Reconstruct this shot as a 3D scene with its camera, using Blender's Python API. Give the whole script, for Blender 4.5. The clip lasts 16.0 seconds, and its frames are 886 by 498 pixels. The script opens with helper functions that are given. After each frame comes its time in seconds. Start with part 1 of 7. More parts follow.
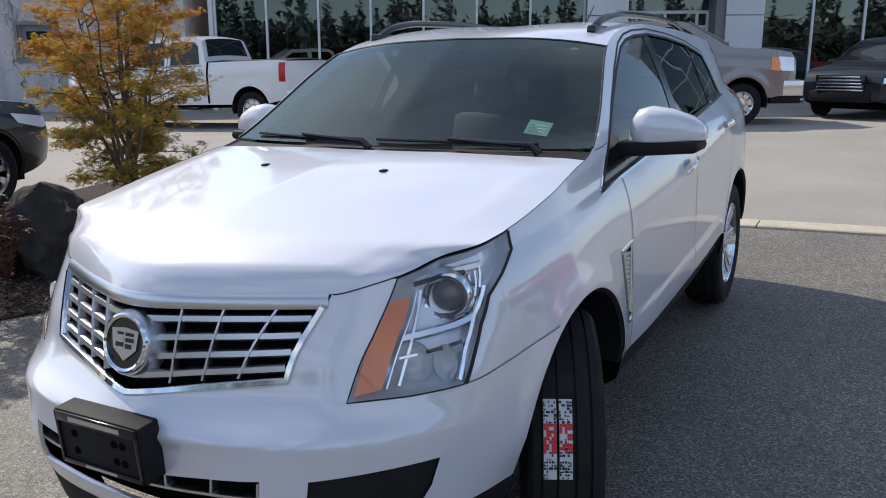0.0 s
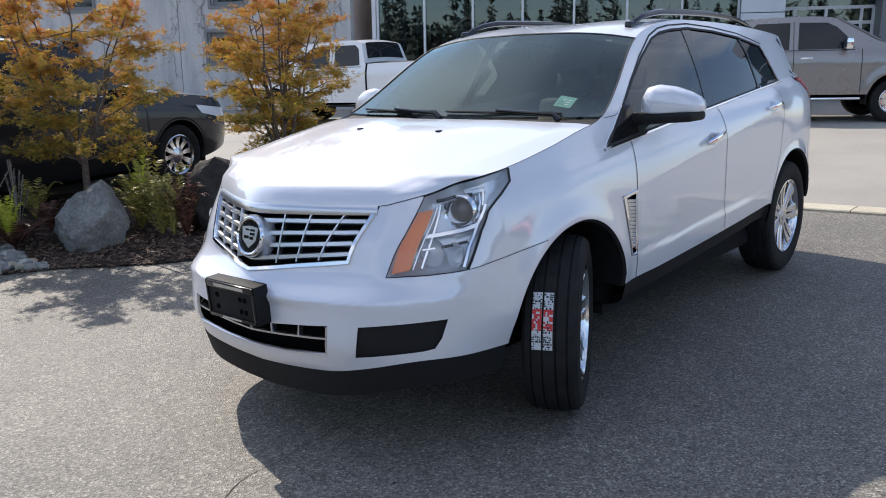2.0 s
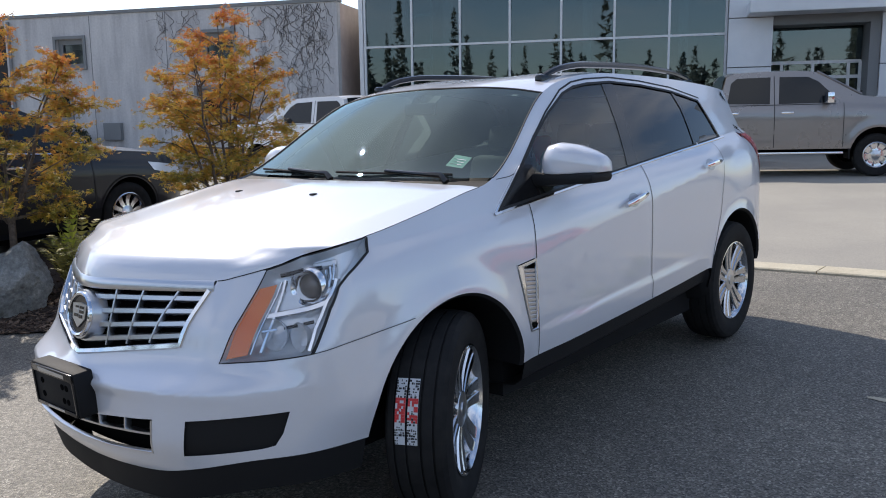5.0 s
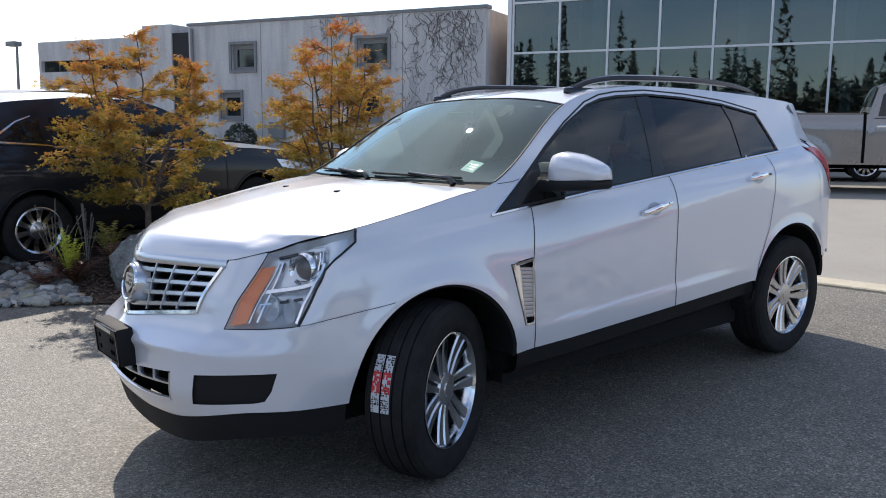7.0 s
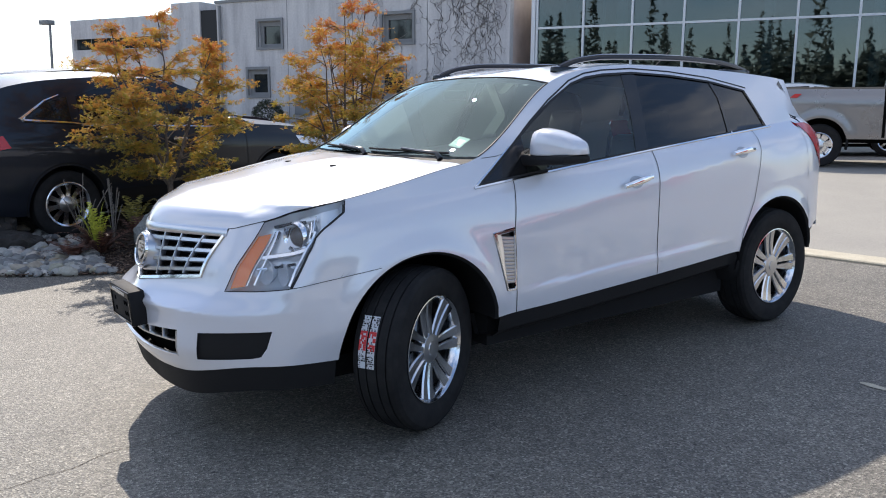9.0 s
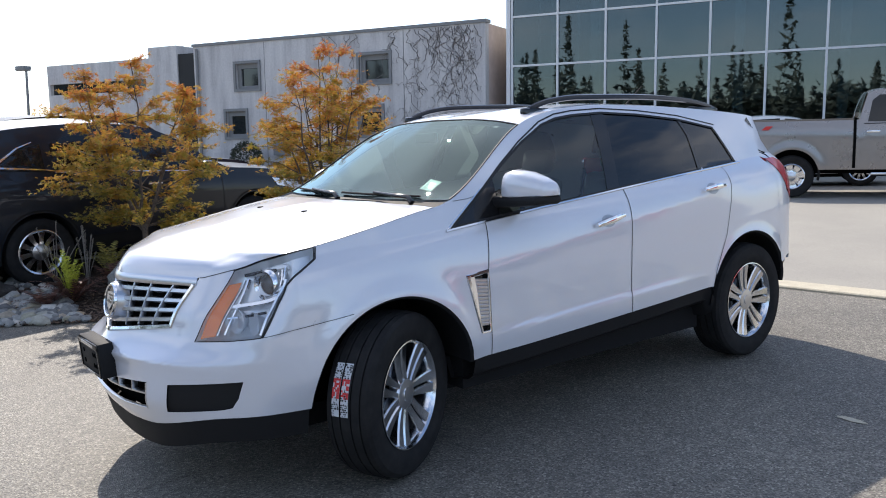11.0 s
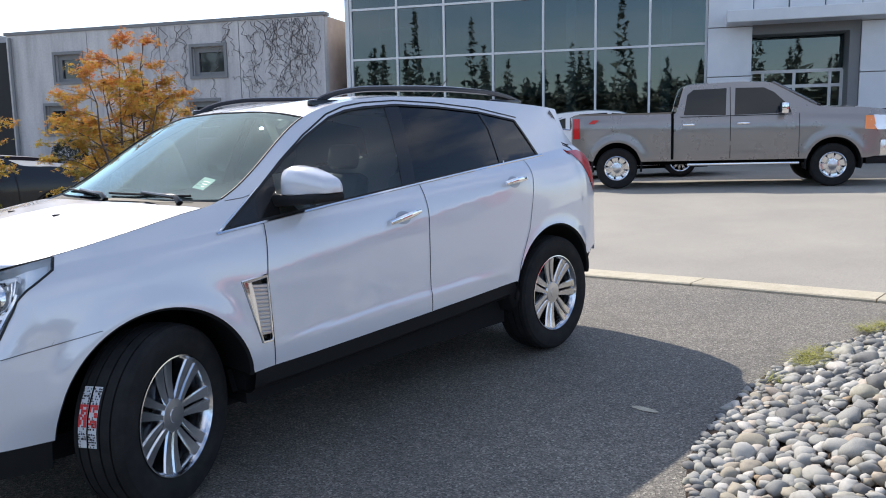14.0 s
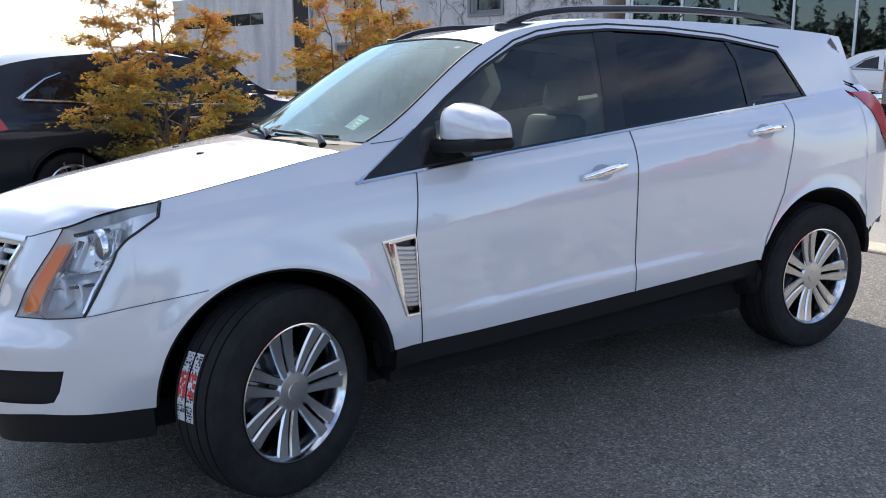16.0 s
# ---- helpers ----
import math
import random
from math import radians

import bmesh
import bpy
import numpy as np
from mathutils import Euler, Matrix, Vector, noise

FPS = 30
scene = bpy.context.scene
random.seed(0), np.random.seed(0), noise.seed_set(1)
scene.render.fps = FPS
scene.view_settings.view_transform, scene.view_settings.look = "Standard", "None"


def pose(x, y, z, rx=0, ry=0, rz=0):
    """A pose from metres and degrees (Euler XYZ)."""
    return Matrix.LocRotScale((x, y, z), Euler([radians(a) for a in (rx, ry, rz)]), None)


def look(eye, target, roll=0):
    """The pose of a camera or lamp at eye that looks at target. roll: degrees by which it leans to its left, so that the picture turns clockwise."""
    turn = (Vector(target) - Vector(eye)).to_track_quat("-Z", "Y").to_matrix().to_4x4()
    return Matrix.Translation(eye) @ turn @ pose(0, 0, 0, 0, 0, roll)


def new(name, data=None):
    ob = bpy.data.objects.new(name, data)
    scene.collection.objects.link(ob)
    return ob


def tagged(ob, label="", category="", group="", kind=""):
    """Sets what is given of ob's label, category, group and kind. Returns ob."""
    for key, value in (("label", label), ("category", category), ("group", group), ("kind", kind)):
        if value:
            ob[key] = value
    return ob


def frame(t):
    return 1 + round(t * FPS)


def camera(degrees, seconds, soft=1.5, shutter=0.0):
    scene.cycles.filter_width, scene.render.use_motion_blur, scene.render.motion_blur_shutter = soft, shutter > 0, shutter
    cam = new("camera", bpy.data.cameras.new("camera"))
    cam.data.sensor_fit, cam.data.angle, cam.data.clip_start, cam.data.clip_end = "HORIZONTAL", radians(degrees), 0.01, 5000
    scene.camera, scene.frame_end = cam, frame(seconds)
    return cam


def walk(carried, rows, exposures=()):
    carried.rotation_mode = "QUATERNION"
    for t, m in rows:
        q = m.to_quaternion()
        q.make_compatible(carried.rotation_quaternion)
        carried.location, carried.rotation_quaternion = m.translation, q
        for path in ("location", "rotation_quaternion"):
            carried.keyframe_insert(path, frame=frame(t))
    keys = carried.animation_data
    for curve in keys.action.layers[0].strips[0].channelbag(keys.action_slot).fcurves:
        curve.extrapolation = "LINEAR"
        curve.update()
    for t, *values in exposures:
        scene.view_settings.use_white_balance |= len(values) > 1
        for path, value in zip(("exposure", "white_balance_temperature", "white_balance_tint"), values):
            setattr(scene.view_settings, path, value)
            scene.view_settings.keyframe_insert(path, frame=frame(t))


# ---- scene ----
cam = camera(57.3, 16.0, soft=1.0)
PATH = [
    (0, (1.598, -2.361, 1.528), (0.684, -0.636, 1.092), -0.07),
    (0.5, (1.934, -2.463, 1.506), (0.813, -0.858, 1.095), -0.22),
    (1, (2.215, -2.695, 1.463), (1.041, -1.139, 1.017), -1.82),
    (1.5, (2.41, -2.893, 1.457), (1.202, -1.366, 1.001), -1.13),
    (2, (2.517, -2.924, 1.461), (1.277, -1.414, 1.032), -0.57),
    (2.5, (2.564, -2.942, 1.473), (1.291, -1.448, 1.087), -1.1),
    (3, (2.551, -2.955, 1.469), (1.245, -1.487, 1.095), -0.54),
    (3.5, (2.503, -2.927, 1.468), (1.247, -1.422, 1.071), -0.65),
    (4, (2.563, -2.737, 1.46), (1.378, -1.174, 1.071), -1.25),
    (4.2, (2.593, -2.634, 1.456), (1.412, -1.064, 1.079), -1.61),
    (6.3, (2.976, -2.077, 1.504), (1.536, -0.705, 1.297), 2.07),
    (6.5, (3.065, -2.107, 1.507), (1.609, -0.757, 1.269), 1.71),
    (7, (3.399, -2.076, 1.483), (1.863, -0.829, 1.192), 0.57),
    (7.5, (3.63, -2.004, 1.503), (2.023, -0.85, 1.209), -0),
    (8, (3.709, -2.062, 1.489), (2.102, -0.927, 1.13), -1.2),
    (8.5, (3.743, -2.099, 1.502), (2.148, -0.952, 1.129), -0.29),
    (9, (3.734, -2.083, 1.497), (2.16, -0.899, 1.147), 0.34),
    (9.5, (3.743, -2.077, 1.511), (2.179, -0.871, 1.197), -0.4),
    (10, (3.74, -2.052, 1.514), (2.179, -0.832, 1.241), -0.77),
    (10.2, (3.741, -2.04, 1.532), (2.18, -0.819, 1.266), -0.77),
    (12.5, (3.748, -2.037, 1.501), (2.252, -0.738, 1.224), -0.6),
    (13, (3.709, -1.994, 1.491), (2.372, -0.536, 1.198), 0.31),
    (13.5, (3.811, -1.778, 1.507), (2.638, -0.183, 1.226), -1.02),
    (14, (3.798, -1.628, 1.515), (2.485, -0.145, 1.236), -1.08),
    (14.5, (3.619, -1.486, 1.535), (2.11, -0.222, 1.181), -1.32),
    (15, (3.612, -1.269, 1.517), (2.012, -0.14, 1.109), -1.74),
    (15.5, (3.645, -0.988, 1.511), (1.993, 0.066, 1.11), -2.02),
    (16, (3.473, -0.814, 1.474), (1.758, 0.131, 1.065), -0.55),
]
STOPS = [(0, 0.29), (0.5, 0.27), (1.5, 0.49), (2.5, 0.65), (4, 0.59), (6.3, 0.21), (6.5, 0.23), (7, 0.44), (7.5, 0.57), (8.5, 0.61), (9.5, 0.69), (12.5, 0.59), (13, 0.44), (13.5, 0.51), (14, 0.69), (15, 0.71), (16, 0.79)]
walk(cam, [(t, look(e, g, r)) for t, e, g, r in PATH], [(t, s, 6600, 13) for t, s in STOPS])

# ---- light ----
SUN_TO = Vector((-1.05, 0.30, 1.0)).normalized()      # towards the sun
world = bpy.data.worlds.new("sky")
scene.world = world
world.use_nodes = True
wn = world.node_tree.nodes
sky = wn.new("ShaderNodeTexSky")
sky.sky_type, sky.sun_disc = "NISHITA", False
sky.sun_elevation = math.asin(SUN_TO.z)
sky.sun_rotation = math.atan2(SUN_TO.x, SUN_TO.y)
sky.air_density, sky.dust_density, sky.ozone_density = 1.0, 0.6, 2.6
wn["Background"].inputs["Strength"].default_value = 0.15
# broken thin cloud over the whole sky
wl = world.node_tree.links
where = wn.new("ShaderNodeTexCoord")
lay = wn.new("ShaderNodeMapping")
lay.inputs["Scale"].default_value = (1.0, 1.0, 2.2)
lay.inputs["Location"].default_value = (-1.89, -5.18, -1.46)
puff = wn.new("ShaderNodeTexNoise")
puff.inputs["Scale"].default_value, puff.inputs["Detail"].default_value, puff.inputs["Roughness"].default_value = 2.3, 7.0, 0.58
cover = wn.new("ShaderNodeMapRange")
cover.inputs["From Min"].default_value, cover.inputs["From Max"].default_value = 0.47, 0.68
cover.inputs["To Min"].default_value, cover.inputs["To Max"].default_value = 0.0, 0.62
veil = wn.new("ShaderNodeMix")
veil.data_type = "RGBA"
veil.inputs[7].default_value = (6.6, 6.8, 7.1, 1)
wl.new(where.outputs["Generated"], lay.inputs["Vector"])
wl.new(lay.outputs[0], puff.inputs["Vector"])
wl.new(puff.outputs["Fac"], cover.inputs["Value"])
wl.new(cover.outputs[0], veil.inputs[0])
wl.new(sky.outputs[0], veil.inputs[6])
wl.new(veil.outputs[2], wn["Background"].inputs["Color"])
sun = new("sun", bpy.data.lights.new("sun", "SUN"))
sun.data.energy, sun.data.angle, sun.data.color = 3.6, radians(0.53), (1.0, 0.94, 0.84)
sun.matrix_world = look((-20, 6, 20), Vector((-20, 6, 20)) - SUN_TO)
from mathutils import kdtree

# ---- materials ----
def material(name, color=(0.8, 0.8, 0.8), rough=0.5, metal=0.0, **more):
    m = bpy.data.materials.new(name)
    m.use_nodes = True
    b = m.node_tree.nodes["Principled BSDF"]
    b.inputs["Base Color"].default_value = (*color, 1)
    b.inputs["Roughness"].default_value = rough
    b.inputs["Metallic"].default_value = metal
    for k, v in more.items():
        b.inputs[k.replace("_", " ")].default_value = v
    return m


def node(m, kind, **values):
    n = m.node_tree.nodes.new(kind)
    for k, v in values.items():
        n.inputs[k.replace("_", " ")].default_value = v
    return n


def join(m, a, b):
    m.node_tree.links.new(a, b)


def coords(m):
    return node(m, "ShaderNodeTexCoord").outputs["Object"]


def ramp(m, source, stops):
    r = node(m, "ShaderNodeValToRGB")
    while len(r.color_ramp.elements) < len(stops):
        r.color_ramp.elements.new(0.5)
    for e, (p, c) in zip(r.color_ramp.elements, stops):
        e.position, e.color = p, (*c, 1)
    join(m, source, r.inputs["Fac"])
    return r.outputs["Color"]


def noisy(m, scale, detail=4.0, rough=0.6, source=None):
    n = node(m, "ShaderNodeTexNoise", Scale=scale, Detail=detail, Roughness=rough)
    join(m, source or coords(m), n.inputs["Vector"])
    return n.outputs["Fac"]


def mix(m, fac, a, b, mode="MIX"):
    n = node(m, "ShaderNodeMix")
    n.data_type, n.blend_type = "RGBA", mode
    if isinstance(fac, (int, float)):
        n.inputs[0].default_value = fac
    else:
        join(m, fac, n.inputs[0])
    for v, i in ((a, 6), (b, 7)):
        if isinstance(v, tuple):
            n.inputs[i].default_value = (*v, 1)
        else:
            join(m, v, n.inputs[i])
    return n.outputs[2]


def bump(m, height, strength=0.3, distance=0.01):
    n = node(m, "ShaderNodeBump", Strength=strength, Distance=distance)
    join(m, height, n.inputs["Height"])
    join(m, n.outputs[0], m.node_tree.nodes["Principled BSDF"].inputs["Normal"])


def paint_in(m, out, socket="Base Color"):
    join(m, out, m.node_tree.nodes["Principled BSDF"].inputs[socket])


# ---- helpers for meshes ----
def obj(name, bm, mat, parent=None, label="", smooth=False, angle=40):
    me = bpy.data.meshes.new(name)
    bm.normal_update()
    bm.to_mesh(me)
    bm.free()
    for one in (mat if isinstance(mat, (list, tuple)) else [mat]):
        me.materials.append(one)
    if smooth:
        me.polygons.foreach_set("use_smooth", [True] * len(me.polygons))
        me.set_sharp_from_angle(angle=radians(angle))
    ob = new(name, me)
    if parent:
        ob.parent = parent
    if label:
        ob["label"] = label
    return ob


def part(name, bm, mat, parent, label="", smooth=True, angle=40):
    return obj(name, bm, mat, parent, label, smooth, angle)


def thing(name, m, label, category, group=""):
    ob = new(name)
    ob.matrix_world = m
    ob.empty_display_size = 0.1
    return tagged(ob, label, category, group)


def box(bm, lo, hi, m=None, bevel=0.0):
    lo, hi = Vector(lo), Vector(hi)
    made = bmesh.ops.create_cube(bm, size=1)["verts"]
    for v in made:
        v.co = Vector((lo[i] + (v.co[i] + 0.5) * (hi[i] - lo[i]) for i in range(3)))
    if bevel:
        edges = list({e for v in made for e in v.link_edges})
        out = bmesh.ops.bevel(bm, geom=edges, offset=bevel, segments=2, profile=0.5, affect="EDGES")
        made = list({v for f in out["faces"] for v in f.verts} | {v for v in made if v.is_valid})
    if m:
        bmesh.ops.transform(bm, matrix=m, verts=[v for v in made if v.is_valid])
    return bm


def tube(bm, points, radius, sides=8, closed_ends=True, flat=1.0):
    """A round bar along points; radius is one number or one for each point."""
    pts = [Vector(p) for p in points]
    radii = [float(r) for r in (radius if isinstance(radius, (list, tuple)) else [radius] * len(pts))]
    rings, up = [], Vector((0, 0, 1))
    for i, p in enumerate(pts):
        d = (pts[min(i + 1, len(pts) - 1)] - pts[max(i - 1, 0)]).normalized()
        a = d.cross(up)
        a = a.normalized() if a.length > 1e-3 else Vector((1, 0, 0))
        b = a.cross(d).normalized()
        rings.append([bm.verts.new(p + radii[i] * (a * math.cos(q) + flat * b * math.sin(q)))
                      for q in [2 * math.pi * k / sides for k in range(sides)]])
    for r, s in zip(rings, rings[1:]):
        for k in range(sides):
            bm.faces.new((r[k], r[(k + 1) % sides], s[(k + 1) % sides], s[k]))
    if closed_ends:
        bm.faces.new(rings[0][::-1])
        bm.faces.new(rings[-1])
    return bm


def spin(bm, profile, steps=48, axis="x", arc=2 * math.pi, start=0.0):
    """A profile of (along, radius) turned round an axis through the origin."""
    def at(u, r, q):
        c, s = r * math.cos(q), r * math.sin(q)
        return {"x": (u, c, s), "y": (c, u, s), "z": (c, s, u)}[axis]
    full = arc > 2 * math.pi - 1e-3
    count = steps if full else steps + 1
    rings = [[bm.verts.new(at(u, r, start + arc * k / steps)) for u, r in profile] for k in range(count)]
    for k in range(steps):
        a, b = rings[k], rings[(k + 1) % count]
        for i in range(len(profile) - 1):
            bm.faces.new((a[i], a[i + 1], b[i + 1], b[i]))
    return bm


def prism(bm, outline, lo, hi, m=None):
    """A flat outline of (u, v) raised from height lo to hi."""
    low = [bm.verts.new((u, v, lo)) for u, v in outline]
    top = [bm.verts.new((u, v, hi)) for u, v in outline]
    bm.faces.new(low[::-1])
    bm.faces.new(top)
    n = len(outline)
    for i in range(n):
        bm.faces.new((low[i], low[(i + 1) % n], top[(i + 1) % n], top[i]))
    if m:
        bmesh.ops.transform(bm, matrix=m, verts=low + top)
    return bm


def lerp(a, b, f):
    return a + (b - a) * f


def curve(table):
    """A smooth function through (at, value) pairs."""
    xs, ys = np.array(table, float).T
    slopes = np.gradient(ys, xs)
    d = np.diff(ys) / np.diff(xs)
    for i in range(1, len(xs) - 1):
        slopes[i] = 0.0 if d[i - 1] * d[i] <= 0 else 2 * d[i - 1] * d[i] / (d[i - 1] + d[i])
    slopes[0], slopes[-1] = d[0], d[-1]

    def value(x):
        if x <= xs[0]:
            return float(ys[0])
        if x >= xs[-1]:
            return float(ys[-1])
        i = int(np.searchsorted(xs, x, side="right") - 1)
        h = xs[i + 1] - xs[i]
        q = (x - xs[i]) / h
        return float((2 * q**3 - 3 * q**2 + 1) * ys[i] + (q**3 - 2 * q**2 + q) * h * slopes[i]
                     + (3 * q**2 - 2 * q**3) * ys[i + 1] + (q**3 - q**2) * h * slopes[i + 1])
    return value


def smoothstep(a, b, x):
    q = min(1.0, max(0.0, (x - a) / (b - a)))
    return q * q * (3 - 2 * q)


class Pile:
    """Gathers many small shapes into one mesh."""

    def __init__(self):
        self.verts, self.faces, self.count = [], [], 0

    def add(self, verts, faces):
        self.verts.append(verts)
        self.faces += [[i + self.count for i in f] for f in faces]
        self.count += len(verts)

    def link(self, name, mat, parent=None, smooth=False, angle=80):
        me = bpy.data.meshes.new(name)
        me.from_pydata(np.concatenate(self.verts).tolist(), [], self.faces)
        me.materials.append(mat)
        if smooth:
            me.polygons.foreach_set("use_smooth", [True] * len(me.polygons))
        ob = new(name, me)
        if parent:
            ob.parent = parent
        return ob


def template(make):
    bm = bmesh.new()
    make(bm)
    bm.verts.ensure_lookup_table()
    out = np.array([v.co[:] for v in bm.verts]), [[v.index for v in f.verts] for f in bm.faces]
    bm.free()
    return out


BALLS = {k: template(lambda bm: bmesh.ops.create_icosphere(bm, subdivisions=k, radius=1)) for k in (1, 2)}
CUBE = template(lambda bm: bmesh.ops.create_cube(bm, size=2))

# ---- lie of the land ----
TILT_X, TILT_Y = 0.0154, 0.0252            # slope of the apron on which the white car stands


def land(x, y):
    s = math.hypot(max(-2.5 - x, 0, x - 6), max(-6 - y, 0, y - 6))
    w = 1 - smoothstep(0, 5, s)
    far = 0.18 + 0.018 * min(max(y, 0), 20) - 0.02 * min(max(-4 - x, 0), 10) * smoothstep(2, 10, y)
    return w * (0.007 + TILT_X * x + TILT_Y * y) + (1 - w) * far


def stand(x, y, turn):
    """The pose of a thing that stands on the land at x, y, turned by degrees."""
    e = 0.5
    n = Vector((-(land(x + e, y) - land(x - e, y)) / (2 * e), -(land(x, y + e) - land(x, y - e)) / (2 * e), 1)).normalized()
    ahead = Vector((-math.sin(radians(turn)), math.cos(radians(turn)), 0))
    ahead = (ahead - n * ahead.dot(n)).normalized()
    side = ahead.cross(n)
    m = Matrix((side, ahead, n)).transposed().to_4x4()
    return Matrix.Translation((x, y, land(x, y))) @ m

# ---- surfaces ----
def thin_glass(name, tint, clear, rough=0.0, ior=1.52, film=0.0, sheen=(1, 1, 1)):
    """A pane: a tinted see-through sheet with a mirror coat that grows at grazing angles."""
    m = bpy.data.materials.new(name)
    m.use_nodes = True
    m.node_tree.nodes.remove(m.node_tree.nodes["Principled BSDF"])
    t = node(m, "ShaderNodeBsdfTransparent", Color=(*[c * clear for c in tint], 1))
    g = node(m, "ShaderNodeBsdfGlossy", Color=(*sheen, 1), Roughness=rough)
    f = node(m, "ShaderNodeFresnel", IOR=ior)
    x = node(m, "ShaderNodeMixShader")
    join(m, f.outputs[0], x.inputs[0])
    join(m, t.outputs[0], x.inputs[1])
    join(m, g.outputs[0], x.inputs[2])
    last = x
    if film:                                     # a thin, uneven film of dust on the pane
        d = node(m, "ShaderNodeBsdfDiffuse", Color=(0.80, 0.86, 0.84, 1))
        last = node(m, "ShaderNodeMixShader")
        join(m, ramp(m, noisy(m, 3.0, 5.0), ((0.3, (film * 0.7,) * 3), (0.7, (film * 1.3,) * 3))), last.inputs[0])
        join(m, x.outputs[0], last.inputs[1])
        join(m, d.outputs[0], last.inputs[2])
    join(m, last.outputs[0], m.node_tree.nodes["Material Output"].inputs["Surface"])
    return m


pearl = material("pearl_white_paint", (0.70, 0.71, 0.75), 0.36, 0.12, Coat_Weight=1.0, Coat_Roughness=0.035, Coat_IOR=1.9, Specular_IOR_Level=0.3)
fl = node(pearl, "ShaderNodeTexNoise", Scale=900.0, Detail=1.0)
join(pearl, coords(pearl), fl.inputs["Vector"])
paint_in(pearl, ramp(pearl, fl.outputs["Fac"], ((0.3, (0.68, 0.69, 0.735)), (0.7, (0.71, 0.72, 0.765)))))
paint_in(pearl, ramp(pearl, noisy(pearl, 4.0, 5.0), ((0.35, (0.045, 0.045, 0.045)), (0.75, (0.085, 0.085, 0.085)))), "Coat Roughness")     # a little dust

chrome = material("chrome", (0.80, 0.81, 0.83), 0.08, 1.0)
satin = material("satin_silver", (0.62, 0.63, 0.65), 0.28, 1.0)
alloy = material("polished_alloy", (0.70, 0.71, 0.73), 0.16, 1.0)
paint_in(alloy, ramp(alloy, noisy(alloy, 30.0, 3.0), ((0.3, (0.12, 0.12, 0.12)), (0.8, (0.24, 0.24, 0.24)))), "Roughness")
black_trim = material("black_plastic", (0.016, 0.016, 0.017), 0.65, Specular_IOR_Level=0.18)
bump(black_trim, noisy(black_trim, 420.0, 2.0), 0.15, 0.002)
gloss_black = material("gloss_black", (0.012, 0.012, 0.013), 0.12)
# near-black without sheen: the shade of deep openings, put into the colour
dark_void = material("cavity_shade", (0.006, 0.006, 0.006), 0.8, Specular_IOR_Level=0.0)
# underbody in the dark tone of the shade beneath the car
under_grey = material("underbody_shade", (0.018, 0.018, 0.019), 0.9, Specular_IOR_Level=0.1)
seal = material("rubber_seal", (0.01, 0.01, 0.011), 0.6)
rubber = material("tyre_rubber", (0.011, 0.011, 0.012), 0.8, Specular_IOR_Level=0.2)
paint_in(rubber, ramp(rubber, noisy(rubber, 14.0, 5.0), ((0.35, (0.014, 0.014, 0.015)), (0.7, (0.025, 0.0245, 0.024)))))
windscreen = thin_glass("windscreen_glass", (0.68, 0.97, 0.96), 0.30, rough=0.0, ior=1.42, film=0.022, sheen=(0.76, 1.0, 1.0))
side_glass = thin_glass("side_glass", (0.74, 0.95, 0.95), 0.60, film=0.02)
dark_glass = thin_glass("privacy_glass", (0.9, 0.95, 1.0), 0.06)
lamp_glass = thin_glass("lamp_lens", (1, 1, 1), 0.97)
amber = material("amber_reflector", (1.0, 0.27, 0.035), 0.3, Coat_Weight=1.0)
red_lens = material("red_lens", (0.55, 0.008, 0.010), 0.25, Coat_Weight=0.5)
reflector = material("lamp_reflector", (0.90, 0.91, 0.93), 0.14, 1.0)
lamp_grey = material("lamp_bezel", (0.90, 0.92, 0.95), 0.20, 0.35)
leather = material("grey_leather", (0.22, 0.225, 0.22), 0.55)
liner_cloth = material("headliner_cloth", (0.30, 0.30, 0.28), 0.9)
dash_mat = material("dashboard", (0.045, 0.045, 0.048), 0.6)
sticker_mat = material("green_sticker", (0.58, 0.90, 0.82), 0.5)
paper = material("white_paper", (0.62, 0.64, 0.66), 0.6)
ink = material("black_ink", (0.02, 0.02, 0.02), 0.6)
red_ink = material("red_ink", (0.62, 0.04, 0.04), 0.6)
# darker grey for the painted shade behind handles; also the sticker's print
handle_cup = material("shaded_cup", (0.40, 0.41, 0.45), 0.35, Coat_Weight=1.0)
gold = material("gold", (0.55, 0.38, 0.12), 0.3, 0.8)

# ---- shape of the white crossover: x to its left side, y to its tail, z up, metres ----
W = curve([(-0.80, 0.73), (-0.7, 0.785), (-0.6, 0.828), (-0.45, 0.875), (-0.2, 0.911), (0, 0.924), (0.4, 0.922), (0.9, 0.932), (1.4, 0.936), (2.0, 0.934), (2.5, 0.936), (2.8, 0.934), (3.0, 0.928), (3.18, 0.912), (3.33, 0.875), (3.43, 0.82), (3.53, 0.74), (3.6, 0.66)])
INSET = curve([(-0.8, 0.07), (0.38, 0.07), (1.3, 0.075), (2.0, 0.09), (2.8, 0.13), (3.3, 0.15), (3.8, 0.17)])
LOWER = curve([(0.15, -0.09), (0.25, -0.05), (0.35, -0.024), (0.45, -0.008), (0.52, -0.001), (0.62, 0.002), (0.75, 0.002), (0.9, 0.0), (1.5, 0.0)])
UPPER = curve([(-0.35, 0.0), (-0.22, 0.08), (-0.13, 0.25), (-0.06, 0.55), (0.0, 1.0)])
FRONT_Z = (0.25, 0.34, 0.44, 0.55, 0.594, 0.603, 0.648, 0.692, 0.78, 0.93, 0.99, 1.06)
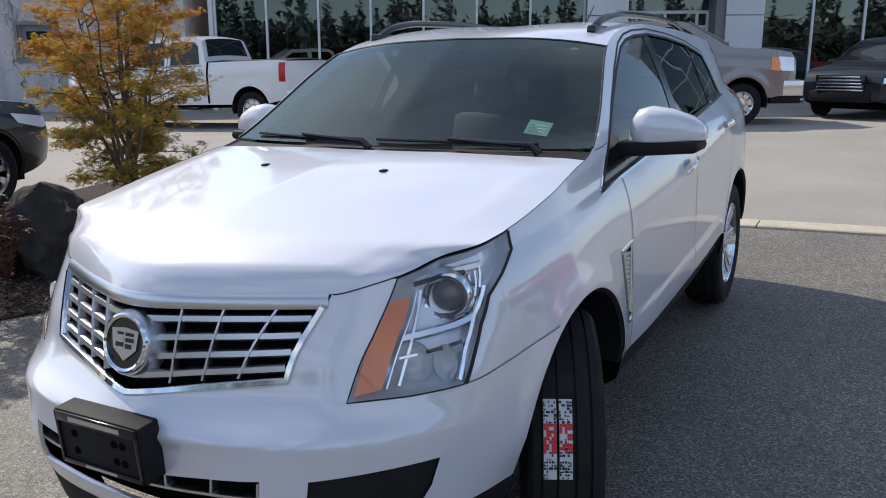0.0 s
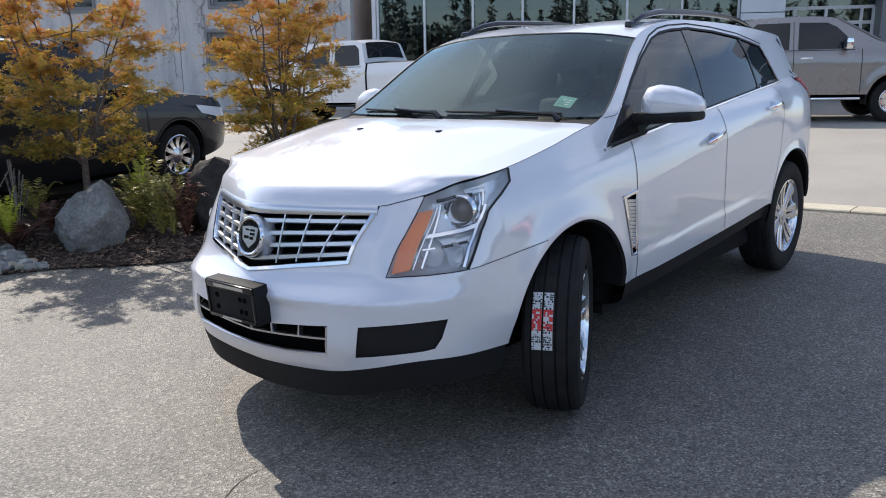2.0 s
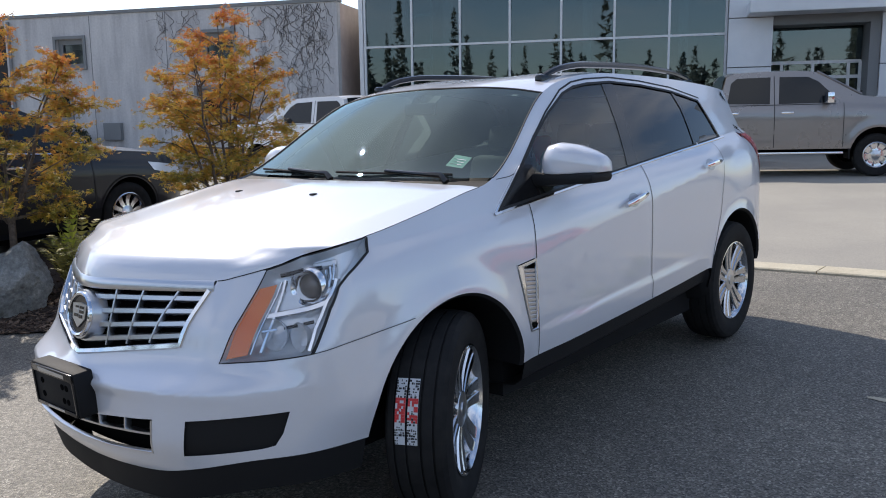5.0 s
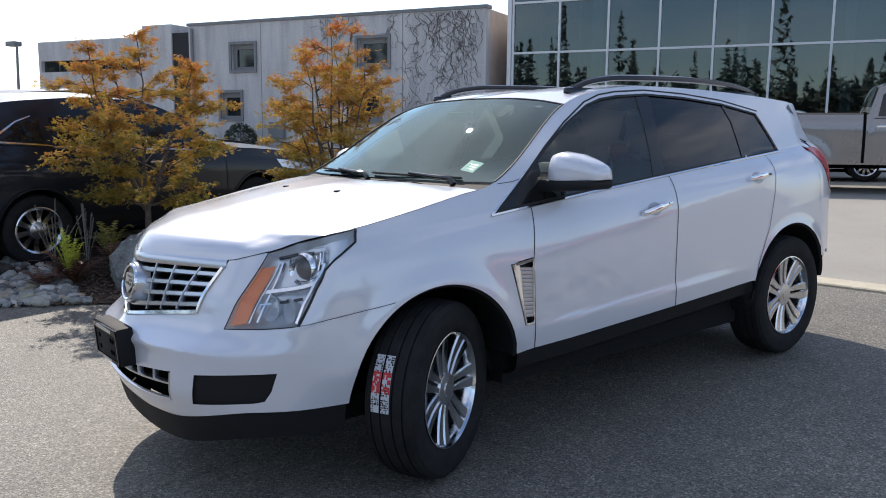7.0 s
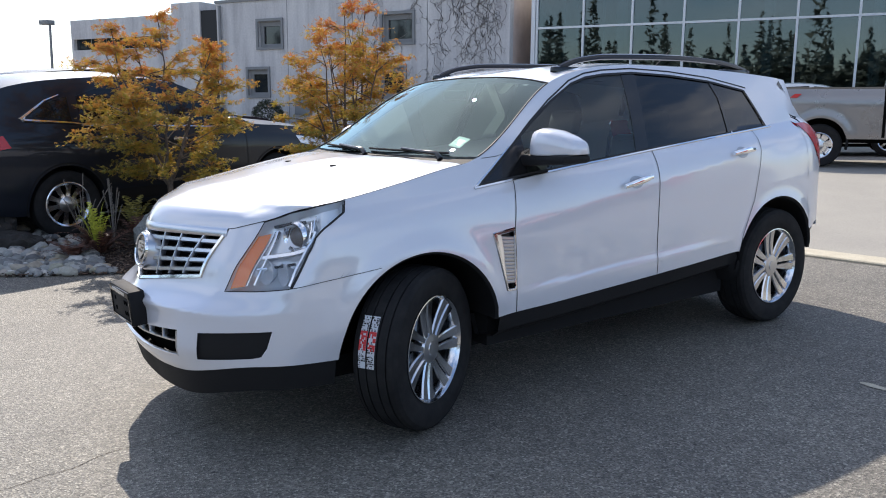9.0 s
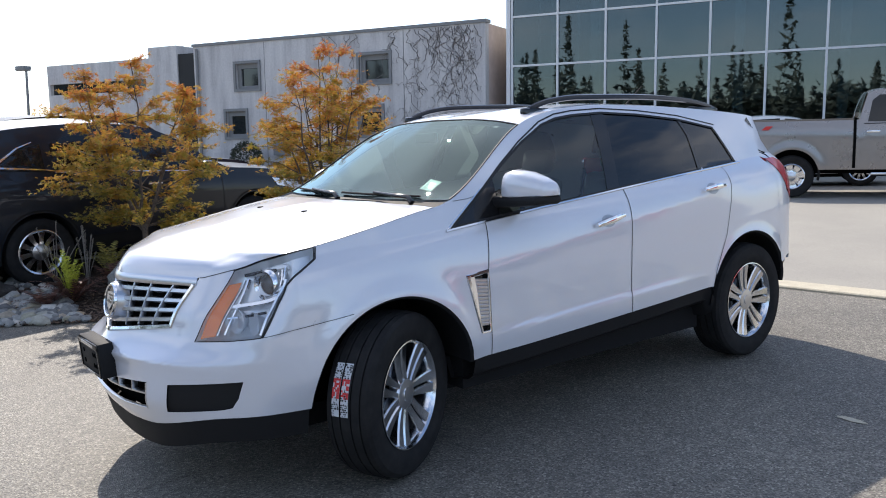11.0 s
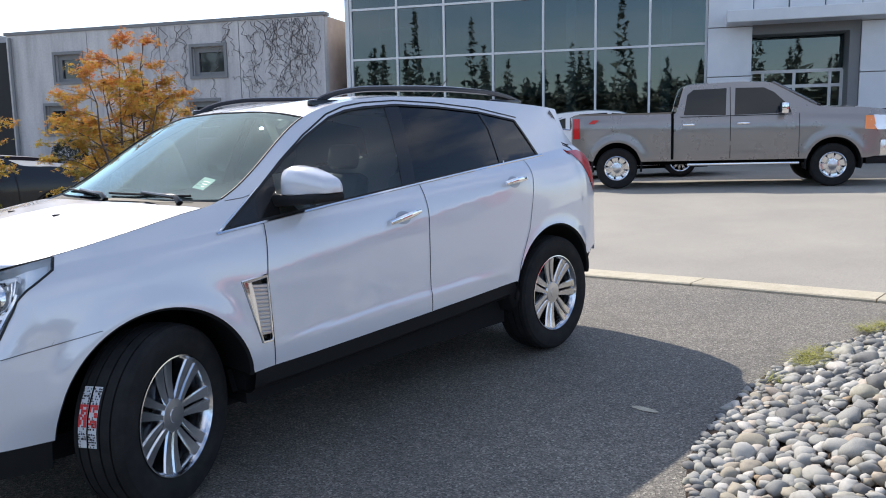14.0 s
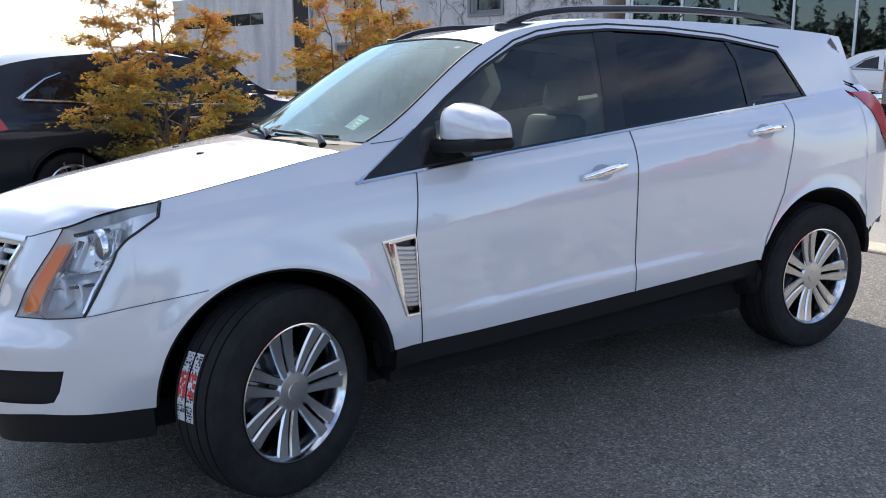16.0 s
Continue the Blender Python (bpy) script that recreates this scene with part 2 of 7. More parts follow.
FRONT = (
    ((0, -0.93), (0.224, -0.92), (0.448, -0.88), (0.648, -0.77), (0.783, -0.63)),
    ((0, -0.985), (0.222, -0.975), (0.444, -0.93), (0.644, -0.81), (0.789, -0.645)),
    ((0, -1.01), (0.22, -1), (0.459, -0.955), (0.639, -0.83), (0.794, -0.65)),
    ((0, -1.015), (0.217, -1), (0.454, -0.95), (0.634, -0.835), (0.799, -0.65)),
    ((0, -1.036), (0.215, -1.011), (0.45, -0.951), (0.61, -0.853), (0.8, -0.65)),
    ((0, -1.0312), (0.2148, -1.003), (0.4498, -0.9414), (0.6066, -0.8482), (0.8003, -0.6476)),
    ((0, -0.9978), (0.214, -0.9515), (0.4487, -0.8802), (0.5862, -0.8157), (0.8023, -0.6312)),
    ((0, -0.973), (0.214, -0.923), (0.448, -0.848), (0.578, -0.794), (0.803, -0.62)),
    ((0, -0.957), (0.212, -0.902), (0.444, -0.822), (0.574, -0.766), (0.789, -0.59)),
    ((0, -0.915), (0.209, -0.86), (0.467, -0.745), (0.587, -0.68), (0.747, -0.535)),
    ((0, -0.89), (0.207, -0.835), (0.464, -0.72), (0.594, -0.645), (0.714, -0.53)),
    ((0, -0.86), (0.206, -0.8), (0.441, -0.69), (0.571, -0.61), (0.681, -0.52)),
)
JOIN_Y = -0.45


def belt(y):
    return 1.077 + 0.0893 * (y - 0.383)


def flare(y, z):
    out = 0.0
    for yc in (0.0, 2.807):
        r = math.hypot(y - yc, z - 0.378)
        out = max(out, 0.020 * math.exp(-((r - 0.42) / 0.07) ** 2) * smoothstep(0.34, 0.52, z))
    return out


def rocker(y, z):
    """The lower doors' crease: below it the skin kicks outwards a little."""
    t = min(max((0.575 + 0.048 * (y - 0.75) - z) / 0.03, 0), 1)
    return 0.009 * t * t * (3 - 2 * t) * min(max((y - 0.5) / 0.25, 0), 1) * min(max((2.3 - y) / 0.4, 0), 1)


def tuck(y, z):
    """How far the skin has leaned in towards the glass: 0 low down, 1 at the belt, with a fold that climbs from the fender vent past both door handles."""
    q, fold_z = z - belt(y), 0.84 + 0.142 * (y - 0.39)
    w = smoothstep(0.25, 0.55, y) * (1 - smoothstep(2.35, 2.85, y))
    if w <= 0:
        return UPPER(q)
    d = z - fold_z
    t = min(max(d / max(belt(y) - fold_z, 0.05), 0), 1)
    f = 0.04 + 0.38 * t + 0.58 * t ** 2.6 if d > 0 else 0.04 * max(0.0, 1 + d / 0.15) ** 2
    return lerp(UPPER(q), f, w)


def side_x(y, z):
    q = z - belt(y)
    if q <= 0:
        return rocker(y, z) + W(y) + LOWER(z) - INSET(y) * tuck(y, z) + flare(y, z)
    return W(y) - INSET(y) - q * 0.36 - 0.24 * q * q


LEVEL_K = [[curve([(z, row[k][a]) for z, row in zip(FRONT_Z, FRONT)]) for a in (0, 1)] for k in range(5)]


def skin(c, z):
    """The outer skin: c runs from 0 at the nose round to 1 at the corner, then on by metres along the flank."""
    if c >= 1:
        y = JOIN_Y + c - 1
        return Vector((side_x(y, z), y, z))
    pts = [(fx(z), fy(z)) for fx, fy in LEVEL_K] + [(side_x(JOIN_Y, z), JOIN_Y), (side_x(JOIN_Y + 0.2, z), JOIN_Y + 0.2)]
    pts = [(-pts[1][0], pts[1][1])] + pts
    u = c * 5
    i = min(int(u), 4)
    u -= i
    p = pts[i:i + 4]
    out = [0.5 * (2 * p[1][a] + (p[2][a] - p[0][a]) * u + (2 * p[0][a] - 5 * p[1][a] + 4 * p[2][a] - p[3][a]) * u * u
                  + (3 * p[1][a] - p[0][a] - 3 * p[2][a] + p[3][a]) * u ** 3) for a in (0, 1)]
    return Vector((out[0], out[1], z))


def skin_normal(c, z):
    e = 0.004
    n = (skin(c + e, z) - skin(c - e if c > e else c, z)).cross(skin(c, z + e) - skin(c, z - e))
    return n.normalized()

Z_TOP = curve([(0, 0.925), (0.2, 0.928), (0.436, 0.931), (0.55, 0.945), (0.656, 0.968), (0.782, 1.004), (0.965, 1.031), (1.105, 1.051), (1.39, 1.105), (1.65, 1.155), (1.77, 1.174), (1.85, 1.20), (2.43, 1.551), (2.6, 1.605), (2.85, 1.645), (3.1, 1.66), (3.5, 1.655), (4.0, 1.635), (4.516, 1.60), (4.7, 1.58)])
BUMPER_LOW = curve([(0, 0.285), (0.346, 0.313), (0.703, 0.368), (1.03, 0.372), (1.1, 0.372)])


def z_low(c):
    y = JOIN_Y + c - 1
    if y < -0.425:
        return BUMPER_LOW(c)
    low = 0.437 + 0.0545 * (y - 0.54) if y < 2.9 else lerp(0.60, 0.68, (y - 3.15) / 0.5)
    if abs(y) < 0.425:
        low = max(low if y > 0 else 0.37, 0.375 + math.sqrt(0.425 ** 2 - y * y))
    if abs(y - 2.765) < 0.428:
        low = max(low if y < 2.765 else 0.60, 0.415 + math.sqrt(0.43 ** 2 - (y - 2.765) ** 2))
    return low


LAMP = [(0.597, 0.677), (0.633, 0.825), (0.655, 0.962), (0.782, 0.999), (0.90, 1.015), (0.99, 1.029), (1.103, 1.047), (1.09, 1.0), (1.015, 0.955), (0.918, 0.902), (0.863, 0.833), (0.83, 0.757), (0.808, 0.699), (0.705, 0.684)]
AMBER = [(0.611, 0.690), (0.648, 0.906), (0.694, 0.918), (0.690, 0.88), (0.662, 0.703)]
GRILLE = [(-0.2, 0.924), (0.0, 0.924), (0.436, 0.930), (0.381, 0.722), (0.0, 0.674), (-0.2, 0.70)]
LOW_GRILLE = [(-0.2, 0.47), (0.0, 0.472), (0.142, 0.48), (0.366, 0.505), (0.357, 0.386), (0.0, 0.362), (-0.2, 0.37)]
FOG = [(0.477, 0.506), (0.765, 0.522), (0.745, 0.45), (0.722, 0.412), (0.69, 0.404), (0.46, 0.385)]
DLO = [(1.818, 1.070), (1.93, 1.146), (2.04, 1.223), (2.226, 1.353), (2.40, 1.456), (2.59, 1.548), (2.71, 1.582), (2.849, 1.600), (3.09, 1.613), (3.405, 1.600), (3.762, 1.568), (4.10, 1.512), (4.16, 1.40), (4.22, 1.288), (3.6, 1.239), (3.03, 1.189), (2.4, 1.131)]
VENT = [(1.84, 0.836), (1.977, 0.851), (1.983, 0.552), (1.92, 0.555)]
SEAM_1 = [(2.02, 1.096), (1.978, 0.85), (1.985, 0.60), (1.99, 0.437)]
SEAM_2 = [(3.039, 1.188), (3.034, 1.043), (3.019, 0.72), (3.018, 0.492)]
SEAM_3 = [(4.03, 1.272), (3.997, 1.083), (3.942, 0.845), (3.83, 0.637), (3.795, 0.526)]
SEAM_B = [(0.808, 0.699), (0.918, 0.716), (1.032, 0.731), (1.135, 0.745), (1.215, 0.757)]
TAIL = [(4.565, 1.296), (4.70, 1.298), (4.765, 1.275), (4.84, 1.13), (4.89, 1.0), (4.82, 0.99), (4.72, 1.10), (4.65, 1.20)]


def inside(poly, c, z):
    hit = False
    for (a, b), (d, e) in zip(poly, poly[1:] + poly[:1]):
        if (b > z) != (e > z) and c < (d - a) * (z - b) / (e - b) + a:
            hit = not hit
    return hit


def snapped(pts, lines, reach=0.011):
    """Draws the grid's points that lie close to a line on to it, so that panels end cleanly."""
    best, goal = np.full(len(pts), reach), pts.copy()
    for line in lines:
        for a, b in zip(line, line[1:]):
            a, b = np.array(a), np.array(b)
            q = np.clip(((pts - a) @ (b - a)) / ((b - a) @ (b - a)), 0, 1)
            near = a + q[:, None] * (b - a)
            d = np.linalg.norm(pts - near, axis=1)
            m = d < best
            best[m], goal[m] = d[m], near[m]
    for line in lines:
        for p in line:
            d = np.linalg.norm(pts - np.array(p), axis=1)
            k = int(d.argmin())
            if d[k] < 2 * reach:
                goal[k] = p
    return goal


def ribbon(bm, line, width, lift=0.0015, closed=False, thick=0.0, step=0.02):
    """A strip that follows a line on the skin."""
    pts = []
    todo = line + line[:1] if closed else line
    for a, b in zip(todo, todo[1:]):
        n = max(1, int(math.hypot((b[0] - a[0]), b[1] - a[1]) / step))
        pts += [(lerp(a[0], b[0], k / n), lerp(a[1], b[1], k / n)) for k in range(n)]
    pts += [] if closed else [todo[-1]]
    p3 = [skin(*p) for p in pts]
    ns = [skin_normal(*p) for p in pts]
    rows = []
    n = len(pts)
    for i in range(n):
        d = (p3[(i + 1) % n] - p3[i - 1]) if closed else (p3[min(i + 1, n - 1)] - p3[max(i - 1, 0)])
        s = d.normalized().cross(ns[i])
        o = p3[i] + ns[i] * lift
        if thick:
            rows.append([bm.verts.new(o + s * (width / 2)), bm.verts.new(o + s * (width / 2 - thick / 2) + ns[i] * thick),
                         bm.verts.new(o - s * (width / 2 - thick / 2) + ns[i] * thick), bm.verts.new(o - s * (width / 2))])
        else:
            rows.append([bm.verts.new(o + s * (width / 2)), bm.verts.new(o - s * (width / 2))])
    for i in range(n if closed else n - 1):
        a, b = rows[i], rows[(i + 1) % n]
        for k in range(len(a) - 1):
            bm.faces.new((a[k], a[k + 1], b[k + 1], b[k]))
    return bm


def sheet(bm, poly, lift, step=0.03):
    """A patch of the skin inside an outline, raised or sunk by lift."""
    cs, zs = [p[0] for p in poly], [p[1] for p in poly]
    nc, nz = max(2, int((max(cs) - min(cs)) / step)), max(2, int((max(zs) - min(zs)) / step))
    grid = np.array([(c, z) for c in np.linspace(min(cs), max(cs), nc + 1) for z in np.linspace(min(zs), max(zs), nz + 1)])
    grid = snapped(grid, [poly + poly[:1]], step * 0.75)
    made = {}
    for i in range(nc):
        for j in range(nz):
            k = [i * (nz + 1) + j, (i + 1) * (nz + 1) + j, (i + 1) * (nz + 1) + j + 1, i * (nz + 1) + j + 1]
            mid = grid[k].mean(0)
            if inside(poly, *mid):
                for q in k:
                    if q not in made:
                        c, z = grid[q]
                        c = float(c)
                        s = skin(abs(c), float(z))
                        nn = skin_normal(abs(c), float(z))
                        if c < 0:
                            s.x, nn.x = -s.x, -nn.x
                        made[q] = bm.verts.new(s + nn * lift)
                quad = [made[q] for q in k]
                if len(set(quad)) == 4:
                    bm.faces.new(quad)
    bmesh.ops.remove_doubles(bm, verts=bm.verts[:], dist=0.0005)
    return bm


def mirrored(bm):
    out = bm.copy()
    for v in out.verts:
        v.co.x = -v.co.x
    bmesh.ops.reverse_faces(out, faces=out.faces[:])
    return out


def pair(name, bm, mat, parent, label="", angle=40):
    a = part(name, bm.copy(), mat, parent, label, angle=angle)
    b = part(name, mirrored(bm), mat, parent, label, angle=angle)
    bm.free()
    return a, b


def both(bm):
    """Both halves in one mesh, sewn along the middle."""
    other = mirrored(bm)
    me = bpy.data.meshes.new("half")
    other.to_mesh(me)
    other.free()
    bm.from_mesh(me)
    bpy.data.meshes.remove(me)
    bmesh.ops.remove_doubles(bm, verts=bm.verts[:], dist=0.0008)
    return bm


def coons(bm, front, rear, middle, side, n=24, m=24, lift=None):
    """A patch between four edges: front and rear run outwards (0..1), middle and side run backwards (0..1)."""
    f0, f1, m0, m1 = front(0), front(1), rear(0), rear(1)
    vs = []
    for j in range(m + 1):
        v = j / m
        row = []
        for i in range(n + 1):
            u = i / n
            p = ((1 - v) * front(u) + v * rear(u) + (1 - u) * middle(v) + u * side(v)
                 - ((1 - u) * (1 - v) * f0 + u * (1 - v) * f1 + (1 - u) * v * m0 + u * v * m1))
            if lift:
                p.z += lift(u, v)
            row.append(bm.verts.new(p))
        vs.append(row)
    for j in range(m):
        for i in range(n):
            bm.faces.new((vs[j][i], vs[j][i + 1], vs[j + 1][i + 1], vs[j + 1][i]))
    return bm


def along(points):
    """A smooth path through points, by an even parameter 0..1 of length."""
    pts = [Vector(p) for p in points]
    at = [0.0]
    for a, b in zip(pts, pts[1:]):
        at.append(at[-1] + (b - a).length)
    fs = [curve([(t, p[k]) for t, p in zip(at, pts)]) for k in range(3)]
    return lambda u: Vector([f(u * at[-1]) for f in fs])


CAR_POSE = Matrix(((0.99985, 0.008, -0.01543, -0.0559), (-0.00821, 0.99988, -0.01347, 0.0068), (0.01532, 0.0136, 0.99979, 0.0389), (0, 0, 0, 1)))
suv = thing("crossover", CAR_POSE, "pearl white crossover with chrome grille, parked on the asphalt", "car")

# -- flank, nose and tail panels out of one fine grid --
cols = sorted(set([round(c, 4) for c in np.arange(0, 1.0, 0.0175)] + [round(c, 4) for c in np.arange(1.0, 4.551, 0.02)]
                  + [round(1.45 + s * 0.425 + d, 4) for s in (-1, 1) for d in (-0.006, -0.0005, 0.0005, 0.004, 0.012)]
                  + [round(4.215 + s * 0.428 + d, 4) for s in (-1, 1) for d in (-0.006, -0.0005, 0.0005, 0.004, 0.012)]))
ROWS_N = 60
Y_END = curve([(0.5, 3.22), (0.6, 3.34), (0.68, 3.46), (0.78, 3.51), (0.9, 3.51), (1.1, 3.44), (1.3, 3.31), (1.5, 3.15), (1.62, 3.11)])
flat = []
for c in cols:
    lo, hi = z_low(c), Z_TOP(c)
    flat += [(c, lerp(lo, hi, k / ROWS_N)) for k in range(ROWS_N + 1)]
for f in np.linspace(0.08, 1, 14):
    lo, hi = z_low(4.55 + f * 0.33), Z_TOP(4.55)
    for k in range(ROWS_N + 1):
        z = lerp(lo, hi, k / ROWS_N)
        flat.append((4.55 + f * (Y_END(z) - 3.1), z))
flat = snapped(np.array(flat), [LAMP + LAMP[:1], GRILLE[1:-1], LOW_GRILLE[1:-1], FOG + FOG[:1], DLO + DLO[:1], VENT + VENT[:1], SEAM_1, SEAM_2, SEAM_3, SEAM_B, TAIL + TAIL[:1]])
total = len(flat) // (ROWS_N + 1)
panels = {}
front_door = [SEAM_1[0], *SEAM_1[1:], (2.5, 0.40), (3.018, 0.40), *SEAM_2[::-1], (2.4, 1.131)]
rear_door = [SEAM_2[0], *SEAM_2[1:], (3.018, 0.40), (3.795, 0.40), *SEAM_3[::-1], (3.6, 1.239)]
seam_b = curve(SEAM_B + [(1.4, 0.78)])
for i in range(total - 1):
    for j in range(ROWS_N):
        k = [i * (ROWS_N + 1) + j, (i + 1) * (ROWS_N + 1) + j, (i + 1) * (ROWS_N + 1) + j + 1, i * (ROWS_N + 1) + j + 1]
        c, z = flat[k].mean(0)
        if any(inside(p, c, z) for p in (LAMP, GRILLE, LOW_GRILLE, FOG, DLO, VENT, TAIL)):
            continue
        if c < 0.6 or (c < 1.3 and z < seam_b(c)):
            kind = "front_bumper"
        elif inside(front_door, c, z):
            kind = "front_door"
        elif inside(rear_door, c, z):
            kind = "rear_door"
        elif c < 2.03 and z < 1.3 and not (c > 1.86 and z > belt(c - 1.45) + 0.02):
            kind = "front_fender"
        else:
            kind = "body_side"
        panels.setdefault(kind, []).append(k)
normal_at = kdtree.KDTree(len(flat))
for q in range(len(flat)):
    normal_at.insert(skin(float(flat[q][0]), float(flat[q][1])), q)
normal_at.balance()


def true_normals(ob):
    """Gives a panel the smooth normals of the skin that it was cut from."""
    out = []
    for v in ob.data.vertices:
        x = -1 if v.co.x < 0 else 1
        q = normal_at.find(Vector((v.co.x * x, v.co.y, v.co.z)))[1]
        n = skin_normal(float(flat[q][0]), float(flat[q][1]))
        out.append((n.x * x, n.y, n.z))
    ob.data.normals_split_custom_set_from_vertices(out)


for kind, quads in panels.items():
    bm = bmesh.new()
    made = {}
    for k in quads:
        for q in k:
            if q not in made:
                made[q] = bm.verts.new(skin(float(flat[q][0]), float(flat[q][1])))
        bm.faces.new([made[q] for q in k])
    bmesh.ops.remove_doubles(bm, verts=bm.verts[:], dist=0.0004)
    bmesh.ops.dissolve_degenerate(bm, dist=0.0004, edges=bm.edges[:])
    if kind == "front_bumper":
        true_normals(part(kind, both(bm), pearl, suv, "pearl white bumper", angle=180))
    else:
        for o in pair(kind, bm, pearl, suv, angle=180):
            true_normals(o)

# -- tail, closed --
bm = bmesh.new()
rows = []
for k in range(25):
    z = lerp(0.60, 1.58, k / 24)
    e = skin(1.45 + Y_END(z), z)
    rows.append([bm.verts.new((e.x * (1 - u), e.y + 0.13 * math.sin(u * math.pi / 2) * (1 if z < 1.5 else 0.5), z)) for u in (0, 0.08, 0.2, 0.4, 0.7, 1)])
for a, b in zip(rows, rows[1:]):
    for k in range(5):
        bm.faces.new((a[k], b[k], b[k + 1], a[k + 1]))
part("tailgate", both(bm), pearl, suv)

# -- bonnet --
hood_side = along([skin(c, Z_TOP(c)) for c in np.linspace(0.656, 1.74, 24)])
hood_front = along([skin(c, Z_TOP(c)) for c in np.linspace(0, 0.656, 24)])
hood_mid = along([(0, -0.917, 0.925), (0, -0.905, 0.945), (0, -0.86, 0.972), (0, -0.75, 1.008), (0, -0.55, 1.058), (0, -0.3, 1.112), (0, -0.085, 1.152), (0, 0.1, 1.176), (0, 0.2, 1.184)])
hood_rear = along([(0, 0.2, 1.184), (0.3, 0.212, 1.184), (0.6, 0.245, 1.176), tuple(hood_side(1))])


def hood_lift(u, v):
    """The raised middle plane of the bonnet, with folds along its nose and both flanks."""
    edge = 0.70 + 0.22 * v
    a, b = (1 - u) / (1 - edge), v / 0.060
    m = min(a, b, 1.0)
    for p, q in ((a, b), (a, 1.0), (b, 1.0)):
        h = max(0.18 - abs(p - q), 0.0) / 0.18
        if min(p, q) <= m + 1e-6:
            m -= h * h * 0.18 / 4
    return lerp(0.040, 0.004, v ** 0.8) * max(m, 0.0)


bm = coons(bmesh.new(), hood_front, hood_rear, hood_mid, hood_side, 60, 64, hood_lift)
part("bonnet", both(bm), pearl, suv, "pearl white bonnet", angle=70)
bm = ribbon(bmesh.new(), [(c, Z_TOP(c) - 0.001) for c in np.linspace(0.44, 0.656, 12)], 0.0035, 0.001)
pair("bonnet_gap", bm, seal, suv)
bm = ribbon(bmesh.new(), [(c, Z_TOP(c) + 0.0) for c in np.linspace(1.10, 1.74, 30)], 0.0024, 0.0008)
pair("bonnet_gap", bm, seal, suv)

# -- cowl, windscreen, roof --
glass_low = along([(0, 0.285, 1.196), (0.35, 0.30, 1.197), (0.62, 0.345, 1.196), tuple(skin(1.845, 1.198))])
glass_top = along([(0, 0.925, 1.600), (0.3, 0.94, 1.594), (0.5, 0.965, 1.578), tuple(skin(2.43, Z_TOP(2.43)))])
glass_side = along([skin(c, Z_TOP(c)) for c in np.linspace(1.845, 2.43, 20)])
glass_mid = along([(0, 0.285, 1.196), (0, 0.5, 1.345), (0, 0.72, 1.486), (0, 0.925, 1.600)])
bm = coons(bmesh.new(), hood_rear, glass_low, along([(0, 0.2, 1.165), (0, 0.24, 1.165), (0, 0.285, 1.196)]),
           along([tuple(hood_side(1)), tuple(skin(1.845, 1.198))]), 20, 6)
for v in bm.verts:
    v.co.z -= 0.012
part("cowl", both(bm), black_trim, suv, "black plastic cowl under the windscreen")
bm = coons(bmesh.new(), glass_low, glass_top, glass_mid, glass_side, 24, 24)
screen = part("windscreen", both(bm), windscreen, suv, "green-tinted windscreen", angle=80)
screen.visible_shadow = False
bm = bmesh.new()
for s in (1, -1):
    tube(bm, [Vector((glass_side(u).x * s, glass_side(u).y, glass_side(u).z + 0.002)) for u in np.linspace(0, 1, 20)], 0.004, 6)
tube(bm, [Vector((glass_top(u).x * s, glass_top(u).y, glass_top(u).z)) for s, us in ((-1, np.linspace(1, 0, 12)), (1, np.linspace(0, 1, 12))) for u in us], 0.005, 6)
part("windscreen_seal", bm, seal, screen)
roof_side = along([skin(c, Z_TOP(c)) for c in np.linspace(2.43, 4.53, 40)])
roof_mid = along([(0, 0.925, 1.600), (0, 1.2, 1.640), (0, 1.6, 1.672), (0, 2.1, 1.680), (0, 2.6, 1.668), (0, 3.1, 1.640), (0, 3.22, 1.628)])
roof_rear = along([(0, 3.22, 1.628), (0.4, 3.19, 1.62), tuple(roof_side(1))])
bm = coons(bmesh.new(), glass_top, roof_rear, roof_mid, roof_side, 24, 30)
part("roof", both(bm), pearl, suv, angle=60)
bm = bmesh.new()
rows = []
for u in np.linspace(0, 1, 9).tolist():
    f, e = roof_rear(u), Vector((0.553 * u, 3.35 - 0.232 * u ** 3, 1.622 - 0.020 * u * u))
    f = Vector((min(f.x, 0.553), f.y - 0.16, f.z + 0.006 + 0.014 * (1 - u)))
    rows.append([bm.verts.new(p) for p in (f, lerp(f, e, 0.5) + Vector((0, 0, 0.004)), e, e - Vector((0, 0.004, 0.022)), lerp(f, e, 0.6) - Vector((0, 0, 0.045)))])
for a, b in zip(rows, rows[1:]):
    for k in range(4):
        bm.faces.new((a[k], b[k], b[k + 1], a[k + 1]))
bm.faces.new(rows[-1])
bmesh.ops.recalc_face_normals(bm, faces=bm.faces[:])
part("spoiler", both(bm), pearl, suv, "pearl white roof spoiler", angle=35)
pair("spoiler_gap", sheet(bmesh.new(), [(4.525, 1.555), (4.566, 1.578), (4.600, 1.498)], 0.003, 0.012), gloss_black, suv)

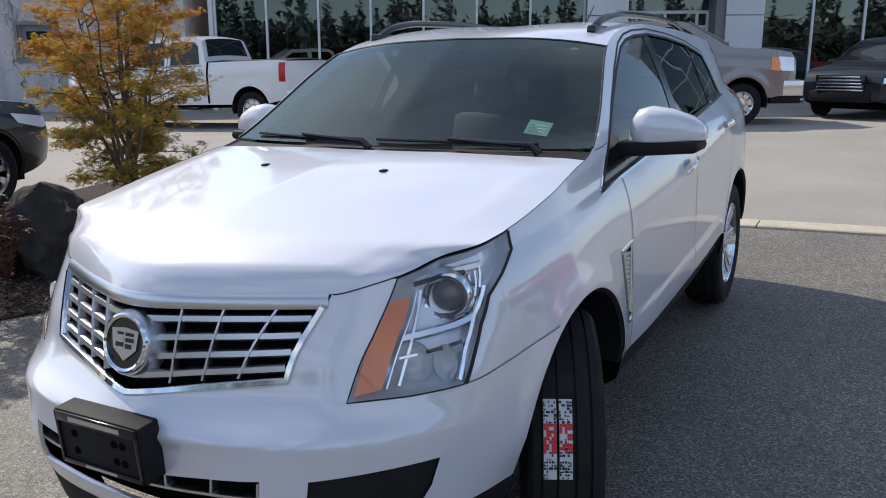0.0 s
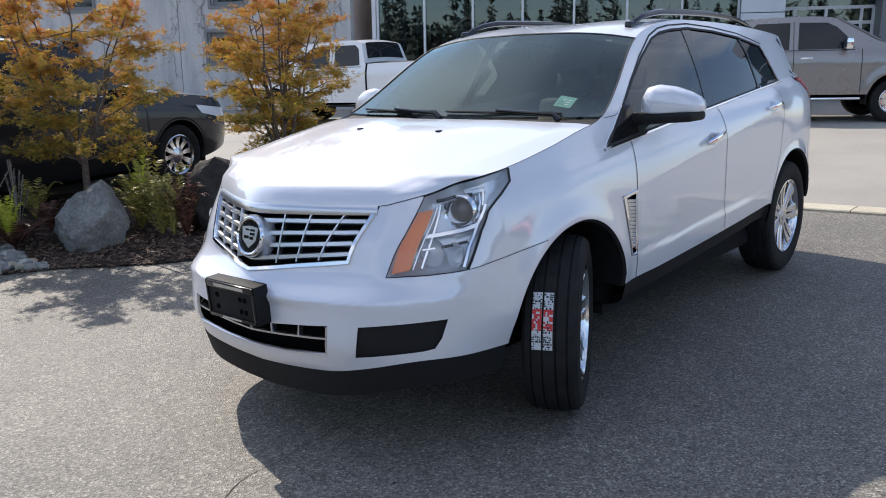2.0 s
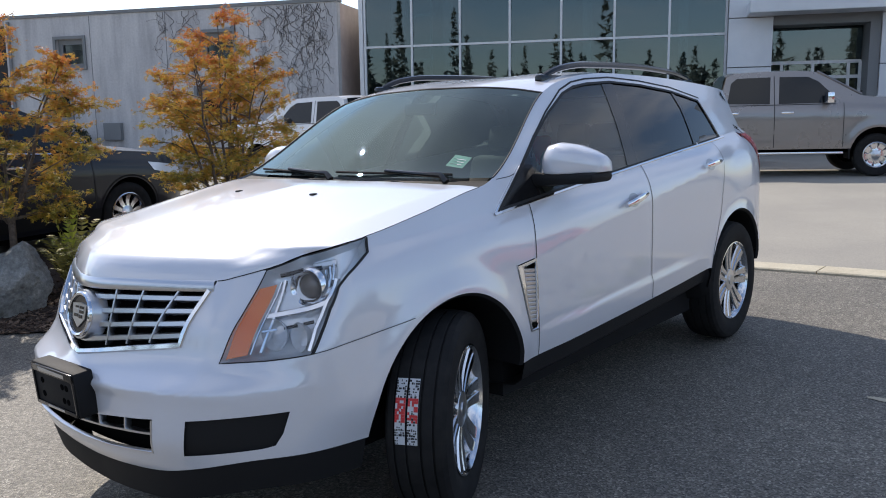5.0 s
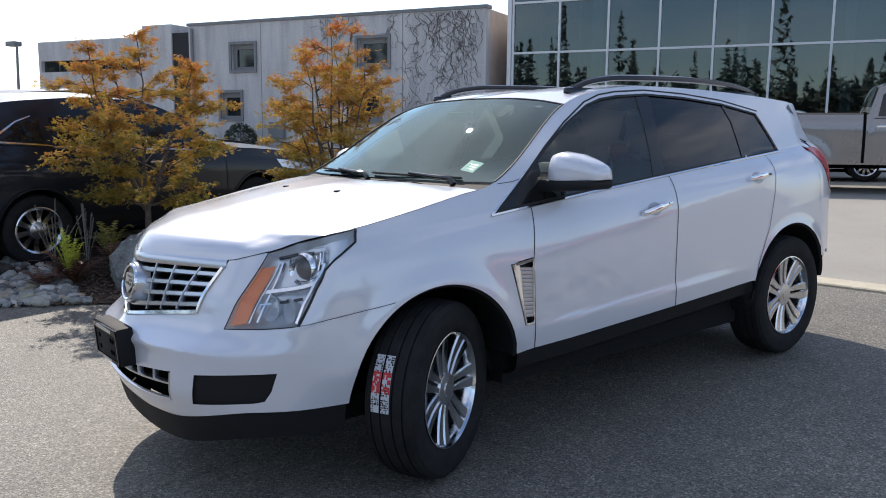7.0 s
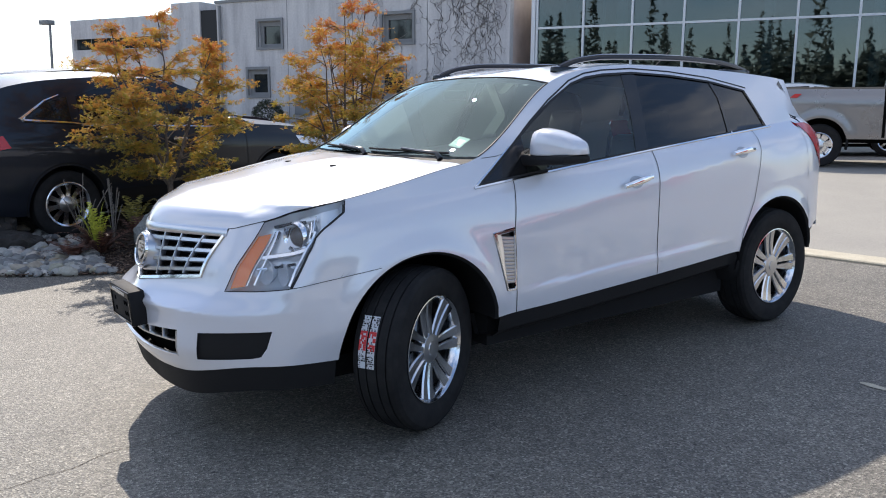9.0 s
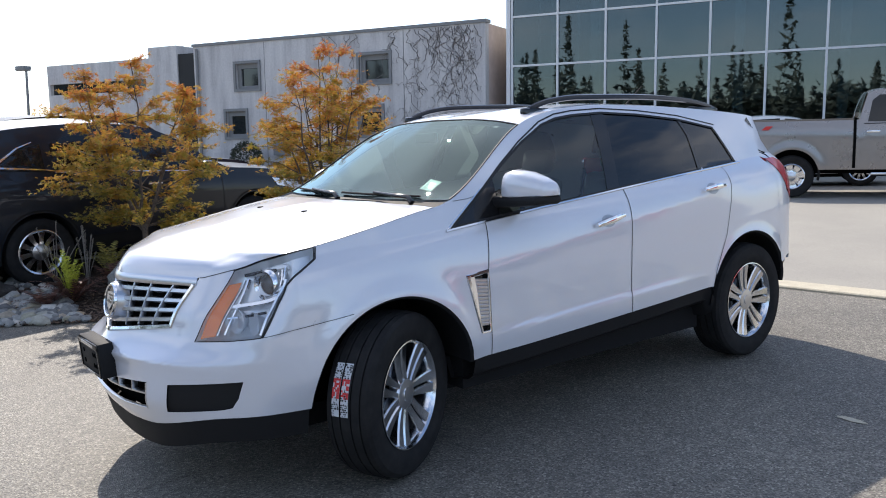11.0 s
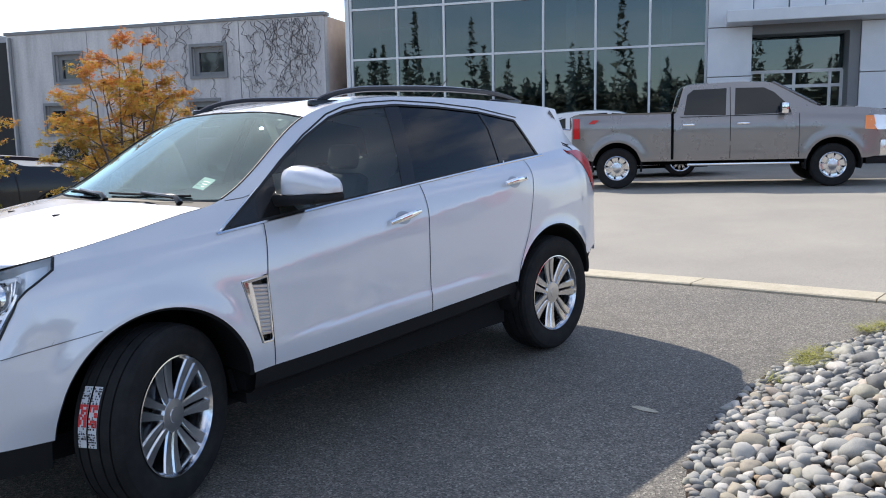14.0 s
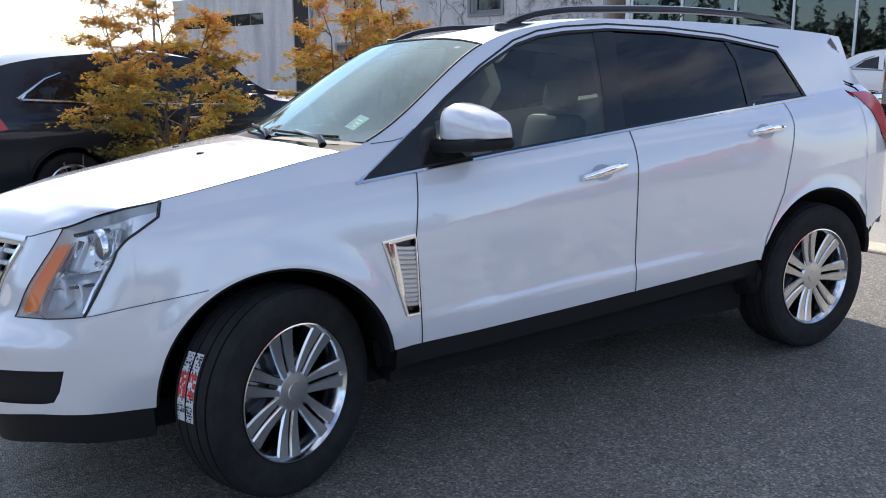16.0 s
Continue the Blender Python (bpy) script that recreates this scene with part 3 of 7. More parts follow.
# -- seams and window frames --
bm = bmesh.new()
for line, w in ((SEAM_1, 0.0045), (SEAM_2, 0.0045), (SEAM_3, 0.004), (SEAM_B, 0.0025)):
    ribbon(bm, line, w, 0.0032 if line is SEAM_B else 0.0018)
ribbon(bm, [(1.80, 1.058), (2.02, 1.212), (2.21, 1.350), (2.385, 1.462), (2.58, 1.565), (2.71, 1.605), (2.849, 1.624), (3.09, 1.637), (3.41, 1.624), (3.77, 1.592), (4.13, 1.53)], 0.009)
ribbon(bm, [(1.86, 1.19), (1.95, 1.196), (2.02, 1.212)], 0.003)
pair("panel_gap", bm, seal, suv)
bm = ribbon(bmesh.new(), DLO, 0.013, 0.0015, closed=True)
pair("window_seal", bm, seal, suv)
bm = ribbon(bmesh.new(), [(1.775, 1.056), (2.4, 1.1225), (3.03, 1.181), (3.6, 1.231), (4.26, 1.284)], 0.014, 0.001, thick=0.005)
pair("belt_moulding", bm, chrome, suv, "chrome belt moulding")
bm = ribbon(bmesh.new(), [(1.775, 1.056), (1.93, 1.160), (2.04, 1.236)], 0.008, 0.0005, thick=0.003)
pair("sail_moulding", bm, chrome, suv)
bm = sheet(bmesh.new(), [(1.818, 1.070), (1.93, 1.146), (2.05, 1.231), (2.14, 1.29), (2.12, 1.103)], -0.002)
pair("mirror_sail", bm, gloss_black, suv)
bm = sheet(bmesh.new(), [(2.915, 1.172), (2.96, 1.38), (3.0, 1.612), (3.115, 1.618), (3.06, 1.38), (3.025, 1.186)], -0.003)
pair("centre_pillar", bm, gloss_black, suv)
FRONT_PANE = [(2.10, 1.10), (2.06, 1.23), (2.226, 1.353), (2.40, 1.456), (2.59, 1.548), (2.71, 1.582), (2.849, 1.600), (3.02, 1.610), (2.97, 1.38), (2.925, 1.179)]
REAR_PANE = [(3.01, 1.187), (3.05, 1.38), (3.10, 1.613), (3.405, 1.600), (3.762, 1.568), (3.80, 1.45), (3.80, 1.257)]
QUARTER = [(3.80, 1.255), (3.80, 1.45), (3.762, 1.568), (4.10, 1.512), (4.16, 1.40), (4.22, 1.288)]
for o in pair("front_door_glass", sheet(bmesh.new(), FRONT_PANE, -0.006), side_glass, suv, "clear side glass", 180):
    o.visible_shadow = False
    true_normals(o)
for o in pair("rear_door_glass", sheet(bmesh.new(), REAR_PANE, -0.006), dark_glass, suv, "dark privacy glass", 180):
    o.visible_shadow = False
    true_normals(o)
for o in pair("quarter_glass", sheet(bmesh.new(), QUARTER, -0.005), dark_glass, suv, "dark privacy glass", 180):
    o.visible_shadow = False
    true_normals(o)
bm = ribbon(bmesh.new(), [(3.775, 1.568), (3.812, 1.47), (3.808, 1.26)], 0.028, -0.002)
pair("quarter_divider", bm, gloss_black, suv)

# -- cladding below the paint, wheel houses, underside --
bm = bmesh.new()
rows = []
for y in np.linspace(0.432, 2.37, 40):
    top = z_low(1.45 + y) if 0.43 < y < 2.33 else 0.45
    x = side_x(y, 0.44)
    rows.append([bm.verts.new(p) for p in ((x - 0.002, y, top + 0.004), (x - 0.010, y, top - 0.03), (x - 0.022, y, top - 0.08), (x - 0.06, y, top - 0.108), (x - 0.20, y, top - 0.13), (x - 0.24, y, 0.40))])
for a, b in zip(rows, rows[1:]):
    for k in range(5):
        bm.faces.new((a[k], b[k], b[k + 1], a[k + 1]))
pair("sill_cladding", bm, black_trim, suv, "black plastic sill cladding")
bm = bmesh.new()
rows = []
for c in [*np.linspace(0, 1, 40), 1.015]:
    z = BUMPER_LOW(c)
    p, q = skin(c, z), skin(c, z - 0.03)
    n = Vector((p.x, p.y + 0.3, 0)).normalized()
    rows.append([bm.verts.new(v) for v in (p - n * 0.002 + Vector((0, 0, 0.004)), p - n * 0.012 - Vector((0, 0, 0.035)), p - n * 0.035 - Vector((0, 0, 0.115)), p - n * 0.16 - Vector((0, 0, 0.13)))])
for a, b in zip(rows, rows[1:]):
    for k in range(3):
        bm.faces.new((a[k], b[k], b[k + 1], a[k + 1]))
part("front_valance", both(bm), black_trim, suv, "black plastic lower valance")
bm = bmesh.new()
rows = []
for k in range(16):
    y = lerp(3.17, 3.26, k / 15)
    z = lerp(0.60, 0.68, (y - 3.15) / 0.5)
    x = side_x(y, z)
    rows.append([bm.verts.new(v) for v in ((x - 0.001, y, z + 0.004), (x - 0.015, y - 0.02, z - 0.06), (x - 0.05, y - 0.06, 0.50), (x - 0.3, y - 0.06, 0.42))])
for a, b in zip(rows, rows[1:]):
    for k in range(3):
        bm.faces.new((a[k], b[k], b[k + 1], a[k + 1]))
pair("rear_bumper_cladding", bm, black_trim, suv)
for yc, zc, r in ((0.0, 0.375, 0.425), (2.765, 0.415, 0.43)):
    bm = bmesh.new()
    rows = []
    for k in range(41):
        q = lerp(0.035 * math.pi, 1.0 * math.pi, k / 40)
        y, z = yc + r * math.cos(q), zc + r * math.sin(q)
        x = side_x(y, max(z, 0.30)) - 0.001
        rows.append([bm.verts.new(v) for v in ((x, y, z), (x - 0.012, yc + (r - 0.012) * math.cos(q), zc + (r - 0.012) * math.sin(q)), (x - 0.06, yc + (r - 0.004) * math.cos(q), zc + (r - 0.004) * math.sin(q)),
                                                (0.50, yc + (r + 0.02) * math.cos(q), zc + (r + 0.02) * math.sin(q)), (0.49, yc, zc))])
    for a, b in zip(rows, rows[1:]):
        for k in range(4):
            if k < 3:
                bm.faces.new((a[k], b[k], b[k + 1], a[k + 1]))
    bmesh.ops.remove_doubles(bm, verts=bm.verts[:], dist=0.0004)
    pair("wheel_arch_liner", bm, black_trim, suv)
bm = bmesh.new()
box(bm, (-0.60, -0.50, 0.20), (0.60, 3.30, 0.30))
# wide box between the sills, stands in for the shade under the car
box(bm, (-0.785, 0.46, 0.25), (0.785, 2.40, 0.43))
box(bm, (-0.48, -0.80, 0.262), (0.48, -0.50, 0.28))
part("underbody", bm, under_grey, suv, smooth=False)
# a black block that stands in for the unlit engine bay
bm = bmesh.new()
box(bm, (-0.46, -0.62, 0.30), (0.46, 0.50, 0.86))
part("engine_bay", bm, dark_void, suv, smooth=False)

# -- grille --
def on_skin(c, z, lift):
    p, n = skin(abs(c), z), skin_normal(abs(c), z)
    if c < 0:
        p.x, n.x = -p.x, -n.x
    return p + n * lift


def skin_bar(bm, line, half, depth, lift, step=0.03):
    """A bar of rounded-box section that follows a line on the skin; it may cross the middle."""
    pts = []
    for a, b in zip(line, line[1:]):
        n = max(1, int(math.hypot(b[0] - a[0], b[1] - a[1]) / step))
        pts += [(lerp(a[0], b[0], k / n), lerp(a[1], b[1], k / n)) for k in range(n)]
    pts.append(line[-1])
    rings = []
    for i, (c, z) in enumerate(pts):
        p = on_skin(c, z, lift)
        a, b = pts[min(i + 1, len(pts) - 1)], pts[max(i - 1, 0)]
        d = (on_skin(*a, lift) - on_skin(*b, lift)).normalized()
        n = skin_normal(abs(c), z)
        if c < 0:
            n.x = -n.x
        n = (n - d * n.dot(d)).normalized()
        s = d.cross(n)
        sec = ((-1, -1), (-1, 0.5), (-0.6, 1), (0.6, 1), (1, 0.5), (1, -1))
        rings.append([bm.verts.new(p + s * half * u + n * depth * v) for u, v in sec])
    for r, q in zip(rings, rings[1:]):
        for k in range(6):
            bm.faces.new((r[k], r[(k + 1) % 6], q[(k + 1) % 6], q[k]))
    bm.faces.new(rings[0])
    bm.faces.new(rings[-1][::-1])
    bmesh.ops.recalc_face_normals(bm, faces=bm.faces[:])
    return bm


grille = new("grille")
grille.parent = suv
# a black sheet behind the slats in place of the shade there
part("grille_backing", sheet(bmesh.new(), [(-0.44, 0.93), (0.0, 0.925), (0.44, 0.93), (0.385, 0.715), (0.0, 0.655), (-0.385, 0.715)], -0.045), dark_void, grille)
for k in range(4):
    f = (k + 0.62) / 4.15
    z0, z1, c1 = lerp(0.898, 0.690, f), lerp(0.900, 0.735, f), lerp(0.405, 0.368, f)
    part("grille_slat", skin_bar(bmesh.new(), [(-c1, z1), (-0.012, z0), (0.012, z0), (c1, z1)], 0.0120, 0.017, -0.020), satin, grille, "satin silver slat")
for s in (-1, 1):
    for f in (0.34, 0.57, 0.80):
        part("grille_upright", skin_bar(bmesh.new(), [(s * 0.405 * f, 0.899), (s * 0.368 * f * 0.93, lerp(0.69, 0.735, f))], 0.0048, 0.014, -0.014), satin, grille)
part("grille_top_bar", skin_bar(bmesh.new(), [(-0.432, 0.914), (0.0, 0.911), (0.432, 0.914)], 0.019, 0.009, -0.004), satin, grille, "satin silver top bar")
part("grille_surround", skin_bar(bmesh.new(), [(-0.420, 0.900), (-0.378, 0.726), (0.0, 0.672), (0.378, 0.726), (0.420, 0.900)], 0.011, 0.012, -0.004), chrome, grille, "chrome surround")
badge = new("emblem")
badge.parent = suv
badge.matrix_parent_inverse = Matrix()
centre = on_skin(0.0, 0.80, 0.012)
tip = math.degrees(math.atan2(0.055, 0.25))
badge.matrix_basis = pose(centre.x, centre.y, centre.z, 90 - tip, 0, 0) @ Matrix.Scale(0.88, 4)
part("emblem_housing", spin(bmesh.new(), [(-0.06, 0.0), (-0.06, 0.105), (0.0, 0.098), (0.0, 0.0)], 40, "z"), satin, badge)
part("emblem_ring", spin(bmesh.new(), [(0.0, 0.092), (0.010, 0.090), (0.014, 0.084), (0.010, 0.076), (0.0, 0.075), (0.0, 0.092)], 48, "z"), chrome, badge, "chrome ring")
part("emblem_field", spin(bmesh.new(), [(0.001, 0.0), (0.003, 0.075)], 40, "z"), gloss_black, badge)
bm = prism(bmesh.new(), [(-0.056, 0.040), (0, 0.046), (0.056, 0.040), (0.048, -0.018), (0, -0.054), (-0.048, -0.018)], 0.003, 0.008)
part("emblem_shield", bm, satin, badge, smooth=False)
for i, (x0, y0, x1, y1, m) in enumerate(((-0.036, 0.006, -0.004, 0.020, satin), (0.004, 0.022, 0.036, 0.032, gloss_black), (0.004, 0.004, 0.036, 0.016, gloss_black), (-0.036, -0.012, -0.004, 0.001, gloss_black), (0.004, -0.016, 0.028, -0.002, gloss_black), (-0.030, 0.024, -0.006, 0.032, gloss_black))):
    part("emblem_stripe", box(bmesh.new(), (x0, y0, 0.008), (x1, y1, 0.010)), m, badge, smooth=False)

# -- lower grille, fog recesses, plate holder --
low = new("lower_grille")
low.parent = suv
# black sheet as painted shade behind the lower bars
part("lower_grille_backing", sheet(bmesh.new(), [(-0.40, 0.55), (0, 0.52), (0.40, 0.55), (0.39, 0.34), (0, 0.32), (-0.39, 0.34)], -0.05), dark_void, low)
part("lower_grille_bar", skin_bar(bmesh.new(), [(-0.36, 0.452), (0.0, 0.425), (0.36, 0.452)], 0.006, 0.012, -0.022), satin, low)
for c in (-0.25, -0.12, 0.0, 0.12, 0.25):
    part("lower_grille_upright", skin_bar(bmesh.new(), [(c, 0.475 + abs(c) * 0.08), (c * 0.98, 0.43 + abs(c) * 0.07)], 0.005, 0.012, -0.022), satin, low)
part("lower_grille_frame", skin_bar(bmesh.new(), [(-0.363, 0.50), (-0.356, 0.388), (-0.18, 0.372), (0.0, 0.364), (0.18, 0.372), (0.356, 0.388), (0.363, 0.50)], 0.005, 0.006, -0.004), satin, low)
pair("fog_recess", sheet(bmesh.new(), [(0.468, 0.516), (0.776, 0.532), (0.754, 0.45), (0.728, 0.402), (0.69, 0.394), (0.451, 0.375)], -0.009), black_trim, suv, "black textured fog lamp blank")
holder = new("plate_holder")
holder.parent = suv
holder.matrix_basis = pose(-0.012, -1.062, 0.555, 4, 0, 0)
bm = box(bmesh.new(), (-0.158, -0.012, -0.078), (0.158, 0.055, 0.082), bevel=0.006)
part("plate_backing", bm, black_trim, holder, "black plastic number plate holder")
bm = bmesh.new()
for lo, hi in (((-0.152, -0.018, -0.074), (0.152, -0.010, -0.060)), ((-0.152, -0.018, 0.050), (0.152, -0.010, 0.078)), ((-0.152, -0.018, -0.074), (-0.142, -0.010, 0.078)), ((0.142, -0.018, -0.074), (0.152, -0.010, 0.078))):
    box(bm, lo, hi, bevel=0.002)
part("plate_frame", bm, gloss_black, holder)
part("plate_text_bar", box(bmesh.new(), (-0.095, -0.0195, 0.057), (0.095, -0.0175, 0.070)), satin, holder, smooth=False)
part("plate_text_bar", box(bmesh.new(), (-0.06, -0.0195, -0.071), (0.06, -0.0175, -0.063)), satin, holder, smooth=False)
for x in (-0.09, 0.06, 0.09):
    for z in (-0.03, 0.02):
        bm = spin(bmesh.new(), [(-0.014, 0.0), (-0.014, 0.011), (-0.011, 0.011)], 14, "y")
        b = part("plate_plug", bm, dark_void, holder)
        b.location = (x, 0, z)

# -- headlights --
lamp_eye = material("projector_glass", (0.16, 0.13, 0.11), 0.05, 0.0, Coat_Weight=1.0)
def lamp(sign):
    top = new("headlight")
    top.parent = suv
    top["label"] = "clear-lensed headlight with amber side marker"

    def put(name, bm, mat, label=""):
        if sign < 0:
            other = mirrored(bm)
            bm.free()
            bm = other
        return part(name, bm, mat, top, label)
    # the bowl behind the lens
    bm = bmesh.new()
    deep = 0.055
    ring = []
    todo = LAMP + LAMP[:1]
    for a, b in zip(todo, todo[1:]):
        for k in range(4):
            ring.append((lerp(a[0], b[0], k / 4), lerp(a[1], b[1], k / 4)))
    cz = Vector((sum(p[0] for p in ring) / len(ring), sum(p[1] for p in ring) / len(ring)))
    lines = []
    for f, d in ((1.0, -0.002), (0.97, -0.03), (0.86, -deep), (0.4, -deep - 0.005), (0.02, -deep - 0.01)):
        row = []
        for c, z in ring:
            q = cz + (Vector((c, z)) - cz) * f
            n = skin_normal(q.x, q.y)
            n = (n + Vector((0.25, -0.9, 0.1))).normalized()
            row.append(bm.verts.new(skin(q.x, q.y) + n * d))
        lines.append(row)
    for a, b in zip(lines, lines[1:]):
        for k in range(len(ring)):
            bm.faces.new((a[k], a[(k + 1) % len(ring)], b[(k + 1) % len(ring)], b[k]))
    bmesh.ops.recalc_face_normals(bm, faces=bm.faces[:])
    put("lamp_bowl", bm, lamp_grey, "silver inner bowl")
    put("side_marker", sheet(bmesh.new(), AMBER, -0.012, 0.02), amber, "amber side marker")
    # main projector
    p = skin(0.765, 0.898) - Vector((0.015, -0.042, 0))
    aim = Vector((0.28, -1, 0)).normalized()
    turn = aim.to_track_quat("Z", "Y").to_matrix().to_4x4()
    bm = spin(bmesh.new(), [(-0.03, 0.075), (0.005, 0.072), (0.02, 0.062), (0.012, 0.05), (0.0, 0.046)], 32, "z")
    bmesh.ops.transform(bm, matrix=Matrix.Translation(p) @ turn, verts=bm.verts[:])
    put("projector_ring", bm, reflector, "bright projector ring")
    bm = spin(bmesh.new(), [(0.02, 0.0), (0.018, 0.015), (0.012, 0.03), (0.0, 0.042), (-0.02, 0.046)], 28, "z")
    bmesh.ops.transform(bm, matrix=Matrix.Translation(p) @ turn, verts=bm.verts[:])
    put("projector_lens", bm, lamp_eye, "glassy projector lens")
    # lower reflector chamber
    for (c, z), (w, h) in (((0.71, 0.76), (0.05, 0.055)), ((0.765, 0.75), (0.032, 0.05))):
        q = skin(c, z) - Vector((0.012, -0.036, 0))
        bowl = bmesh.new()
        spin(bowl, [(-0.04, 0.004), (-0.035, 0.4), (0.0, 0.85), (0.02, 1.0)], 24, "z")
        for v in bowl.verts:
            v.co.x, v.co.y = v.co.x * w, v.co.y * h
        bmesh.ops.transform(bowl, matrix=Matrix.Translation(q) @ turn, verts=bowl.verts[:])
        put("reflector_bowl", bowl, lamp_grey)
    put("lamp_shelf", skin_bar(bmesh.new(), [(0.69, 0.822), (0.79, 0.842), (0.85, 0.858)], 0.012, 0.014, -0.024), reflector)
    put("lamp_fin", skin_bar(bmesh.new(), [(0.69, 0.71), (0.705, 0.80), (0.715, 0.93)], 0.006, 0.012, -0.022), reflector)
    put("lamp_fin", skin_bar(bmesh.new(), [(0.74, 0.955), (0.84, 0.972), (0.96, 0.985)], 0.011, 0.012, -0.024), lamp_grey)
    put("lamp_fin", skin_bar(bmesh.new(), [(0.80, 0.71), (0.815, 0.78), (0.85, 0.86), (0.92, 0.93)], 0.008, 0.012, -0.022), reflector)
    for c, z in ((0.70, 0.775), (0.745, 0.785), (0.79, 0.795)):
        put("lamp_step", skin_bar(bmesh.new(), [(c - 0.012, z), (c + 0.018, z + 0.006)], 0.005, 0.006, -0.014), gloss_black if c > 0.72 else reflector)
    for k in range(3):
        put("lamp_rib", skin_bar(bmesh.new(), [(0.835 + 0.03 * k, 0.885 + 0.02 * k), (0.872 + 0.036 * k, 0.958 + 0.012 * k)], 0.004, 0.006, -0.018), reflector)
    put("lamp_brow", skin_bar(bmesh.new(), [(0.70, 0.945), (0.78, 0.962), (0.86, 0.966)], 0.006, 0.008, -0.012), gloss_black)
    put("marker_edge", skin_bar(bmesh.new(), [(0.670, 0.705), (0.700, 0.88), (0.706, 0.925)], 0.003, 0.005, -0.010), reflector)
    put("lamp_seal", ribbon(bmesh.new(), LAMP, 0.0042, 0.0005, closed=True, thick=0.0015), seal)
    put("lamp_seal", ribbon(bmesh.new(), [(c + 0.006, z) for c, z in LAMP[6:13]], 0.007, 0.0008, thick=0.002), seal)
    put("lens_cover", sheet(bmesh.new(), LAMP, -0.001, 0.02), lamp_glass, "clear lens").visible_shadow = False


for s in (1, -1):
    lamp(s)

# -- fender vents, handles, mirrors, tail lamps --
VENT_IN = [(1.893, 0.842), (1.972, 0.832), (1.977, 0.566), (1.937, 0.569)]        # mouth of the vent, behind a broad blade
bm = bmesh.new()
rows = []
for f in np.linspace(0, 1, 8).tolist():
    (a, b), (d, e) = [(lerp(p[0], q[0], f), lerp(p[1], q[1], f)) for p, q in ((VENT[0], VENT[3]), (VENT_IN[0], VENT_IN[3]))]
    rows.append([bm.verts.new(p) for p in (on_skin(a, b, -0.001), on_skin(a + 0.004, b, 0.006), on_skin(lerp(a, d, 0.5), lerp(b, e, 0.5), 0.005), on_skin(d, e, -0.004), on_skin(d + 0.004, e, -0.024))])
for a, b in zip(rows, rows[1:]):
    for k in range(4):
        bm.faces.new((a[k], b[k], b[k + 1], a[k + 1]))
pair("vent_blade", bm, chrome, suv, "broad chrome blade of the fender vent")
bm = bmesh.new()
skin_bar(bm, [(1.842, 0.836), (1.975, 0.851)], 0.009, 0.007, -0.002)
skin_bar(bm, [(1.925, 0.557), (1.981, 0.556)], 0.006, 0.006, -0.002)
skin_bar(bm, [(1.976, 0.848), (1.981, 0.556)], 0.0035, 0.005, -0.002)
pair("vent_frame", bm, chrome, suv, "chrome frame of the fender vent")
pair("fender_vent", sheet(bmesh.new(), VENT, -0.026, 0.02), gloss_black, suv)
for k in range(13):
    f = (k + 1.5) / 15
    lo, hi = [(lerp(p[0], q[0], f), lerp(p[1], q[1], f)) for p, q in ((VENT_IN[0], VENT_IN[3]), (VENT_IN[1], VENT_IN[2]))]
    pair("vent_fin", skin_bar(bmesh.new(), [lo, hi], 0.0082, 0.006, -0.012), satin, suv)

for (c0, z0), (c1, z1) in (((2.73, 1.001), (2.955, 1.040)), ((3.70, 1.131), (3.91, 1.147))):
    bm = bmesh.new()
    n = 12
    rings = []
    for k in range(n + 1):
        u = k / n
        p = on_skin(lerp(c0, c1, u), lerp(z0, z1, u), 0.006 + 0.030 * math.sin(math.pi * min(max(u, 0.06), 0.94)) ** 0.45)
        h = 0.012 + 0.006 * math.sin(math.pi * u)
        rings.append([bm.verts.new(p + Vector((0.011 * math.cos(q), 0, h * math.sin(q)))) for q in np.linspace(0, 2 * math.pi, 9)[:-1]])
    for a, b in zip(rings, rings[1:]):
        for k in range(8):
            bm.faces.new((a[k], a[(k + 1) % 8], b[(k + 1) % 8], b[k]))
    bm.faces.new(rings[0])
    bm.faces.new(rings[-1][::-1])
    bmesh.ops.recalc_face_normals(bm, faces=bm.faces[:])
    pair("door_handle", bm, chrome, suv, "chrome door handle")
    # the handle cup's shade, painted as a flat grey oval on the skin
    cc, zz = (c0 + c1) / 2, (z0 + z1) / 2
    bm = sheet(bmesh.new(), [(cc + 0.055 * math.cos(q), zz + 0.034 * math.sin(q)) for q in np.linspace(0, 2 * math.pi, 20)[:-1]], 0.0012, 0.015)
    pair("handle_recess", bm, handle_cup, suv)
bm = bmesh.new()
secs = []
for x, yc, zc, hy, hz in ((0.846, 0.735, 1.204, 0.030, 0.036), (0.858, 0.732, 1.204, 0.055, 0.080), (0.885, 0.73, 1.204, 0.072, 0.114), (0.93, 0.732, 1.204, 0.078, 0.124), (1.0, 0.745, 1.205, 0.078, 0.111), (1.06, 0.762, 1.206, 0.072, 0.086), (1.098, 0.776, 1.206, 0.062, 0.063), (1.112, 0.782, 1.206, 0.048, 0.047), (1.117, 0.786, 1.206, 0.020, 0.022)):
    secs.append([bm.verts.new((x, yc + hy * math.copysign(abs(math.cos(q)) ** 0.6, math.cos(q)), zc + hz * math.copysign(abs(math.sin(q)) ** 0.6, math.sin(q)) * (1 if math.sin(q) > 0 else 0.10))) for q in np.linspace(0, 2 * math.pi, 25)[:-1]])
for a, b in zip(secs, secs[1:]):
    for k in range(24):
        bm.faces.new((a[k], a[(k + 1) % 24], b[(k + 1) % 24], b[k]))
bm.faces.new(secs[0][::-1])
bm.faces.new(secs[-1])
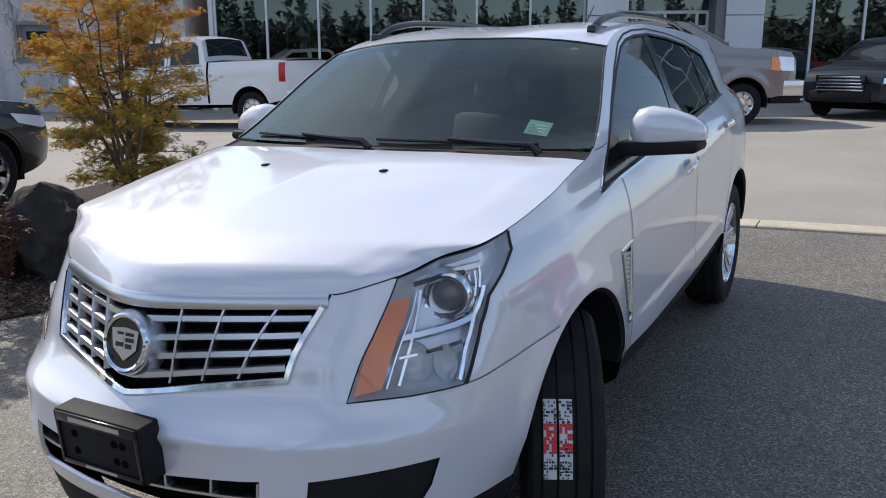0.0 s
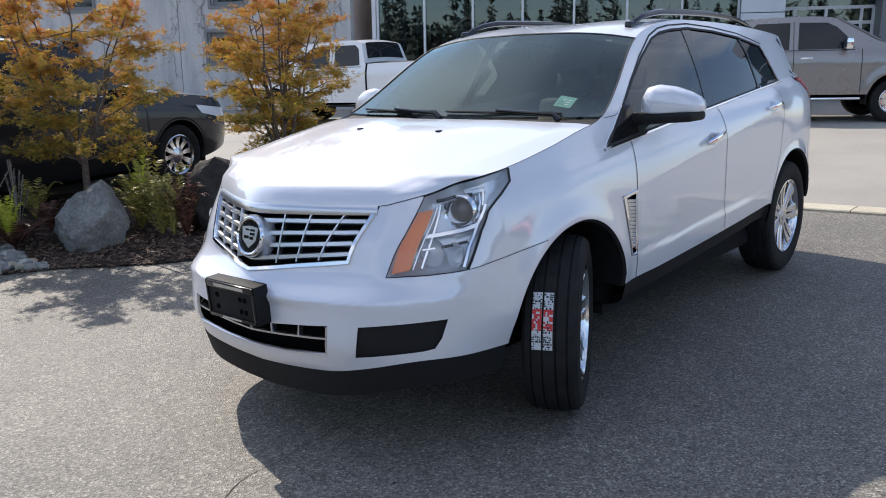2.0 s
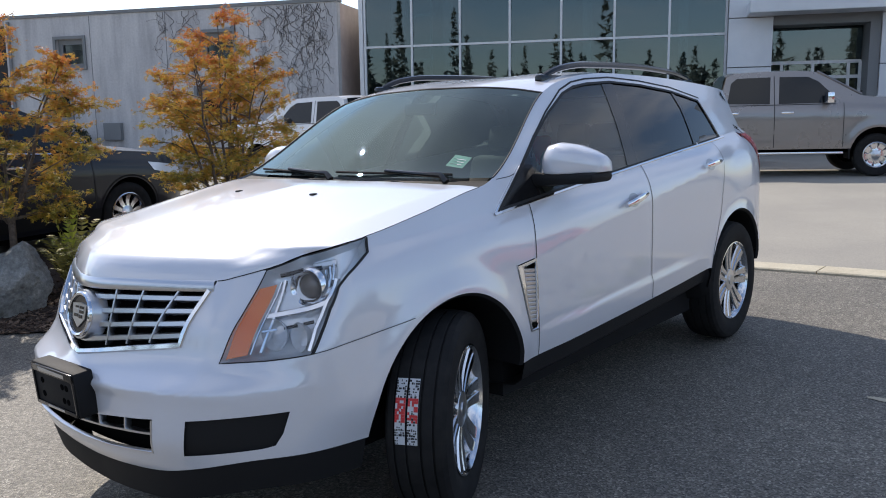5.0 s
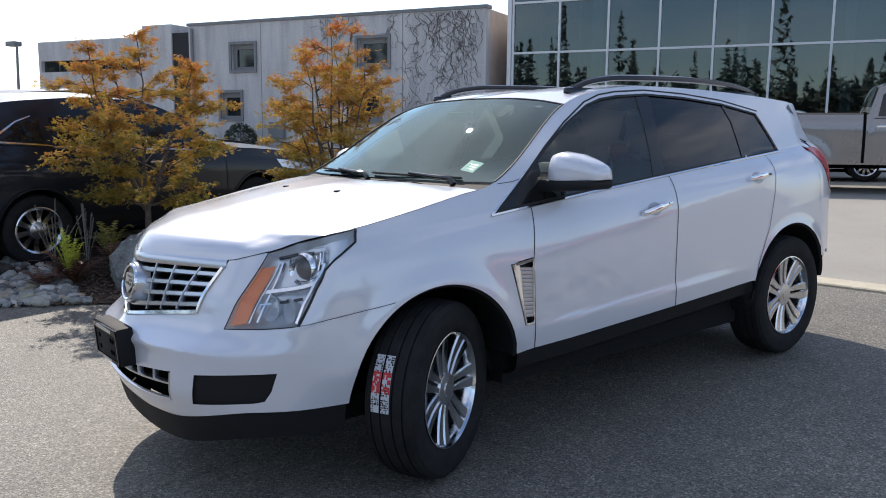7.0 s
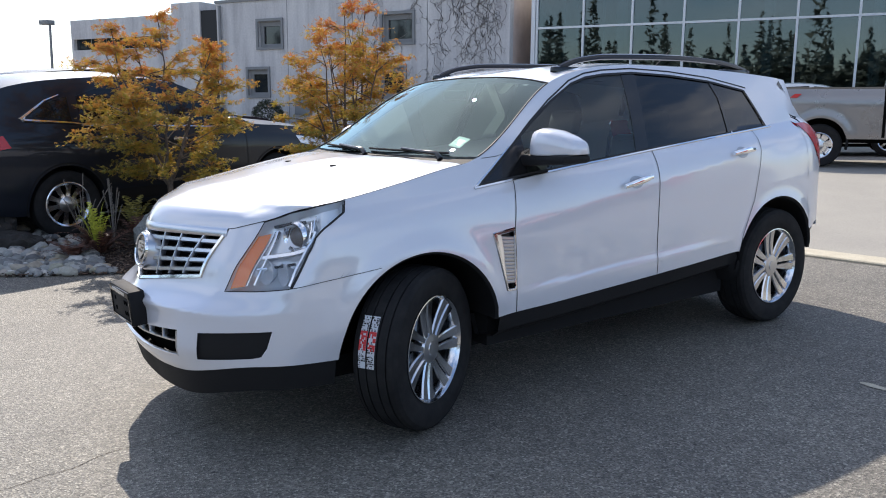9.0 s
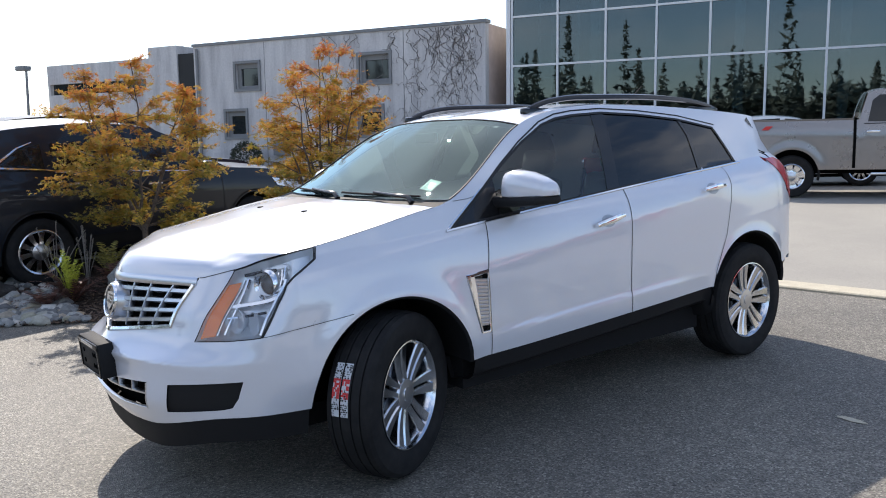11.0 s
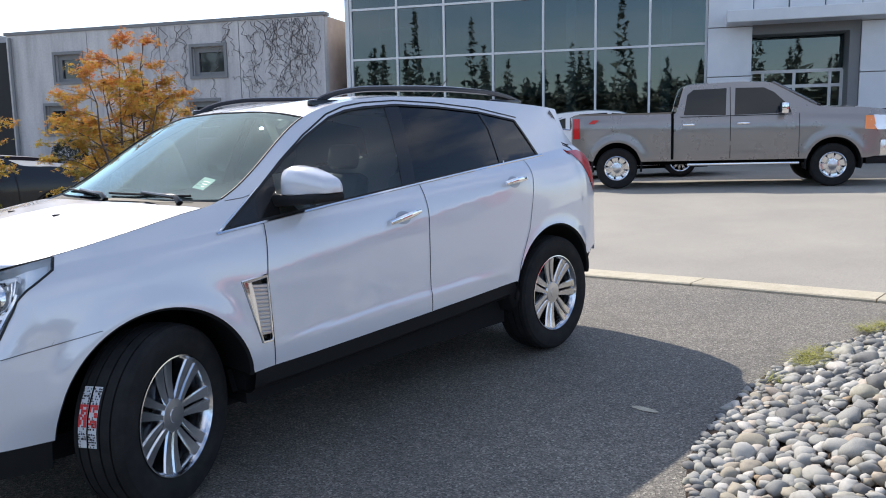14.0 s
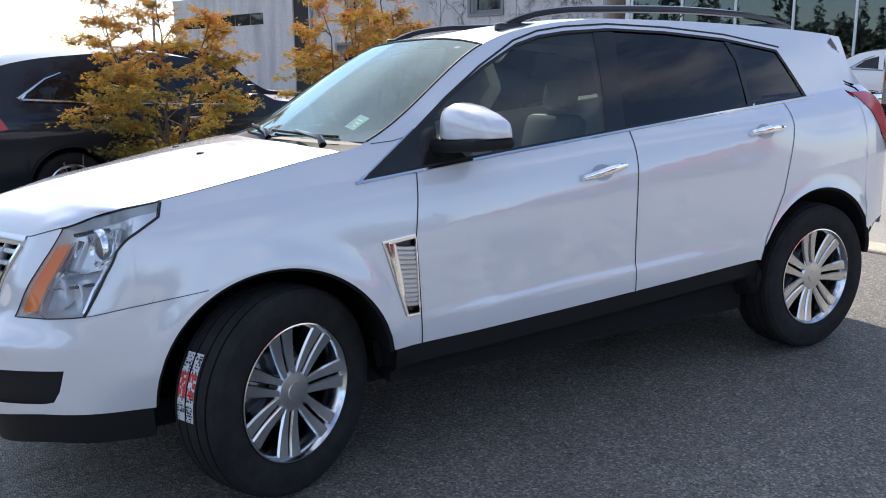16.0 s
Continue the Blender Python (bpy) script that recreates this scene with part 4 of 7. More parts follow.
bmesh.ops.recalc_face_normals(bm, faces=bm.faces[:])
pair("mirror_cap", bm, pearl, suv, "pearl white mirror cap", angle=60)
bm = bmesh.new()
box(bm, (0.775, 0.646, 1.136), (1.108, 0.828, 1.196), bevel=0.018)
for v in bm.verts:
    u = (v.co.x - 0.775) / 0.31
    v.co.y += 0.02 * u
    v.co.z += 0.006 * u + (0.0 if v.co.z > 1.16 else 0.016 * u)
pair("mirror_base", bm, black_trim, suv, "black mirror base")
bm = prism(bmesh.new(), [(0.075 * math.cos(q), 0.055 * math.sin(q)) for q in np.linspace(0, 2 * math.pi, 25)[:-1]], 0, 0.004, Matrix.Translation((0.975, 0.815, 1.212)) @ Matrix.Rotation(radians(90), 4, "X"))
pair("mirror_glass", bm, chrome, suv)
pair("tail_lamp_seat", sheet(bmesh.new(), [(4.70 + (c - 4.70) * 1.25, 1.15 + (z - 1.15) * 1.12) for c, z in TAIL], -0.006, 0.02), red_lens, suv)
pair("tail_lamp", sheet(bmesh.new(), TAIL, 0.004, 0.02), red_lens, suv, "red tail lamp")

# -- roof rails, aerial, wipers, washer jets --
bm = bmesh.new()
rail = along([(0.545, 1.14, 1.62), (0.55, 1.22, 1.655), (0.553, 1.34, 1.685), (0.553, 1.55, 1.706), (0.553, 2.1, 1.714), (0.55, 2.55, 1.700), (0.545, 2.80, 1.672), (0.54, 2.95, 1.635)])
tube(bm, [rail(u) for u in np.linspace(0, 1, 40)], [lerp(0.018, 0.016, abs(2 * u - 1)) for u in np.linspace(0, 1, 40)], 8)
box(bm, (0.530, 1.12, 1.585), (0.572, 1.34, 1.645), bevel=0.012)
box(bm, (0.530, 2.62, 1.61), (0.568, 2.92, 1.655), bevel=0.012)
pair("roof_rail", bm, gloss_black, suv, "black roof rail")
bm = tube(bmesh.new(), [(0.0, 2.60, 1.665), (0.0, 2.66, 1.70), (0.0, 2.78, 1.79), (0.0, 2.84, 1.835)], [0.02, 0.006, 0.0035, 0.002], 8)
part("aerial", bm, black_trim, suv)


def screen_at(x, v, lift=0.012):
    g = abs(x) / glass_side(v).x
    p = lerp(glass_mid(v), glass_side(v), g ** 1.6)
    return Vector((x, p.y - lift * 0.7, p.z + lift))


for x0, x1, v0, v1 in ((0.62, -0.02, 0.012, 0.03), (-0.08, -0.68, 0.006, 0.045)):
    w = new("wiper")
    w.parent = suv
    bm = tube(bmesh.new(), [screen_at(lerp(x0, x1, u), lerp(v0, v1, u), 0.010) for u in np.linspace(0, 1, 14)], 0.006, 6)
    part("wiper_blade", bm, black_trim, w)
    pivot = Vector((x0 + 0.03, 0.285, 1.185))
    mid = screen_at(lerp(x0, x1, 0.52), lerp(v0, v1, 0.52), 0.022)
    bm = tube(bmesh.new(), [pivot, pivot + Vector((-0.03, 0.0, 0.028)), lerp(pivot, mid, 0.5) + Vector((0, 0, 0.012)), mid], [0.016, 0.012, 0.009, 0.007], 8)
    part("wiper_arm", bm, gloss_black, w)
for x in (-0.25, 0.25):
    bm = box(bmesh.new(), (x - 0.012, -0.098, 1.146), (x + 0.012, -0.068, 1.160), bevel=0.005)
    part("washer_jet", bm, black_trim, suv)

# -- sticker behind the windscreen --
bm = bmesh.new()
bm.faces.new([bm.verts.new(screen_at(x, v, 0.0015)) for x, v in ((0.535, 0.125), (0.625, 0.10), (0.625, 0.215), (0.535, 0.24))])
st = part("windscreen_sticker", bm, sticker_mat, suv, "pale green paper sticker")
for k in range(3):
    v = 0.135 + 0.025 * k
    bm = bmesh.new()
    bm.faces.new([bm.verts.new(screen_at(x, vv, 0.0032)) for x, vv in ((0.545, v + 0.010), (0.61, v - 0.006), (0.61, v - 0.001), (0.545, v + 0.015))])
    part("sticker_text_bar", bm, handle_cup, st)
bm = bmesh.new()
bm.faces.new([bm.verts.new(screen_at(x, v, -0.004)) for x, v in ((0.53, 0.935), (0.56, 0.935), (0.56, 0.96), (0.53, 0.96))])
part("small_label", bm, paper, suv)

# -- wheels --
def wheel(x, y, z, turn, label_on):
    s = 1 if x > 0 else -1
    w = new("wheel")
    w.parent = suv
    w.matrix_basis = pose(x, y, z, 0, 0, turn) @ (Matrix.Identity(4) if s > 0 else Matrix.Rotation(math.pi, 4, "Z"))
    side = [(-0.095, 0.245), (-0.113, 0.275), (-0.1175, 0.315), (-0.110, 0.352), (-0.096, 0.368)]
    tread = []
    for a, b in ((-0.096, -0.074), (-0.066, -0.030), (-0.022, 0.022), (0.030, 0.066), (0.074, 0.096)):
        r = [0.378 - 0.010 * (abs(q) / 0.096) ** 3 for q in (a, b)]
        tread += [(a, r[0] - 0.008), (a, r[0]), (b, r[1]), (b, r[1] - 0.008)]
    prof = side + tread[1:-1] + [(-u, r) for u, r in side[::-1]]
    part("tyre", spin(bmesh.new(), prof, 72), rubber, w, "black tyre", angle=25)
    rim_part = part("rim", spin(bmesh.new(), [(-0.09, 0.246), (-0.08, 0.225), (0.03, 0.222), (0.075, 0.230), (0.088, 0.240), (0.097, 0.248), (0.104, 0.248), (0.105, 0.243), (0.096, 0.236), (0.080, 0.226), (0.03, 0.217), (-0.08, 0.219)], 72), alloy, w, "polished alloy rim", angle=30)
    part("hub_cap", spin(bmesh.new(), [(0.03, 0.078), (0.070, 0.074), (0.080, 0.066), (0.083, 0.032), (0.087, 0.030), (0.088, 0.0)], 40), satin, rim_part, angle=25)
    for k in range(7):
        for d in (-1, 1):
            bm = bmesh.new()
            q0 = 2 * math.pi * k / 7
            rows = []
            for u in np.linspace(0, 1, 9):
                r = lerp(0.060, 0.236, u)
                mid = d * lerp(0.019, 0.031, u)
                half = lerp(0.0135, 0.0268, u)
                xx = lerp(0.078, 0.094, u) - 0.006 * math.sin(math.pi * u)
                edge = [(xx - 0.050, mid - half), (xx - 0.008, mid - half), (xx, mid - half + 0.005), (xx, mid + half - 0.005), (xx - 0.008, mid + half), (xx - 0.050, mid + half)]
                rows.append([bm.verts.new((a, r * math.cos(q0) - b * math.sin(q0), r * math.sin(q0) + b * math.cos(q0))) for a, b in edge])
            for a, b in zip(rows, rows[1:]):
                for j in range(6):
                    bm.faces.new((a[j], a[(j + 1) % 6], b[(j + 1) % 6], b[j]))
            bmesh.ops.recalc_face_normals(bm, faces=bm.faces[:])
            part("spoke", bm, alloy, rim_part, angle=30)
    part("brake_disc", spin(bmesh.new(), [(0.0, 0.06), (0.0, 0.155), (-0.02, 0.155), (-0.02, 0.06)], 40), satin, w, "grey brake disc")
    # an added black disc: painted shade between the spokes
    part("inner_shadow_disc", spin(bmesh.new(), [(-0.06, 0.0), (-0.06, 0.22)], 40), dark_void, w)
    if label_on:
        def patch(bm, x0, x1, q0, q1, r):
            n = 5
            rows = [[bm.verts.new((xx, -r * math.cos(q), r * math.sin(q))) for xx in (x0, x1)] for q in np.linspace(q0, q1, n)]
            for a, b in zip(rows, rows[1:]):
                bm.faces.new((a[0], a[1], b[1], b[0]))
        bm = bmesh.new()
        for xx in (-0.066, -0.0215):
            patch(bm, xx, xx + (0.037 if xx < 0 else 0.008), 0.0, 0.60, 0.3805)
        tag = part("tyre_label", bm, paper, w, "printed white, red and black tyre label")
        rnd = random.Random(4)
        dark, red = bmesh.new(), bmesh.new()
        for col in range(2):
            for row in range(24):
                for cell in range(5):
                    q = 0.004 + row * 0.0245
                    xx = -0.0655 + 0.0445 * col + cell * 0.0072
                    r = rnd.random()
                    mid = 7 < row < 17
                    if mid and r < 0.55:
                        patch(red, xx, xx + 0.0075, q, q + 0.024, 0.3812)
                    elif r < 0.68:
                        patch(dark, xx, xx + rnd.uniform(0.003, 0.0075), q, q + rnd.uniform(0.008, 0.022), 0.3812)
        tagged(part("label_print", dark, ink, tag), kind="stuff")
        tagged(part("label_print", red, red_ink, tag), kind="stuff")


wheel(0.832, 0.0, 0.345, 25.0, True)
wheel(-0.832, 0.0, 0.345, 25.0, False)
wheel(0.802, 2.807, 0.378, 0.0, False)
wheel(-0.802, 2.807, 0.378, 0.0, False)

# -- cabin --
bm = box(bmesh.new(), (-0.72, 0.47, 0.432), (0.72, 3.2, 0.47))
part("cabin_floor", bm, dash_mat, suv, smooth=False)
bm = bmesh.new()
rows = [[bm.verts.new((x, y - 0.10 * (1 - abs(x) / 0.75), z)) for x in np.linspace(-0.76, 0.76, 13)] for y, z in ((0.40, 1.14), (0.62, 1.16), (0.82, 1.13), (0.92, 1.04), (0.95, 0.85), (0.9, 0.6))]
for a, b in zip(rows, rows[1:]):
    for k in range(12):
        bm.faces.new((a[k], a[k + 1], b[k + 1], b[k]))
bmesh.ops.recalc_face_normals(bm, faces=bm.faces[:])
part("dashboard", bm, dash_mat, suv, "dark grey dashboard")
bm = bmesh.new()
ring = [Vector((0.40 + 0.18 * math.cos(q), 1.08 + 0.05 * math.sin(q), 1.02 + 0.17 * math.sin(q))) for q in np.linspace(0, 2 * math.pi, 33)]
tube(bm, ring, 0.014, 8, False)
box(bm, (0.30, 1.04, 0.98), (0.50, 1.08, 1.06), bevel=0.01)
part("steering_wheel", bm, black_trim, suv)
for x, y in ((0.38, 1.50), (-0.38, 1.50), (0.38, 2.35), (-0.38, 2.35)):
    seat = new("seat")
    seat.parent = suv
    seat.matrix_basis = pose(x, y, 0, 0, 0, 0)
    part("cushion", box(bmesh.new(), (-0.25, -0.28, 0.48), (0.25, 0.28, 0.66), bevel=0.06), leather, seat, "grey leather cushion")
    bm = box(bmesh.new(), (-0.24, -0.07, 0.62), (0.24, 0.07, 1.26), Matrix.Translation((0, 0.24, 0)) @ Matrix.Rotation(radians(-14), 4, "X") @ Matrix.Translation((0, 0.08, 0)), bevel=0.05)
    part("seat_back", bm, leather, seat, "grey leather seat back")
    bm = box(bmesh.new(), (-0.13, -0.05, 1.29), (0.13, 0.05, 1.46), Matrix.Translation((0, 0.24, 0)) @ Matrix.Rotation(radians(-14), 4, "X") @ Matrix.Translation((0, 0.08, 0)), bevel=0.04)
    part("headrest", bm, leather, seat)
bm = bmesh.new()
box(bm, (-0.10, 0.86, 1.47), (0.10, 0.885, 1.53), bevel=0.01)
part("rear_view_mirror", bm, black_trim, suv)
bm = coons(bmesh.new(), glass_top, roof_rear, roof_mid, roof_side, 8, 10)
for v in bm.verts:
    v.co.z -= 0.03
part("headliner", both(bm), liner_cloth, suv)

# ---- ground surfaces ----
asphalt = material("asphalt", (0.15, 0.14, 0.125), 0.62)
oc = coords(asphalt)
vor = node(asphalt, "ShaderNodeTexVoronoi", Scale=125.0)
join(asphalt, oc, vor.inputs["Vector"])
stones = ramp(asphalt, vor.outputs["Color"], ((0.0, (0.05, 0.046, 0.040)), (0.45, (0.155, 0.144, 0.122)), (0.75, (0.25, 0.232, 0.196)), (1.0, (0.52, 0.485, 0.41))))
wide = ramp(asphalt, noisy(asphalt, 0.55, 5.0, 0.6, oc), ((0.3, (0.72, 0.72, 0.73)), (0.7, (1.1, 1.09, 1.06))))
fine = ramp(asphalt, noisy(asphalt, 9.0, 6.0, 0.7, oc), ((0.3, (0.86, 0.86, 0.86)), (0.7, (1.10, 1.10, 1.10))))
spots = node(asphalt, "ShaderNodeTexVoronoi", Scale=5.0)
join(asphalt, oc, spots.inputs["Vector"])
fleck = ramp(asphalt, spots.outputs["Distance"], ((0.0, (0.25, 0.24, 0.23)), (0.035, (0.35, 0.34, 0.33)), (0.06, (1.0, 1.0, 1.0)), (1.0, (1.0, 1.0, 1.0))))
paint_in(asphalt, mix(asphalt, 1.0, mix(asphalt, 1.0, mix(asphalt, 1.0, stones, wide, "MULTIPLY"), fine, "MULTIPLY"), fleck, "MULTIPLY"))
bump(asphalt, vor.outputs["Distance"], 0.7, 0.006)

road = material("road_asphalt", (0.27, 0.265, 0.255), 0.88)
oc = coords(road)
a1 = ramp(road, noisy(road, 70.0, 4.0, 0.7, oc), ((0.3, (0.26, 0.243, 0.21)), (0.7, (0.39, 0.368, 0.32))))
a2 = ramp(road, noisy(road, 0.35, 4.0, 0.6, oc), ((0.35, (0.82, 0.82, 0.83)), (0.7, (1.08, 1.07, 1.05))))
paint_in(road, mix(road, 1.0, a1, a2, "MULTIPLY"))
bump(road, noisy(road, 90.0, 2.0, 0.5, oc), 0.4, 0.004)

concrete = material("concrete", (0.5, 0.49, 0.45), 0.85)
oc = coords(concrete)
paint_in(concrete, mix(concrete, 1.0, ramp(concrete, noisy(concrete, 4.0, 6.0, 0.65, oc), ((0.3, (0.44, 0.39, 0.29)), (0.7, (0.57, 0.52, 0.40)))), ramp(concrete, noisy(concrete, 60.0, 3.0, 0.6, oc), ((0.3, (0.8, 0.8, 0.8)), (0.7, (1.05, 1.05, 1.05)))), "MULTIPLY"))
bump(concrete, noisy(concrete, 80.0, 3.0, 0.6, oc), 0.3, 0.004)

mulch = material("bark_mulch", (0.05, 0.03, 0.02), 0.95)
oc = coords(mulch)
paint_in(mulch, ramp(mulch, noisy(mulch, 40.0, 5.0, 0.7, oc), ((0.3, (0.022, 0.015, 0.011)), (0.55, (0.06, 0.04, 0.028)), (0.8, (0.13, 0.085, 0.055)))))
bump(mulch, noisy(mulch, 60.0, 4.0, 0.7, oc), 1.0, 0.02)

river = material("river_stone", (0.35, 0.35, 0.34), 0.75)
oi = node(river, "ShaderNodeNewGeometry").outputs["Random Per Island"]
oc = coords(river)
tone = ramp(river, oi, ((0.0, (0.14, 0.14, 0.14)), (0.3, (0.26, 0.262, 0.25)), (0.5, (0.34, 0.338, 0.315)), (0.68, (0.45, 0.44, 0.41)), (0.8, (0.34, 0.325, 0.25)), (0.88, (0.40, 0.335, 0.27)), (0.94, (0.60, 0.585, 0.55)), (1.0, (0.38, 0.28, 0.18))))
paint_in(river, mix(river, 1.0, tone, ramp(river, noisy(river, 25.0, 5.0, 0.65, oc), ((0.3, (0.72, 0.72, 0.72)), (0.7, (1.12, 1.12, 1.1)))), "MULTIPLY"))
bump(river, noisy(river, 120.0, 3.0, 0.6, oc), 0.25, 0.003)

cobble = river.copy()
cobble.name = "river_stone_single"
for n in list(cobble.node_tree.nodes):
    if n.bl_idname == "ShaderNodeNewGeometry":
        info = cobble.node_tree.nodes.new("ShaderNodeObjectInfo")
        for l in list(n.outputs["Random Per Island"].links):
            cobble.node_tree.links.new(info.outputs["Random"], l.to_socket)

basalt = material("boulder_stone", (0.35, 0.35, 0.33), 0.9)
oc = coords(basalt)
paint_in(basalt, mix(basalt, 1.0, ramp(basalt, noisy(basalt, 5.0, 8.0, 0.7, oc), ((0.3, (0.15, 0.154, 0.146)), (0.55, (0.28, 0.284, 0.268)), (0.75, (0.44, 0.44, 0.415)))), ramp(basalt, noisy(basalt, 40.0, 4.0, 0.7, oc), ((0.3, (0.7, 0.7, 0.7)), (0.7, (1.1, 1.1, 1.1)))), "MULTIPLY"))
bump(basalt, noisy(basalt, 30.0, 6.0, 0.75, oc), 0.9, 0.02)
brown_basalt = material("brown_boulder_stone", (0.2, 0.19, 0.17), 0.9)
oc = coords(brown_basalt)
paint_in(brown_basalt, ramp(brown_basalt, noisy(brown_basalt, 6.0, 8.0, 0.7, oc), ((0.3, (0.07, 0.062, 0.055)), (0.55, (0.15, 0.135, 0.118)), (0.75, (0.26, 0.24, 0.21)))))
bump(brown_basalt, noisy(brown_basalt, 30.0, 6.0, 0.75, oc), 1.0, 0.02)
dark_basalt = material("dark_boulder_stone", (0.09, 0.085, 0.08), 0.9)
oc = coords(dark_basalt)
paint_in(dark_basalt, ramp(dark_basalt, noisy(dark_basalt, 7.0, 8.0, 0.7, oc), ((0.3, (0.018, 0.016, 0.015)), (0.6, (0.045, 0.041, 0.037)), (0.8, (0.11, 0.105, 0.095)))))
bump(dark_basalt, noisy(dark_basalt, 28.0, 6.0, 0.75, oc), 1.0, 0.02)

# ---- ground ----
KERB_Y = curve([(-40, 5.9), (-12, 5.45), (-0.4, 5.20), (1.0, 5.28), (2.6, 5.33), (6, 5.45), (40, 8)])


def ground_mesh(xs, ys, keep, drop=0.0):
    bm = bmesh.new()
    vs = {}
    for j, y in enumerate(ys):
        for i, x in enumerate(xs):
            vs[i, j] = bm.verts.new((x, y, land(x, y) - (0.05 if -4.3 < x < 6.7 and -8.7 < y < 5.0 else drop)))
    for j in range(len(ys) - 1):
        for i in range(len(xs) - 1):
            if keep(0.5 * (xs[i] + xs[i + 1]), 0.5 * (ys[j] + ys[j + 1])):
                bm.faces.new((vs[i, j], vs[i + 1, j], vs[i + 1, j + 1], vs[i, j + 1]))
    bmesh.ops.delete(bm, geom=[v for v in bm.verts if not v.link_faces], context="VERTS")
    return bm


spread = lambda a, b, n: [math.copysign(abs(q) ** 2.2, q) * (b if q > 0 else -a) for q in np.linspace(-1, 1, n)]
xs, ys = spread(-900, 900, 150), spread(-900, 900, 150)
bm = ground_mesh(xs, ys, lambda x, y: True, 0.006)
tagged(obj("ground", bm, road, smooth=True), kind="structure")
bm = bmesh.new()
rows = []
for x in np.linspace(-4.6, 7.0, 60):
    y1 = KERB_Y(x) - 0.155
    row = [bm.verts.new((x, lerp(-9.0, y1, k / 60), land(x, lerp(-9.0, y1, k / 60)))) for k in range(61)]
    rows.append(row)
for a, b in zip(rows, rows[1:]):
    for k in range(60):
        bm.faces.new((a[k], b[k], b[k + 1], a[k + 1]))
apron = tagged(obj("apron_pavement", bm, asphalt, smooth=True), kind="structure")
bm = bmesh.new()
cpath = along([Vector((x, y, 0)) for x, y in ((0.30, -2.3), (0.262, -1.80), (0.24, -1.46), (0.18, -1.26), (0.165, -1.07), (0.13, -0.6))])
pts = [cpath(u) + Vector((0.008 * math.sin(37 * u), 0.008 * math.sin(51 * u), 0)) for u in np.linspace(0, 1, 90)]
prev = None
for i, p in enumerate(pts):
    w = 0.0008 + 0.0012 * math.sin(i * 1.7) ** 2
    now = [bm.verts.new((p.x - w, p.y - w, land(p.x, p.y) + 0.002)), bm.verts.new((p.x + w, p.y + w, land(p.x, p.y) + 0.002))]
    if prev:
        bm.faces.new((prev[0], prev[1], now[1], now[0]))
    prev = now
obj("crack", bm, mulch, apron)
kerb = new("kerb")
tagged(kerb, kind="structure")
x = -2.2
while x < 19:
    bm = bmesh.new()
    x1 = x + 1.48
    pts = []
    for xx in np.linspace(x, x1 - 0.012, 5):
        y = KERB_Y(xx)
        pts.append([bm.verts.new((xx, y + dy, land(xx, y) + dz)) for dy, dz in ((-0.155, -0.1), (-0.155, 0.012), (-0.145, 0.022), (0.145, 0.026), (0.155, 0.016), (0.155, -0.1))])
    for a, b in zip(pts, pts[1:]):
        for k in range(5):
            bm.faces.new((a[k], b[k], b[k + 1], a[k + 1]))
    bm.faces.new(pts[0])
    bm.faces.new(pts[-1][::-1])
    bmesh.ops.recalc_face_normals(bm, faces=bm.faces[:])
    obj("kerb_stone", bm, concrete, kerb)
    x = x1


# ---- stones ----
LUMPS = {}
for k in (1, 2):
    for n in range(8):
        off = Vector((n * 7.3 + k, n * 3.1, n * 5.7))
        v, f = BALLS[k]
        cuts = [(Vector((math.sin(n * 5.1 + i * 2.3), math.cos(n * 3.7 + i * 1.9), math.sin(n + i * 4.1))).normalized(), 0.62 + 0.07 * ((n + i) % 5)) for i in range(6)]
        shape = []
        for p in v:
            p = Vector(p).normalized()
            r = min([1.0] + [h / p.dot(d) for d, h in cuts if p.dot(d) > 0.3])
            shape.append(p * 1.15 * r * (1 + 0.30 * noise.noise(p * 1.2 + off)))
        LUMPS[k, n] = (np.array(shape), f)


def stone(pile, centre, size, rnd, sub=2):
    v, f = LUMPS[sub, rnd.randrange(8)]
    turn = np.array(Euler((rnd.uniform(-0.35, 0.35), rnd.uniform(-0.35, 0.35), rnd.uniform(0, 6.3))).to_matrix())
    pile.add((v * np.array(size)) @ turn.T + np.array(centre), f)


right_edge = curve([(0.5, 2.75), (1.0, 2.60), (1.44, 2.39), (1.79, 2.28), (2.34, 2.20), (2.94, 2.17), (3.6, 2.26), (4.45, 2.50), (5.0, 2.64), (5.15, 2.75)])


def right_mound(x, y):
    return 0.32 * smoothstep(0.0, 1.5, x - right_edge(y)) * (1 - smoothstep(1.9, 3.2, x - right_edge(y))) * smoothstep(-0.6, 0.7, y)


bed = new("pebble_bed")
tagged(bed, kind="structure")
bm = bmesh.new()
rows = []
for y in np.linspace(-0.6, 5.10, 44):
    e = right_edge(y) + 0.02
    rows.append([bm.verts.new((e + 3.2 * k / 20, y, land(e, y) + 0.004 + right_mound(e + 3.2 * k / 20, y) - 0.02 * (k > 0))) for k in range(21)])
for a, b in zip(rows, rows[1:]):
    for k in range(20):
        bm.faces.new((a[k], a[k + 1], b[k + 1], b[k]))
obj("pebble_bed_soil", bm, mulch, bed, smooth=True)
rnd = random.Random(11)
shapes = []
for k in range(10):
    one = Pile()
    stone(one, (0, 0, 0), (1, rnd.uniform(0.65, 0.9), rnd.uniform(0.5, 0.7)), rnd, 2)
    me = bpy.data.meshes.new("pebble")
    me.from_pydata(one.verts[0].tolist(), [], one.faces)
    me.materials.append(cobble)
    me.polygons.foreach_set("use_smooth", [True] * len(me.polygons))
    shapes.append(me)
spots, cells = [], {}
